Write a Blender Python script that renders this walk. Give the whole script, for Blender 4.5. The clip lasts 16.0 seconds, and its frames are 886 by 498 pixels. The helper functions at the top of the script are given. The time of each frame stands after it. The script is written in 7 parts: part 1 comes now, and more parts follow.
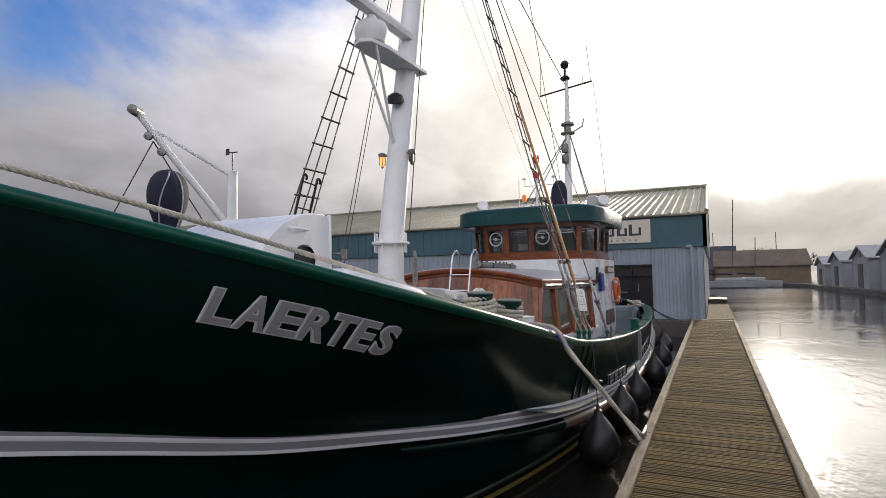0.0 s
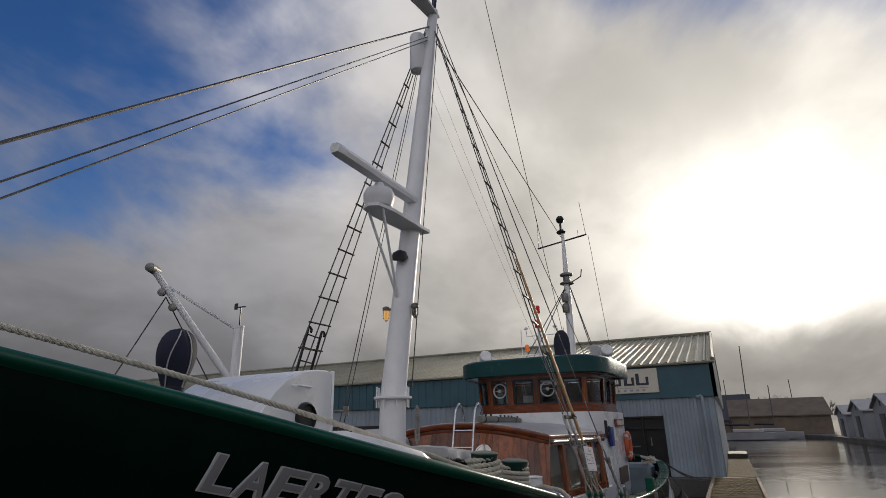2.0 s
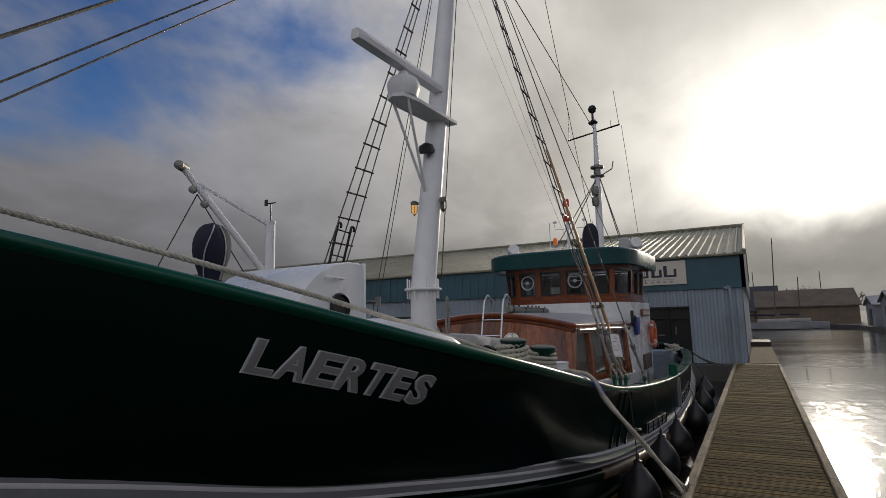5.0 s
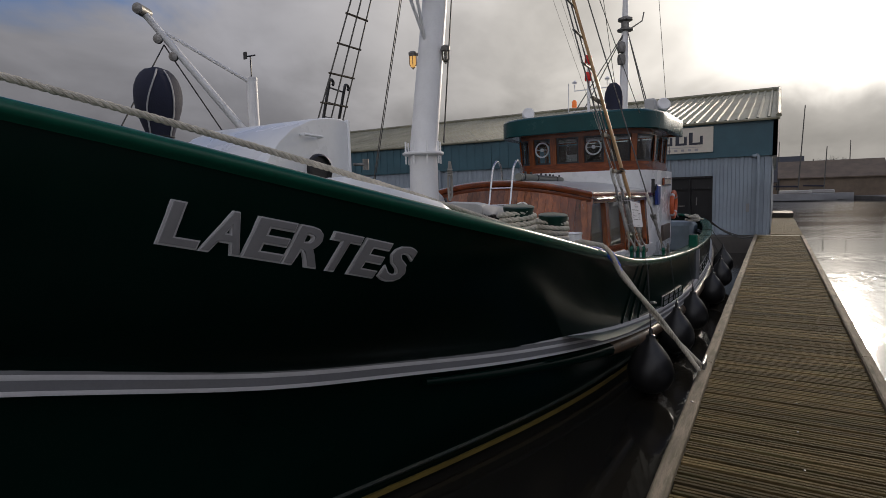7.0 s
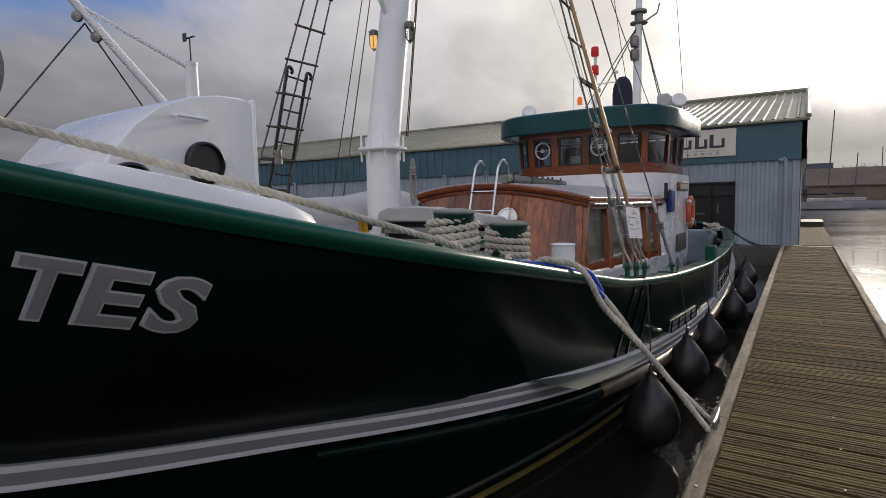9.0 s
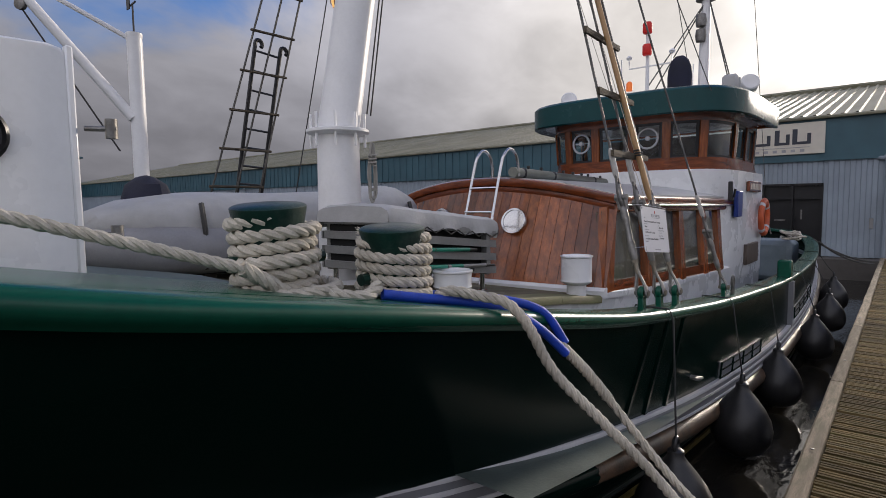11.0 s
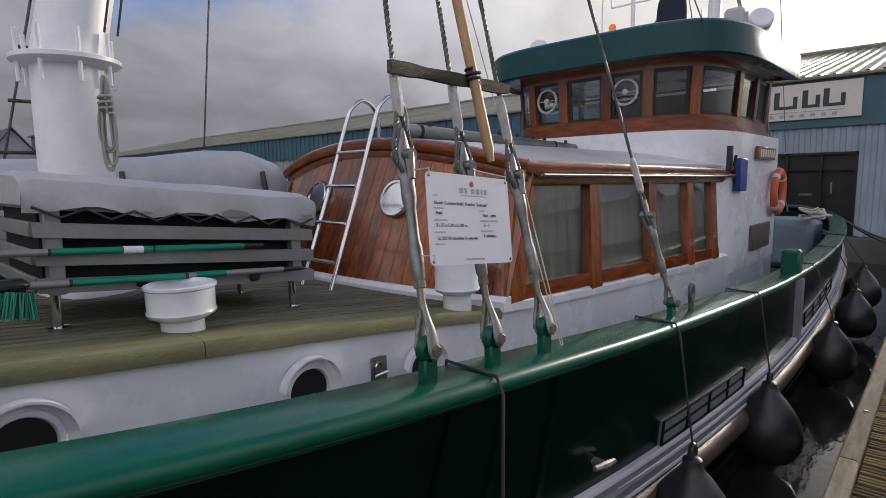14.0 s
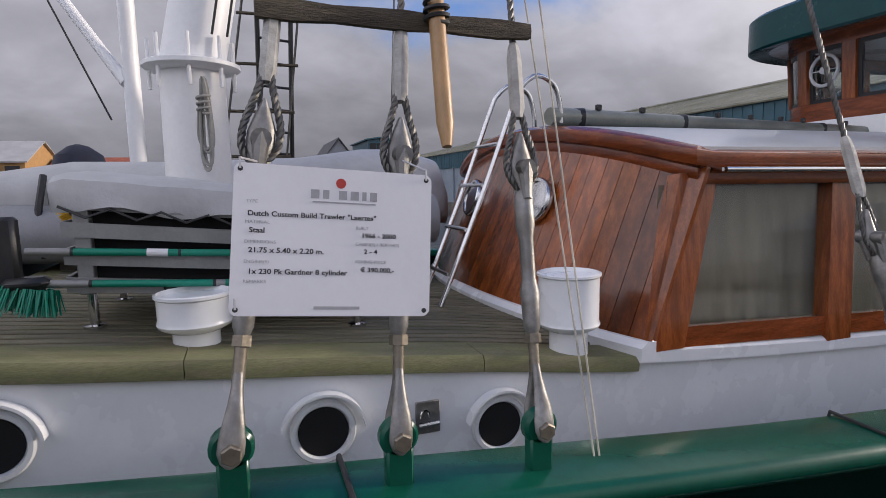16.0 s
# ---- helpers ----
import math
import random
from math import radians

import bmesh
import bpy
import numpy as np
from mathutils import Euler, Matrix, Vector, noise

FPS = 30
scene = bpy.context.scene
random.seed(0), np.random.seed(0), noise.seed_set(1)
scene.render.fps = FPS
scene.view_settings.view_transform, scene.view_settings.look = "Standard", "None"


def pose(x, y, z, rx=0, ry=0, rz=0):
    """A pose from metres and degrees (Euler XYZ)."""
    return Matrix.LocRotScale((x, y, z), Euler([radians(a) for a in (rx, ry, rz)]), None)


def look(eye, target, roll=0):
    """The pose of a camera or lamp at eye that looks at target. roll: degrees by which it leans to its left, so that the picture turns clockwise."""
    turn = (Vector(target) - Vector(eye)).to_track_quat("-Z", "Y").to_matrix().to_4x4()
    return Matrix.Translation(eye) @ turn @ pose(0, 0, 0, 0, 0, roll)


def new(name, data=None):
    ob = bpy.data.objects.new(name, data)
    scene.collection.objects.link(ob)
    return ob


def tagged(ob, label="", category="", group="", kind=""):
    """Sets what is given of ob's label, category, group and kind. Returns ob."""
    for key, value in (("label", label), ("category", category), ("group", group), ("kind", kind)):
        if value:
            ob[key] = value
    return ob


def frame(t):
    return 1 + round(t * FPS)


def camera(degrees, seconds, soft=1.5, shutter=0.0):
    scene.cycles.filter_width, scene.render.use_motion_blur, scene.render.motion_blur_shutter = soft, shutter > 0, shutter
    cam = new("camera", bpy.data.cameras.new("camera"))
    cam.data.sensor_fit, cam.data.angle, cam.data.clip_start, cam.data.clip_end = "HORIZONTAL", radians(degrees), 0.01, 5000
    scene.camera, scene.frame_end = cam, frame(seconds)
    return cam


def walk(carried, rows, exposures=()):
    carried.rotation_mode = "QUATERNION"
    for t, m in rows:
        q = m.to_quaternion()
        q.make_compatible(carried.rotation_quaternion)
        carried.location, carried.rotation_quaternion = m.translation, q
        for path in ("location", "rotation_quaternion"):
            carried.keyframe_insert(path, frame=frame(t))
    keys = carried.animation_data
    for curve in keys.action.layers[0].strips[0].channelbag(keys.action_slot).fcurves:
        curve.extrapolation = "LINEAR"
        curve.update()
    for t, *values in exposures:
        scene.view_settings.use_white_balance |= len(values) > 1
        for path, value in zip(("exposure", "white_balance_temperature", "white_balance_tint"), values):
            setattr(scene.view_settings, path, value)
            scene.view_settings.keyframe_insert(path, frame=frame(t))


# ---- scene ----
cam = camera(77.4, 16.0, soft=0.5)
PATH = [
    (0, (0.079, 0.208, 1.767), (-0.795, 2.004, 1.865), -1.0),
    (0.5, (0.112, 0.171, 1.785), (-0.756, 1.958, 2.009), -1.2),
    (1, (0.128, 0.12, 1.808), (-0.725, 1.895, 2.16), -1.1),
    (1.5, (0.148, 0.081, 1.819), (-0.686, 1.834, 2.3), -1.2),
    (2, (0.164, 0.05, 1.829), (-0.668, 1.761, 2.445), -1.3),
    (2.5, (0.214, -0.001, 1.847), (-0.603, 1.665, 2.592), -1.3),
    (3, (0.234, -0.038, 1.847), (-0.582, 1.565, 2.722), -1.4),
    (3.5, (0.234, -0.063, 1.839), (-0.576, 1.474, 2.83), -1.6),
    (4, (0.233, -0.059, 1.839), (-0.583, 1.478, 2.825), -1.6),
    (4.5, (0.19, 0.016, 1.835), (-0.719, 1.667, 2.505), -1.4),
    (5, (0.112, 0.121, 1.806), (-0.852, 1.855, 2.06), -1.4),
    (5.2, (0.082, 0.143, 1.792), (-0.883, 1.889, 1.936), -1.4),
    (7.3, (-0.115, 1.072, 1.699), (-1.142, 2.776, 1.495), -1.5),
    (7.5, (-0.09, 1.219, 1.68), (-1.128, 2.918, 1.486), -1.6),
    (8, (-0.063, 1.547, 1.688), (-1.161, 3.204, 1.464), -1.3),
    (8.5, (-0.126, 1.902, 1.671), (-1.217, 3.568, 1.483), -1.4),
    (9, (-0.165, 2.203, 1.677), (-1.25, 3.874, 1.501), -1.3),
    (9.2, (-0.183, 2.34, 1.667), (-1.288, 3.999, 1.513), -1.2),
    (11.3, (-0.246, 4.085, 1.609), (-1.541, 5.598, 1.427), -0.7),
    (11.5, (-0.255, 4.211, 1.608), (-1.558, 5.715, 1.408), -0.8),
    (12, (-0.32, 4.613, 1.594), (-1.629, 6.113, 1.402), -0.8),
    (12.5, (-0.339, 4.993, 1.58), (-1.667, 6.476, 1.389), -0.8),
    (13, (-0.3, 5.377, 1.582), (-1.64, 6.839, 1.326), -0.8),
    (13.5, (-0.324, 5.756, 1.561), (-1.662, 7.222, 1.307), -0.9),
    (14, (-0.328, 6.12, 1.559), (-1.667, 7.584, 1.307), -0.9),
    (14.5, (-0.291, 6.497, 1.568), (-1.684, 7.91, 1.32), -1.0),
    (15, (-0.295, 6.828, 1.542), (-1.722, 8.204, 1.281), -1.0),
    (15.5, (-0.35, 7.115, 1.545), (-1.947, 8.289, 1.281), -1.1),
    (16, (-0.384, 7.352, 1.536), (-2.255, 8.016, 1.299), -1.2),
]
EXPOSURES = [(0.0, 0.2, 6500, 12), (1.5, -0.5, 6500, 11), (3.5, -0.9, 6450, 10), (5.0, -0.85, 6450, 10), (7.5, -0.45, 6450, 12), (9.0, -0.15, 6400, 13), (12.5, -0.12, 6300, 14), (14.5, 0.12, 6250, 14), (16.0, 0.2, 6200, 15)]
walk(cam, [(t, look(eye, target, roll)) for t, eye, target, roll in PATH], EXPOSURES)

# ---- light ----
SUN_AZ, SUN_EL = 5.0, 14.0
SUN_DIR = Vector((math.sin(radians(SUN_AZ)) * math.cos(radians(SUN_EL)), math.cos(radians(SUN_AZ)) * math.cos(radians(SUN_EL)), math.sin(radians(SUN_EL))))
sun = new("sun", bpy.data.lights.new("sun", "SUN"))
sun.data.energy, sun.data.angle, sun.data.color = 2.6, radians(4.0), (1.0, 0.87, 0.70)
sun.matrix_world = look((0, 0, 50), Vector((0, 0, 50)) - SUN_DIR)


def build_world():
    w = bpy.data.worlds.new("sky")
    w.use_nodes = True
    nt = w.node_tree
    nt.nodes.clear()
    N, L = nt.nodes.new, nt.links.new

    def math_node(op, a, b=None, clamp=False):
        n = N("ShaderNodeMath")
        n.operation, n.use_clamp = op, clamp
        for i, v in enumerate((a, b)):
            if v is None:
                continue
            if isinstance(v, (int, float)):
                n.inputs[i].default_value = v
            else:
                L(v, n.inputs[i])
        return n.outputs[0]

    def ramp(v, a, b, lo=0.0, hi=1.0):
        n = N("ShaderNodeMapRange")
        n.interpolation_type = "SMOOTHSTEP"
        L(v, n.inputs[0])
        for i, k in zip((1, 2, 3, 4), (a, b, lo, hi)):
            n.inputs[i].default_value = k
        return n.outputs[0]

    tc = N("ShaderNodeTexCoord")
    way = tc.outputs["Generated"]
    sep = N("ShaderNodeSeparateXYZ")
    L(way, sep.inputs[0])
    up = sep.outputs[2]
    # cloud deck: directions laid out on a far ceiling
    lift = math_node("ADD", math_node("MAXIMUM", up, 0.0), 0.42)
    comb = N("ShaderNodeCombineXYZ")
    L(math_node("DIVIDE", sep.outputs[0], lift), comb.inputs[0])
    L(math_node("DIVIDE", sep.outputs[1], lift), comb.inputs[1])
    comb.inputs[2].default_value = 3.7

    def cloud_noise(scale, detail, rough, shift, spread=(1.0, 0.62, 1.0)):
        mp = N("ShaderNodeMapping")
        mp.inputs["Location"].default_value = shift
        mp.inputs["Rotation"].default_value = (0, 0, 0.6)
        mp.inputs["Scale"].default_value = spread
        L(comb.outputs[0], mp.inputs[0])
        n = N("ShaderNodeTexNoise")
        n.inputs["Scale"].default_value, n.inputs["Detail"].default_value, n.inputs["Roughness"].default_value = scale, detail, rough
        n.inputs["Distortion"].default_value = 0.35
        L(mp.outputs[0], n.inputs["Vector"])
        return n.outputs[0]

    big, small = cloud_noise(0.9, 6, 0.55, (1.3, 0.4, 0)), cloud_noise(2.6, 6, 0.6, (5.0, 2.0, 1))
    tuft = cloud_noise(3.4, 5, 0.5, (2.0, 7.0, 2), (1.0, 0.95, 1.0))
    dot = N("ShaderNodeVectorMath")
    dot.operation = "DOT_PRODUCT"
    dot.inputs[1].default_value = SUN_DIR
    L(way, dot.inputs[0])
    near = math_node("MAXIMUM", dot.outputs["Value"], 0.0)
    # cover grows towards the sun and the horizon
    cover = math_node("ADD", math_node("MULTIPLY", big, 1.35), math_node("MULTIPLY", small, 0.80))
    cover = math_node("ADD", cover, math_node("MULTIPLY", near, 0.42))
    cover = math_node("ADD", cover, math_node("MULTIPLY", ramp(up, 0.05, 0.36, 1.0, 0.0), 0.27))
    # the deck closes again on the side away from the sun
    away = ramp(sep.outputs[1], 0.15, -0.45, 0.0, 1.0)
    cover = math_node("ADD", cover, math_node("MULTIPLY", away, 0.35))
    # a clearing in the deck to the west
    gap = N("ShaderNodeVectorMath")
    gap.operation = "DOT_PRODUCT"
    gap.inputs[1].default_value = (-0.68, 0.37, 0.63)
    L(way, gap.inputs[0])
    cover = math_node("SUBTRACT", cover, math_node("MULTIPLY", ramp(gap.outputs["Value"], 0.80, 0.985), 0.30))
    # the deck thins overhead and breaks into tufts
    cover = math_node("SUBTRACT", cover, math_node("MULTIPLY", ramp(up, 0.42, 0.78), 0.20))
    cover = math_node("ADD", cover, math_node("MULTIPLY", math_node("SUBTRACT", tuft, 0.5), 0.45))
    bank = N("ShaderNodeVectorMath")
    bank.operation = "DOT_PRODUCT"
    bank.inputs[1].default_value = (-0.50, 0.53, 0.69)
    L(way, bank.inputs[0])
    cover = math_node("ADD", cover, math_node("MULTIPLY", ramp(bank.outputs["Value"], 0.955, 0.995), 0.24))
    rift = N("ShaderNodeVectorMath")
    rift.operation = "DOT_PRODUCT"
    rift.inputs[1].default_value = (0.22, 0.60, 0.77)
    L(way, rift.inputs[0])
    cover = math_node("SUBTRACT", cover, math_node("MULTIPLY", ramp(rift.outputs["Value"], 0.86, 0.99), 0.30))
    mask = ramp(cover, 0.82, 1.30)
    sky = N("ShaderNodeTexSky")
    sky.sky_type, sky.sun_disc = "NISHITA", False
    sky.sun_elevation, sky.sun_rotation = radians(SUN_EL), radians(SUN_AZ)
    sky.air_density, sky.dust_density, sky.ozone_density = 1.0, 0.0, 4.0
    blue = N("ShaderNodeBackground")
    deep = N("ShaderNodeHueSaturation")
    deep.inputs["Saturation"].default_value, deep.inputs["Hue"].default_value, deep.inputs["Value"].default_value = 1.15, 0.512, 1.6
    L(sky.outputs[0], deep.inputs["Color"])
    L(deep.outputs[0], blue.inputs[0])
    blue.inputs[1].default_value = 0.10
    # cloud brightness: thin and bright round the sun, grey lower down and away from it
    shade = math_node("MULTIPLY_ADD", small, 0.35)
    nt.nodes[-1].inputs[2].default_value = 0.22
    body = math_node("MULTIPLY", ramp(math_node("ADD", big, math_node("MULTIPLY", small, 0.5)), 0.50, 0.95, 1.25, 0.72), math_node("ADD", shade, 0.32))
    low = ramp(up, 0.02, 0.22, 0.50, 1.0)
    halo = math_node("MULTIPLY", math_node("POWER", near, 14.0), 0.85)
    glare = math_node("MULTIPLY", math_node("POWER", near, 90.0), 2.6)
    veil = ramp(math_node("ADD", up, math_node("MULTIPLY", small, 0.10)), 0.15, 0.235, 0.12, 1.0)
    light = math_node("MULTIPLY", math_node("ADD", halo, glare), veil)
    body = math_node("MULTIPLY", body, math_node("ADD", math_node("MULTIPLY", away, 0.15), 1.0))
    # the deck thickens to the west
    body = math_node("MULTIPLY", body, ramp(sep.outputs[0], -0.98, -0.45, 0.60, 1.12))
    body = math_node("MULTIPLY", body, ramp(up, 0.18, 0.55, 1.0, 1.4))
    mottle = ramp(math_node("ADD", math_node("MULTIPLY", tuft, 0.6), math_node("MULTIPLY", small, 0.4)), 0.34, 0.66, 0.76, 1.16)
    body = math_node("MULTIPLY", body, mottle)
    level = math_node("ADD", math_node("MULTIPLY", body, low), math_node("MULTIPLY", light, ramp(mottle, 0.76, 1.16, 0.85, 1.08)))
    tint = N("ShaderNodeMix")
    tint.data_type = "RGBA"
    L(ramp(near, 0.55, 0.98), tint.inputs[0])
    tint.inputs[6].default_value, tint.inputs[7].default_value = (0.955, 0.945, 1.0, 1), (1.0, 0.945, 0.85, 1)
    cloud = N("ShaderNodeBackground")
    L(tint.outputs[2], cloud.inputs[0])
    L(level, cloud.inputs[1])
    mix = N("ShaderNodeMixShader")
    L(mask, mix.inputs[0])
    L(blue.outputs[0], mix.inputs[1])
    L(cloud.outputs[0], mix.inputs[2])
    out = N("ShaderNodeOutputWorld")
    L(mix.outputs[0], out.inputs[0])
    scene.world = w


build_world()


# ---- materials ----
def mat(name, base, rough=0.5, metal=0.0, vary=0.15, scale=3.0, bump=0.15, bump_scale=60.0, second=None, spots=0.5, stretch=(1, 1, 1), per_piece=0.0, coat=0.0, rough_vary=0.1, grime=None, grime_amount=0.0, spec=0.5):
    """Paint, wood, stone: a base colour, a second colour in stains, fine grain, relief."""
    m = bpy.data.materials.new(name)
    m.use_nodes = True
    nt = m.node_tree
    N, L = nt.nodes.new, nt.links.new
    p = nt.nodes["Principled BSDF"]
    tc = N("ShaderNodeTexCoord")
    mp = N("ShaderNodeMapping")
    mp.inputs["Scale"].default_value = stretch
    L(tc.outputs["Object"], mp.inputs[0])
    co = mp.outputs[0]
    if per_piece:
        info = N("ShaderNodeObjectInfo")
        add = N("ShaderNodeVectorMath")
        add.operation = "MULTIPLY_ADD"
        L(info.outputs["Random"], add.inputs[0])
        add.inputs[1].default_value = (37, 53, 71)
        L(co, add.inputs[2])
        co = add.outputs[0]

    def noise_node(sc, detail=5):
        n = N("ShaderNodeTexNoise")
        n.inputs["Scale"].default_value, n.inputs["Detail"].default_value, n.inputs["Roughness"].default_value = sc, detail, 0.6
        L(co, n.inputs["Vector"])
        return n.outputs[0]

    def mixed(f, a, b):
        n = N("ShaderNodeMix")
        n.data_type = "RGBA"
        L(f, n.inputs[0])
        for i, v in ((6, a), (7, b)):
            if isinstance(v, tuple):
                n.inputs[i].default_value = (*v, 1)
            else:
                L(v, n.inputs[i])
        return n.outputs[2]

    def step(v, a, b, hi=1.0):
        n = N("ShaderNodeMapRange")
        n.interpolation_type = "SMOOTHSTEP"
        L(v, n.inputs[0])
        n.inputs[1].default_value, n.inputs[2].default_value, n.inputs[4].default_value = a, b, hi
        return n.outputs[0]

    dark = tuple(c * (1 - vary) for c in base)
    pale = tuple(min(1, c * (1 + vary)) for c in base)
    large, fine = noise_node(scale), noise_node(bump_scale, 4)
    col = mixed(step(large, 0.3, 0.7), dark, pale)
    if second:
        col = mixed(step(noise_node(scale * 2.3), 0.42, 0.68, spots), col, second)
    if grime:
        col = mixed(step(noise_node(scale * 0.55, 7), 0.45, 0.72, grime_amount), col, grime)
    col = mixed(step(fine, 0.35, 0.75, vary * 1.4), col, tuple(c * 0.45 for c in base))
    if per_piece:
        hv = N("ShaderNodeHueSaturation")
        vr = N("ShaderNodeMapRange")
        L(info.outputs["Random"], vr.inputs[0])
        vr.inputs[3].default_value, vr.inputs[4].default_value = 1 - per_piece, 1 + per_piece
        L(vr.outputs[0], hv.inputs["Value"])
        L(col, hv.inputs["Color"])
        col = hv.outputs[0]
    L(col, p.inputs["Base Color"])
    rr = N("ShaderNodeMapRange")
    L(large, rr.inputs[0])
    rr.inputs[3].default_value, rr.inputs[4].default_value = max(0.02, rough - rough_vary), min(1, rough + rough_vary)
    L(rr.outputs[0], p.inputs["Roughness"])
    p.inputs["Metallic"].default_value = metal
    p.inputs["Specular IOR Level"].default_value = spec
    p.inputs["Coat Weight"].default_value = coat
    p.inputs["Coat Roughness"].default_value = 0.08
    if bump:
        b = N("ShaderNodeBump")
        b.inputs["Strength"].default_value, b.inputs["Distance"].default_value = bump, 0.01
        L(fine, b.inputs["Height"])
        L(b.outputs[0], p.inputs["Normal"])
    return m


def glass(name, colour=(0.9, 0.95, 0.95), rough=0.02):
    m = bpy.data.materials.new(name)
    m.use_nodes = True
    p = m.node_tree.nodes["Principled BSDF"]
    p.inputs["Base Color"].default_value = (*colour, 1)
    p.inputs["Roughness"].default_value, p.inputs["Transmission Weight"].default_value, p.inputs["IOR"].default_value = rough, 1.0, 1.45
    return m


def glow(name, colour, strength):
    m = bpy.data.materials.new(name)
    m.use_nodes = True
    p = m.node_tree.nodes["Principled BSDF"]
    p.inputs["Base Color"].default_value = (*colour, 1)
    p.inputs["Emission Color"].default_value = (*colour, 1)
    p.inputs["Emission Strength"].default_value = strength
    return m


def water_material():
    m = bpy.data.materials.new("harbour_water")
    m.use_nodes = True
    nt = m.node_tree
    N, L = nt.nodes.new, nt.links.new
    p = nt.nodes["Principled BSDF"]
    p.inputs["Base Color"].default_value = (0.022, 0.020, 0.016, 1)
    p.inputs["IOR"].default_value = 1.33
    p.inputs["Specular IOR Level"].default_value = 0.6
    tc = N("ShaderNodeTexCoord")
    last = None
    heights = []
    for sc, stretch in ((0.55, (1.0, 0.5, 1)), (3.2, (1.0, 0.45, 1)), (14.0, (1, 0.6, 1))):
        mp = N("ShaderNodeMapping")
        mp.inputs["Scale"].default_value = stretch
        mp.inputs["Rotation"].default_value = (0, 0, 1.45)
        L(tc.outputs["Object"], mp.inputs[0])
        n = N("ShaderNodeTexNoise")
        n.inputs["Scale"].default_value, n.inputs["Detail"].default_value = sc, 3
        L(mp.outputs[0], n.inputs["Vector"])
        heights.append(n.outputs[0])
    # calm and ruffled patches
    patch = N("ShaderNodeTexNoise")
    patch.inputs["Scale"].default_value, patch.inputs["Detail"].default_value = 0.13, 4
    mpp = N("ShaderNodeMapping")
    mpp.inputs["Scale"].default_value = (0.6, 1.6, 1)
    L(tc.outputs["Object"], mpp.inputs[0])
    L(mpp.outputs[0], patch.inputs["Vector"])
    mr = N("ShaderNodeMapRange")
    mr.interpolation_type = "SMOOTHSTEP"
    L(patch.outputs[0], mr.inputs[0])
    mr.inputs[1].default_value, mr.inputs[2].default_value, mr.inputs[3].default_value, mr.inputs[4].default_value = 0.42, 0.6, 0.12, 1.0
    for h, st, dist in ((heights[0], 0.20, 0.12), (heights[1], 0.45, 0.04), (heights[2], 0.45, 0.010)):
        b = N("ShaderNodeBump")
        b.inputs["Distance"].default_value = dist
        ml = N("ShaderNodeMath")
        ml.operation = "MULTIPLY"
        L(mr.outputs[0], ml.inputs[0])
        ml.inputs[1].default_value = st
        L(ml.outputs[0], b.inputs["Strength"])
        L(h, b.inputs["Height"])
        if last:
            L(last, b.inputs["Normal"])
        last = b.outputs[0]
    L(last, p.inputs["Normal"])
    p.inputs["Roughness"].default_value = 0.06
    return m


GREEN = mat("green_gloss_paint", (0.0035, 0.070, 0.042), 0.24, vary=0.15, scale=1.2, bump=0.05, bump_scale=25, spec=0.3, rough_vary=0.06)
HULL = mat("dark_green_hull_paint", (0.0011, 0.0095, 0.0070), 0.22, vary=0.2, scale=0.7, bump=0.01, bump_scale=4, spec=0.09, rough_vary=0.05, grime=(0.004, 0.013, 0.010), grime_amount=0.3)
BOOT = mat("stained_hull_below_strake", (0.012, 0.022, 0.018), 0.4, vary=0.4, scale=1.4, bump=0.2, second=(0.10, 0.075, 0.045), spots=0.45, stretch=(1, 0.35, 1))
RUST = mat("worn_brown_strake", (0.10, 0.06, 0.035), 0.42, vary=0.35, scale=2.2, bump=0.25, second=(0.03, 0.03, 0.025), spots=0.8)
STRIPE = mat("grey_strake_paint", (0.17, 0.175, 0.19), 0.4, vary=0.1, scale=2.0, bump=0.08, grime=(0.12, 0.12, 0.11), grime_amount=0.4)
LETTER = mat("grey_letter_paint", (0.25, 0.25, 0.26), 0.45, vary=0.08, bump=0.05)
VISOR = mat("teal_green_visor_paint", (0.003, 0.052, 0.054), 0.25, vary=0.12, scale=1.2, bump=0.04, spec=0.3)
STRIPE_W = mat("white_line_paint", (0.52, 0.52, 0.54), 0.4, vary=0.08, bump=0.05)
WHITE = mat("white_gloss_paint", (0.78, 0.79, 0.80), 0.28, vary=0.04, scale=1.5, bump=0.05, bump_scale=18, coat=0.3, grime=(0.60, 0.59, 0.55), grime_amount=0.30)
WHITE_SAT = mat("white_mast_paint", (0.80, 0.80, 0.80), 0.4, vary=0.05, scale=2.0, bump=0.08, bump_scale=40, grime=(0.55, 0.54, 0.52), grime_amount=0.25)
TEAK = mat("varnished_teak", (0.25, 0.068, 0.016), 0.20, vary=0.4, scale=3.0, bump=0.06, bump_scale=40, second=(0.15, 0.036, 0.010), spots=0.6, stretch=(6, 6, 0.6), per_piece=0.5, coat=0.3)
TEAK_H = mat("varnished_teak_rail", (0.22, 0.050, 0.011), 0.2, vary=0.45, scale=3.0, bump=0.08, bump_scale=40, second=(0.18, 0.045, 0.013), spots=0.7, stretch=(1.2, 0.8, 6), coat=0.4)
DECK = mat("weathered_teak_deck", (0.185, 0.160, 0.105), 0.75, vary=0.3, scale=2.5, bump=0.3, bump_scale=70, second=(0.095, 0.105, 0.038), spots=0.65, stretch=(5, 0.5, 5), per_piece=0.22)
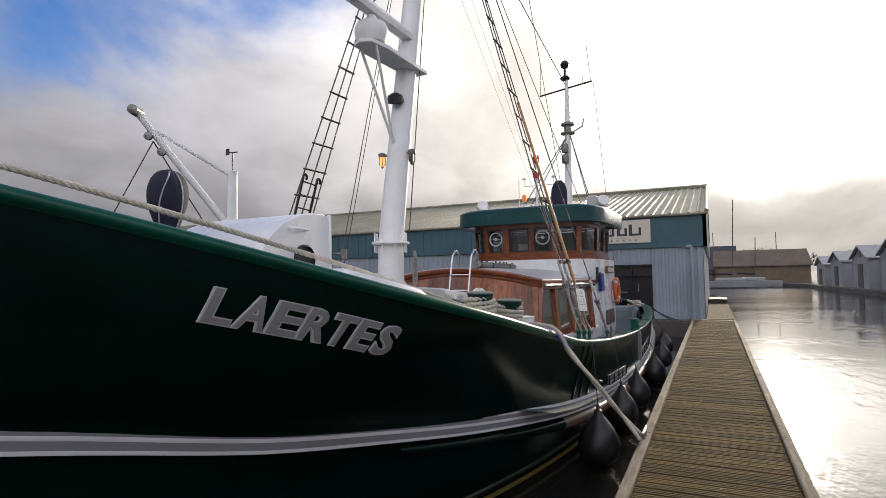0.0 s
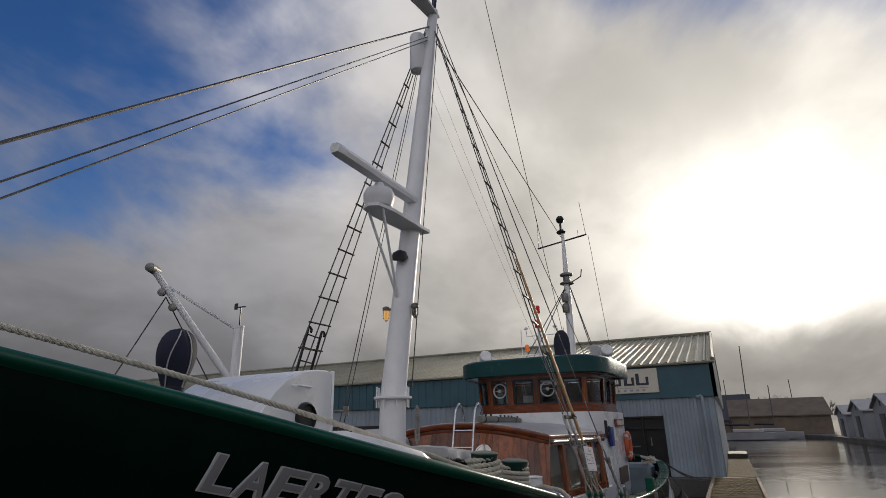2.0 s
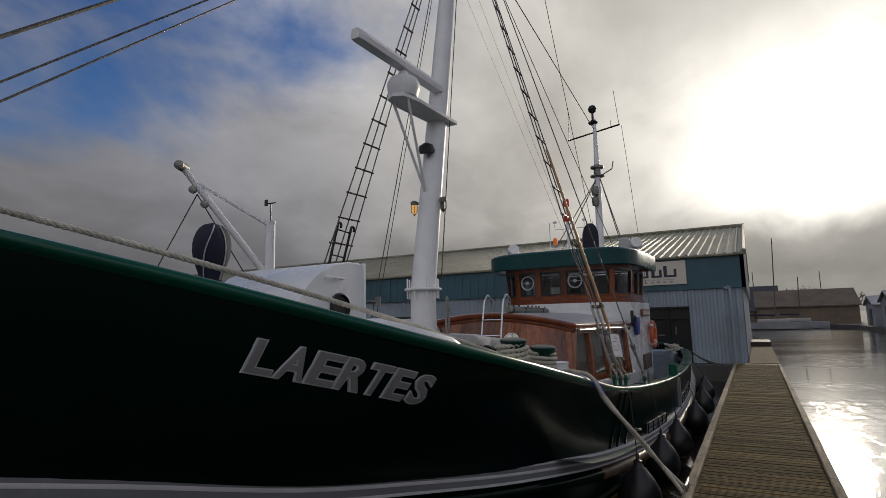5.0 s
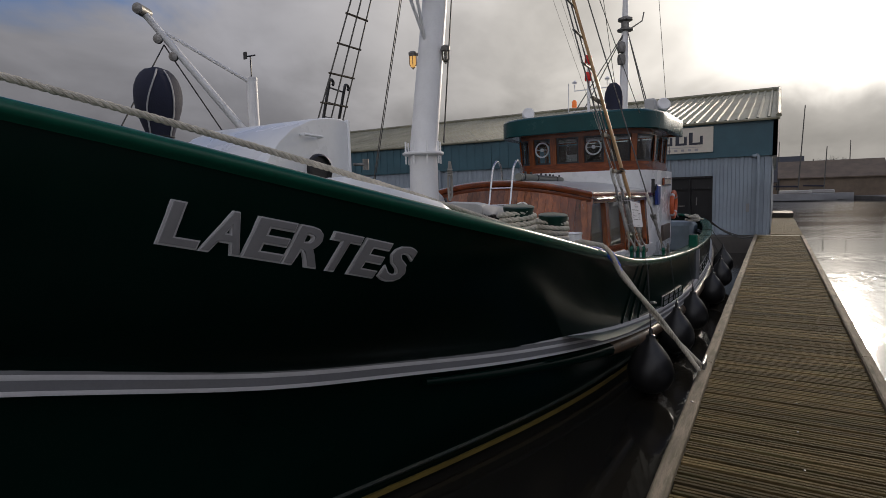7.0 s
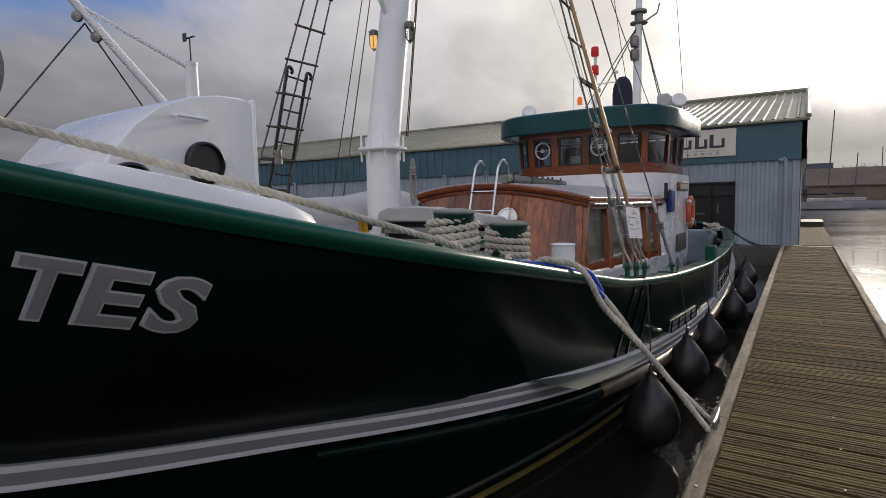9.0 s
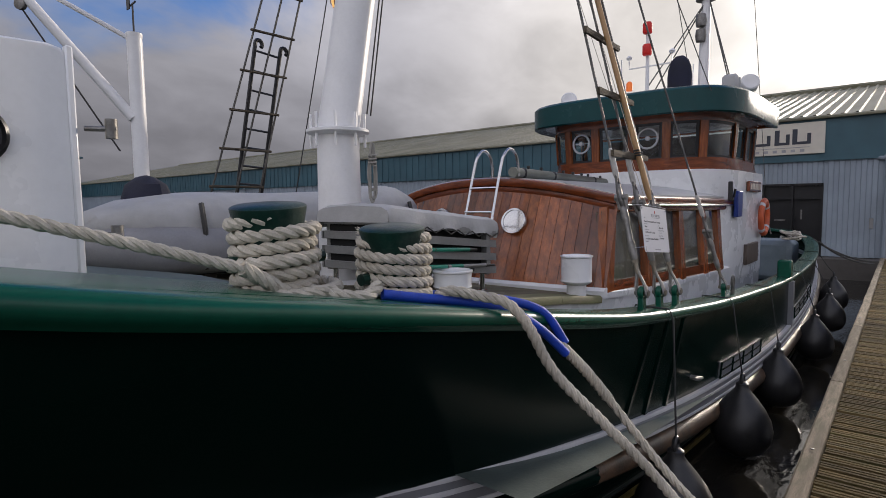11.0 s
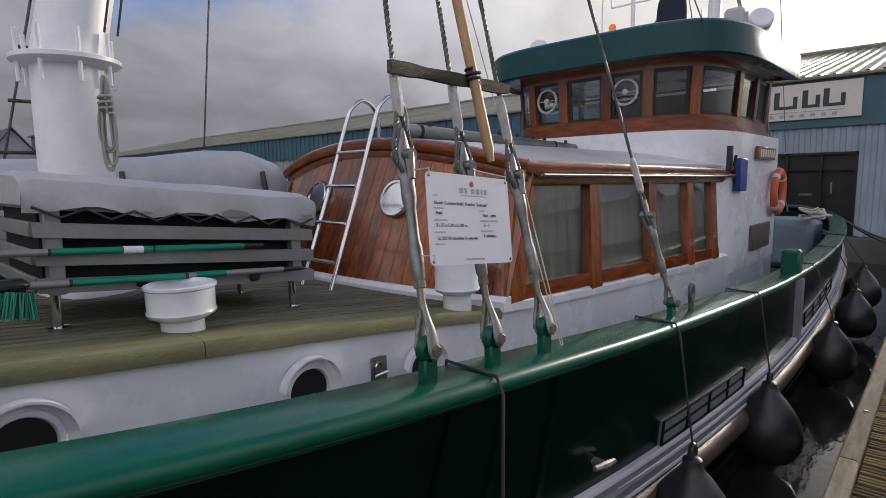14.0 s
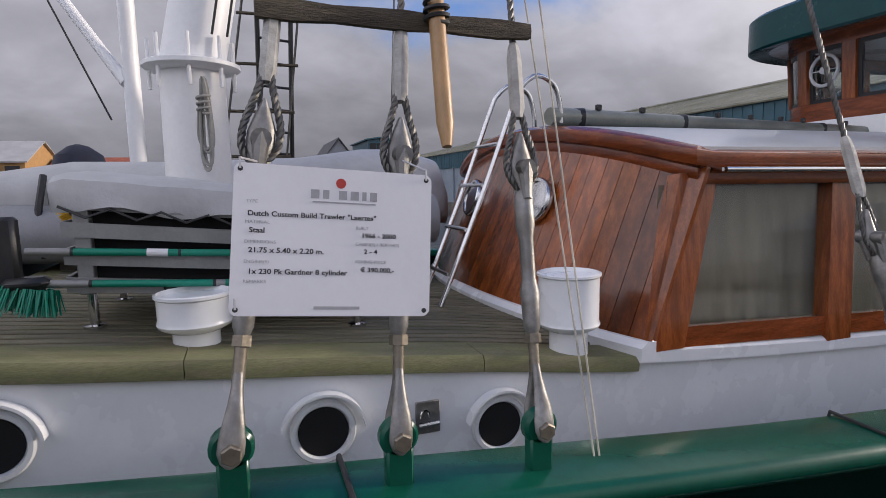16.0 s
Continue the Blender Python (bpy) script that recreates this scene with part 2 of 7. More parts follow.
DECK_EDGE = mat("algae_green_margin_plank", (0.17, 0.17, 0.075), 0.7, vary=0.3, scale=3, bump=0.25, second=(0.22, 0.18, 0.12), spots=0.5, stretch=(3, 0.6, 3))
CAULK = mat("black_deck_caulking", (0.012, 0.012, 0.011), 0.7, bump=0.1)
PLANK = mat("weathered_dock_plank", (0.150, 0.104, 0.044), 0.85, vary=0.55, scale=2.6, bump=0.8, bump_scale=45, second=(0.095, 0.092, 0.034), spots=0.75, stretch=(0.5, 6, 4), per_piece=0.38, grime=(0.05, 0.045, 0.03), grime_amount=0.6, spec=0.12)
EDGE = mat("pale_worn_edge_timber", (0.27, 0.22, 0.155), 0.8, vary=0.35, scale=3, bump=0.5, second=(0.13, 0.12, 0.07), spots=0.8, stretch=(4, 0.5, 4), per_piece=0.25, spec=0.15, grime=(0.07, 0.06, 0.04), grime_amount=0.6)
DARKWOOD = mat("dark_wet_timber", (0.05, 0.042, 0.03), 0.7, vary=0.3, bump=0.3)
CHROME = mat("polished_stainless", (0.62, 0.62, 0.62), 0.16, 1.0, vary=0.05, bump=0.02)
STEEL = mat("galvanised_steel", (0.24, 0.235, 0.225), 0.48, 0.75, vary=0.3, scale=8, bump=0.15, second=(0.13, 0.11, 0.085), spots=0.5)
WIRE = mat("dull_rigging_wire", (0.14, 0.135, 0.125), 0.5, 0.7, vary=0.3, scale=20, bump=0.1)
ALU = mat("grey_anodised_slats", (0.27, 0.27, 0.265), 0.5, 0.4, vary=0.12, scale=4, bump=0.06)
BLACK = mat("black_rubber", (0.014, 0.014, 0.015), 0.42, vary=0.3, scale=5, bump=0.12, second=(0.04, 0.038, 0.034), spots=0.35)
BLACKP = mat("black_painted_metal", (0.015, 0.015, 0.016), 0.35, vary=0.2, bump=0.05)
# near-black colour that stands for the shade of closed interiors
SHADE_BLACK = mat("interior_shade_black", (0.01, 0.01, 0.01), 0.9, bump=0)
INTERIOR = mat("brown_cabin_interior", (0.07, 0.045, 0.03), 0.7, vary=0.3, bump=0.05)
CURTAIN = mat("beige_window_blind", (0.20, 0.165, 0.115), 0.85, vary=0.15, scale=2, bump=0.15, bump_scale=90, stretch=(1, 6, 1))
ROPE = mat("cream_mooring_rope", (0.54, 0.50, 0.42), 0.85, vary=0.25, scale=7, bump=0.35, bump_scale=140, second=(0.46, 0.42, 0.33), spots=0.5)
CORD = mat("black_cord", (0.02, 0.02, 0.02), 0.7, bump=0.2)
BLUE = mat("blue_rope_sleeve", (0.006, 0.05, 0.42), 0.55, vary=0.25, scale=8, bump=0.3, bump_scale=150)
TARP = mat("pale_grey_tarpaulin", (0.43, 0.43, 0.43), 0.5, vary=0.08, scale=3, bump=0.6, bump_scale=13, grime=(0.36, 0.36, 0.34), grime_amount=0.4)
ORANGE = mat("orange_life_ring", (0.55, 0.10, 0.03), 0.5, vary=0.15, bump=0.1)
REDLAMP = glow("red_signal_glass", (0.5, 0.012, 0.008), 0.15)
AMBER = glow("amber_lamp_glass", (0.9, 0.2, 0.03), 0.2)
BULB = glow("warm_bulb", (1.0, 0.55, 0.16), 0.7)
BLUEBOX = mat("blue_plastic", (0.015, 0.04, 0.22), 0.4, bump=0.05)
NAVY = mat("navy_canvas", (0.008, 0.010, 0.028), 0.75, vary=0.3, bump=0.3, bump_scale=80)
CARD = mat("white_plastic_card", (0.72, 0.71, 0.72), 0.35, vary=0.03, bump=0.02)
INK = mat("black_print", (0.02, 0.02, 0.02), 0.6, bump=0)
GREYINK = mat("grey_print", (0.35, 0.35, 0.36), 0.6, bump=0)
REDINK = mat("red_print", (0.45, 0.04, 0.03), 0.6, bump=0)
OLDWOOD = mat("old_dark_wood_rung", (0.115, 0.092, 0.062), 0.85, vary=0.5, scale=7, bump=0.8, bump_scale=90, second=(0.026, 0.019, 0.013), spots=0.85, stretch=(3, 0.5, 4), grime=(0.20, 0.17, 0.12), grime_amount=0.4)
POLE = mat("pale_varnished_pole", (0.42, 0.25, 0.11), 0.4, vary=0.2, scale=5, bump=0.1, stretch=(3, 3, 0.5))
BRUSHG = mat("green_plastic", (0.0, 0.19, 0.12), 0.4, vary=0.1, bump=0.05)
YELLOW = mat("yellow_bristles", (0.62, 0.38, 0.02), 0.7, vary=0.3, bump=0.4)
BRONZE = mat("weathered_bronze", (0.23, 0.20, 0.155), 0.45, 0.7, vary=0.3, bump=0.2)
CORRUG = mat("grey_blue_corrugated_wall", (0.27, 0.32, 0.37), 0.5, vary=0.1, scale=0.8, bump=0.05, grime=(0.19, 0.22, 0.24), grime_amount=0.4)
TEAL = mat("teal_fascia", (0.040, 0.105, 0.135), 0.45, vary=0.15, scale=0.8, bump=0.05)
ROOF = mat("mossy_metal_roof", (0.25, 0.24, 0.17), 0.5, vary=0.2, scale=0.7, bump=0.1, second=(0.12, 0.12, 0.045), spots=0.5, stretch=(1, 0.3, 1))
SIGN = mat("cream_sign_board", (0.62, 0.58, 0.50), 0.5, vary=0.04, bump=0.02)
NAVYINK = mat("dark_blue_sign_print", (0.03, 0.035, 0.05), 0.5, bump=0)
CONCRETE = mat("quay_concrete", (0.12, 0.11, 0.10), 0.85, vary=0.3, scale=0.5, bump=0.3, bump_scale=8)
BRICK = mat("brown_brick_wall", (0.15, 0.115, 0.085), 0.85, vary=0.2, scale=0.6, bump=0.2, bump_scale=12)
HOUSE = mat("pale_boathouse_wall", (0.32, 0.33, 0.35), 0.7, vary=0.12, scale=0.6, bump=0.1)
HOUSEROOF = mat("pale_sheet_roof", (0.36, 0.35, 0.34), 0.5, vary=0.15, scale=0.6, bump=0.1)
OCHRE = mat("ochre_render_wall", (0.42, 0.24, 0.09), 0.8, vary=0.1, bump=0.1)
REDTILE = mat("red_tile_roof", (0.30, 0.08, 0.04), 0.8, vary=0.25, scale=2, bump=0.3)
SLATE = mat("dark_slate_roof", (0.05, 0.05, 0.055), 0.6, vary=0.2, bump=0.2)
BARK = mat("bare_tree_bark", (0.06, 0.045, 0.035), 0.9, vary=0.3, bump=0.4)
WATER = water_material()
PANE = glass("window_glass")
PANE_DARK = glass("tinted_window_glass", (0.45, 0.5, 0.5))


# ---- mesh helpers ----
def part(name, bm, material, parent=None, label="", smooth=40):
    """Links a bmesh as one mesh object under a thing or part; vertices are in the thing's own space."""
    me = bpy.data.meshes.new(name)
    bmesh.ops.recalc_face_normals(bm, faces=bm.faces)
    if smooth:
        c = radians(smooth)
        for f in bm.faces:
            f.smooth = True
        for e in bm.edges:
            e.smooth = len(e.link_faces) == 2 and e.calc_face_angle(0) < c
    bm.to_mesh(me)
    bm.free()
    me.materials.append(material)
    ob = new(name, me)
    ob.parent = parent
    if label:
        ob["label"] = label
    return ob


def thing(name, label, category, group="", kind="", at=None):
    ob = new(name)
    ob.empty_display_size = 0.2
    if at:
        ob.location = at
    return tagged(ob, label, category, group, kind)


def B():
    return bmesh.new()


def box(bm, x0, y0, z0, x1, y1, z1, bevel=0.0):
    vs = [bm.verts.new(p) for p in ((x0, y0, z0), (x1, y0, z0), (x1, y1, z0), (x0, y1, z0), (x0, y0, z1), (x1, y0, z1), (x1, y1, z1), (x0, y1, z1))]
    fs = [bm.faces.new([vs[i] for i in f]) for f in ((0, 3, 2, 1), (4, 5, 6, 7), (0, 1, 5, 4), (1, 2, 6, 5), (2, 3, 7, 6), (3, 0, 4, 7))]
    if bevel:
        bmesh.ops.bevel(bm, geom=list({e for f in fs for e in f.edges}), offset=bevel, segments=1, affect="EDGES")
    return bm


def loft(bm, rings, closed=True, caps=True):
    rows = [[bm.verts.new(p) for p in r] for r in rings]
    n = len(rows[0])
    for a, b in zip(rows, rows[1:]):
        for i in range(n if closed else n - 1):
            j = (i + 1) % n
            bm.faces.new((a[i], a[j], b[j], b[i]))
    if caps and closed:
        bm.faces.new(rows[0][::-1])
        bm.faces.new(rows[-1])
    return rows


def sweep(bm, pts, r, seg=8, caps=True):
    """A tube along points; r is one radius or one for each point."""
    pts = [Vector(p) for p in pts]
    rs = r if isinstance(r, (list, tuple)) else [r] * len(pts)
    rings, side = [], None
    for i, p in enumerate(pts):
        d = (pts[min(i + 1, len(pts) - 1)] - pts[max(i - 1, 0)]).normalized()
        if side is None:
            side = d.orthogonal().normalized()
        side = (side - d * side.dot(d)).normalized()
        up = d.cross(side)
        rings.append([p + (side * math.cos(2 * math.pi * k / seg) + up * math.sin(2 * math.pi * k / seg)) * rs[i] for k in range(seg)])
    loft(bm, rings, True, caps)
    return bm


def lathe(bm, profile, at=(0, 0, 0), turn=None, seg=20):
    """Profile of (radius, height) turned round z, then turned and moved."""
    m = Matrix.Translation(at) @ (turn or Matrix())
    rings = [[m @ Vector((max(r, 0.0005) * math.cos(2 * math.pi * k / seg), max(r, 0.0005) * math.sin(2 * math.pi * k / seg), h)) for k in range(seg)] for r, h in profile]
    loft(bm, rings)
    return bm


def along(a, b):
    """A turn that brings z onto the way from a to b."""
    return (Vector(b) - Vector(a)).to_track_quat("Z", "Y").to_matrix().to_4x4()


def prism(bm, outline, z0, z1):
    loft(bm, [[(x, y, z0) for x, y in outline], [(x, y, z1) for x, y in outline]])
    return bm


def smooth_path(pts, n=10):
    """Catmull-Rom through points."""
    pts = [Vector(p) for p in pts]
    out = []
    for i in range(len(pts) - 1):
        p0, p1, p2, p3 = pts[max(i - 1, 0)], pts[i], pts[i + 1], pts[min(i + 2, len(pts) - 1)]
        for k in range(n):
            s = k / n
            out.append(0.5 * ((2 * p1) + (p2 - p0) * s + (2 * p0 - 5 * p1 + 4 * p2 - p3) * s * s + (3 * p1 - p0 - 3 * p2 + p3) * s ** 3))
    return out + [pts[-1]]


def resample(pts, step):
    pts = [Vector(p) for p in pts]
    d = [0.0]
    for a, b in zip(pts, pts[1:]):
        d.append(d[-1] + (b - a).length)
    s = np.arange(0, d[-1], step)
    xyz = np.array([tuple(p) for p in pts])
    return [Vector((np.interp(v, d, xyz[:, 0]), np.interp(v, d, xyz[:, 1]), np.interp(v, d, xyz[:, 2]))) for v in s] + [pts[-1]]


def laid_rope(bm, pts, r, pitch=None, per=9, seg=6):
    """Three strands twisted round one another along points."""
    pitch = pitch or r * 7.5
    pts = resample(pts, pitch / per)
    strands, side = [[], [], []], None
    for i, p in enumerate(pts):
        d = (pts[min(i + 1, len(pts) - 1)] - pts[max(i - 1, 0)]).normalized()
        if side is None:
            side = d.orthogonal().normalized()
        side = (side - d * side.dot(d)).normalized()
        up = d.cross(side)
        for k in range(3):
            a = 2 * math.pi * (k / 3 + i / per)
            strands[k].append(p + (side * math.cos(a) + up * math.sin(a)) * r * 0.5)
    for s in strands:
        sweep(bm, s, r * 0.56, seg)
    return bm


def hermite(knots, y):
    """Smooth curve through (y, value) knots."""
    k = [a for a, _ in knots]
    v = [b for _, b in knots]
    y = min(max(y, k[0]), k[-1])
    i = 0
    while i < len(k) - 2 and y > k[i + 1]:
        i += 1

    def slope(j):
        a, b = max(j - 1, 0), min(j + 1, len(k) - 1)
        return (v[b] - v[a]) / (k[b] - k[a])
    h = k[i + 1] - k[i]
    s = (y - k[i]) / h
    return (2 * s ** 3 - 3 * s ** 2 + 1) * v[i] + (s ** 3 - 2 * s ** 2 + s) * h * slope(i) + (3 * s ** 2 - 2 * s ** 3) * v[i + 1] + (s ** 3 - s ** 2) * h * slope(i + 1)


def letters(text, size, depth, bold=0.0):
    """Flat lettering of Blender's own font as a bmesh in x (reading) and y (up)."""
    cu = bpy.data.curves.new("lettering", "FONT")
    cu.body, cu.size, cu.extrude, cu.offset, cu.resolution_u = text, size, depth, bold, 3
    ob = bpy.data.objects.new("lettering", cu)
    me = bpy.data.meshes.new_from_object(ob)
    bm = bmesh.new()
    bm.from_mesh(me)
    bpy.data.objects.remove(ob)
    bpy.data.meshes.remove(me)
    return bm


# ---- setting: water, dock ----
WL = -0.70
bm = B()
box(bm, -900, -900, WL - 3, 900, 1500, WL)
tagged(part("water", bm, WATER), "dark calm harbour water with ripples and sky glare", "water", kind="structure")

DL, DR = -0.67, 0.755
dock = tagged(new("pavement_dock"), "weathered wooden pontoon walkway of cross planks", "dock", kind="structure")
bm = B()
for x in (DL + 0.08, 0.04, DR - 0.2):
    box(bm, x, -6, -0.24, x + 0.12, 22.5, -0.05)
part("joist_frame", bm, DARKWOOD, dock, smooth=0)
for y in (-4.5, -0.5, 3.5, 7.5, 11.5, 15.5, 19.5):
    bm = B()
    box(bm, DL + 0.05, y, -0.85, DR - 0.05, y + 1.6, -0.245, 0.03)
    part("float", bm, CONCRETE, dock)

# ---- hull ----
XC = -4.12
RX = [(-1.3, -4.12), (-1.1, -3.96), (-0.5, -3.762), (0, -3.538), (0.6, -3.207), (1.3, -2.685), (2, -2.246), (3, -1.695), (4, -1.425), (5, -1.378), (6, -1.385), (7, -1.405), (8, -1.41), (9, -1.397), (10.5, -1.377), (12, -1.365), (14, -1.373), (16, -1.45), (18, -1.68), (19.3, -2.1), (20.1, -2.8), (20.5, -4.12)]
RZ = [(-1.3, 2.81), (0, 2.579), (0.6, 2.411), (1.3, 2.196), (2, 1.995), (3, 1.7), (4, 1.472), (5, 1.284), (6, 1.105), (7, 0.939), (8, 0.825), (9, 0.735), (10.5, 0.641), (12, 0.573), (14, 0.556), (16, 0.595), (18, 0.695), (20.5, 0.895)]
BX = [(-1.2, -4.12), (-1.0, -4.0), (-0.5, -3.857), (0, -3.677), (0.6, -3.489), (1.3, -3.234), (2, -2.97), (3, -2.65), (4, -2.376), (5, -2.062), (6, -1.791), (7, -1.66), (8, -1.555), (9, -1.477), (10.5, -1.405), (12, -1.37), (14, -1.37), (16, -1.46), (18, -1.7), (19.3, -2.15), (20.0, -2.8), (20.4, -4.12)]
BZ = [(-1.2, 1.899), (0, 1.519), (0.6, 1.312), (1.3, 1.114), (2, 0.952), (3, 0.705), (4, 0.525), (5, 0.372), (6, 0.249), (7, 0.116), (8, 0.019), (9, -0.052), (10.5, -0.116), (12, -0.129), (14, -0.049), (16, 0.1), (18, 0.28), (20.4, 0.45)]
WX = [(-0.6, -4.12), (0.0, -3.97), (0.6, -3.83), (2, -3.45), (3, -3.12), (4, -2.78), (5, -2.44), (6, -2.14), (7, -1.91), (8, -1.75), (9, -1.65), (10.5, -1.55), (12, -1.5), (14, -1.5), (16, -1.65), (18, -2.1), (19.4, -3.0), (20.0, -4.12)]


def rail(y):
    return Vector((hermite(RX, y), y, hermite(RZ, y)))


def belt(y):
    return Vector((hermite(BX, y), y, hermite(BZ, y)))


def bulge(y, s):
    """How far out the plating stands at height fraction s between strake and rail: the bow is convex."""
    k = hermite([(-1.3, 0.0), (0.0, 0.35), (1.5, 0.75), (3.2, 0.70), (4.3, 0.30), (5.5, 0.05), (7.0, -0.05), (20.5, -0.10)], y)
    return s + k * s * (1 - s)


def hull_x(y, z):
    """Outside of the port side between rail and strake."""
    a, b = rail(y), belt(y)
    return b.x + (a.x - b.x) * bulge(y, (z - b.z) / (a.z - b.z))


def mirror(p):
    return Vector((2 * XC - p[0], p[1], p[2]))


boat = thing("trawler", "dark green steel trawler with varnished teak cabin, moored alongside", "boat", at=(XC, 10, WL))
BASE = Matrix.Translation((-XC, -10, -WL))


def bpart(name, bm, material, parent=None, label="", smooth=40):
    """A part of the boat, its mesh given in world metres."""
    bm.transform(BASE)
    return part(name, bm, material, parent or boat, label, smooth)


YS = [-1.3, -1.25, -1.15, -1.0, -0.75] + [round(-0.5 + 0.25 * i, 3) for i in range(80)] + [19.6, 19.9, 20.1, 20.3, 20.4, 20.5]


def hull_side(flip, freeing=()):
    bm = B()
    rows = []
    for y in YS:
        a = rail(y)
        b = belt(min(max(y, -1.2), 20.4))
        w = Vector((hermite(WX, y), min(max(y, -0.6), 20.0), -0.55))
        k = Vector((XC + (w.x - XC) * 0.72, w.y, -1.3))
        col = []
        for i in range(9):
            s = i / 8
            p = a.lerp(b, s)
            p.x = b.x + (a.x - b.x) * bulge(y, 1 - s)
            col.append(p)
        col += [b.lerp(w, 0.5), w, k]
        rows.append([mirror(p) if flip else p for p in col])
    loft(bm, rows, closed=False, caps=False)
    bmesh.ops.remove_doubles(bm, verts=bm.verts, dist=0.004)
    return bm


for flip in (False, True):
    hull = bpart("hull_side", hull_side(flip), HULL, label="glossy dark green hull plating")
    md = hull.modifiers.new("thickness", "SOLIDIFY")
    md.thickness, md.offset = 0.012, -1

# cap rail: a broad rounded steel plate on the bulwark
for flip in (False, True):
    bm = B()
    rings = []
    for y in YS:
        p = rail(y)
        d = (rail(min(y + 0.05, 20.5)) - rail(max(y - 0.05, -1.3))).normalized()
        n = Vector((d.y, -d.x, 0)).normalized()
        if y <= -1.28 or y >= 20.48:
            n = Vector((0.0, -1 if y < 0 else 1, 0))
        wide = 0.12 + 0.08 * min(1, max(0, (y - 5.2) / 2.0))
        prof = [(0.042 * math.cos(radians(g)) - 0.004, 0.036 * math.sin(radians(g))) for g in (-70, -40, -10, 20, 50, 75)]
        prof += [(-wide + 0.03, 0.037), (-wide + 0.008, 0.03), (-wide, 0.012), (-wide, -0.02), (-wide + 0.02, -0.04), (0.0, -0.045)]
        ring = [p + n * a + Vector((0, 0, b)) for a, b in prof]
        rings.append([mirror(q) if flip else q for q in ring])
    loft(bm, rings)
    bpart("cap_rail", bm, GREEN, label="glossy green bulwark cap rail")

# strake: a grey band with two white lines, then a worn brown half-round below it aft
for flip in (False, True):
    for name, dz0, dz1, out, material in (("strake", -0.075, 0.075, 0.035, STRIPE), ("strake_line_upper", 0.052, 0.083, 0.041, STRIPE_W), ("strake_line_middle", -0.012, 0.014, 0.041, STRIPE_W), ("strake_line_lower", -0.085, -0.062, 0.041, STRIPE_W)):
        bm = B()
        rings = []
        for y in YS[1:-1]:
            p = belt(min(max(y, -1.15), 20.35))
            ring = [p + Vector((a, 0, b)) for a, b in ((-0.02, dz0), (out, dz0), (out + 0.003, (dz0 + dz1) / 2), (out, dz1), (-0.02, dz1))]
            rings.append([mirror(q) if flip else q for q in ring])
        loft(bm, rings)
        bpart(name, bm, material)
    for y0, y1, material, label in ((4.2, 6.96, HULL, "dark green half-round rubbing strake"), (6.95, 19.4, RUST, "worn brown half-round rubbing strake")):
        bm = B()
        ys = np.linspace(y0, y1, int((y1 - y0) / 0.25))
        pts = [belt(y) + Vector((0.01, 0, -0.155 - 0.02 * min(1, (y - 4.2) / 3))) for y in ys]
        sweep(bm, [mirror(p) if flip else p for p in pts], [0.03 + 0.055 * min(1, (y - 4.2) / 3.5) for y in ys], 10)
        bpart("rubbing_strake", bm, material, label=label)
    bm = B()
    pts = [Vector((hermite(WX, y) + 0.01, y, -0.50)) for y in np.arange(3.5, 18.5, 0.3)]
    sweep(bm, [mirror(p) if flip else p for p in pts], 0.028, 8)
    bpart("chine_bar", bm, BOOT)
    bm = B()
    rings = []
    for y in np.arange(0.6, 19, 0.3):
        p = Vector((hermite(WX, y) + 0.006, y, -0.62))
        ring = [p + Vector((a, 0, b)) for a, b in ((-0.02, -0.02), (0.004, -0.02), (0.004, 0.02), (-0.02, 0.02))]
        rings.append([mirror(q) if flip else q for q in ring])
    loft(bm, rings)
    bpart("waterline_stripe", bm, mat("faded_yellow_line", (0.15, 0.105, 0.02), 0.6) if not flip else bpy.data.materials["faded_yellow_line"])

# decks
bm = B()
rows = [[Vector((2 * XC - rail(y).x + 0.12, y, rail(y).z - 0.09)), Vector((XC, y, rail(y).z - 0.02)), Vector((rail(y).x - 0.12, y, rail(y).z - 0.09))] for y in np.arange(-1.0, 5.81, 0.2)]
loft(bm, rows, closed=False)
box(bm, 2 * XC + 2.3, 5.8, 0.2, -2.3, 5.83, 1.02)
bpart("foredeck", bm, mat("grey_green_deck_paint", (0.10, 0.13, 0.12), 0.6, vary=0.2, bump=0.2))
bm = B()
rows = [[Vector((2 * XC - rail(y).x + 0.03, y, rail(y).z - 0.78)), Vector((rail(y).x - 0.03, y, rail(y).z - 0.78))] for y in np.arange(5.8, 20.3, 0.3)]
loft(bm, rows, closed=False)
bpart("side_deck", bm, bpy.data.materials["grey_green_deck_paint"])

# hull lettering, raised, on the flare below the rail
NAME_Y0, NAME_Z0, NAME_SLOPE, NAME_SIZE = 2.192, 1.565, -0.283, 0.235
u = 0.0
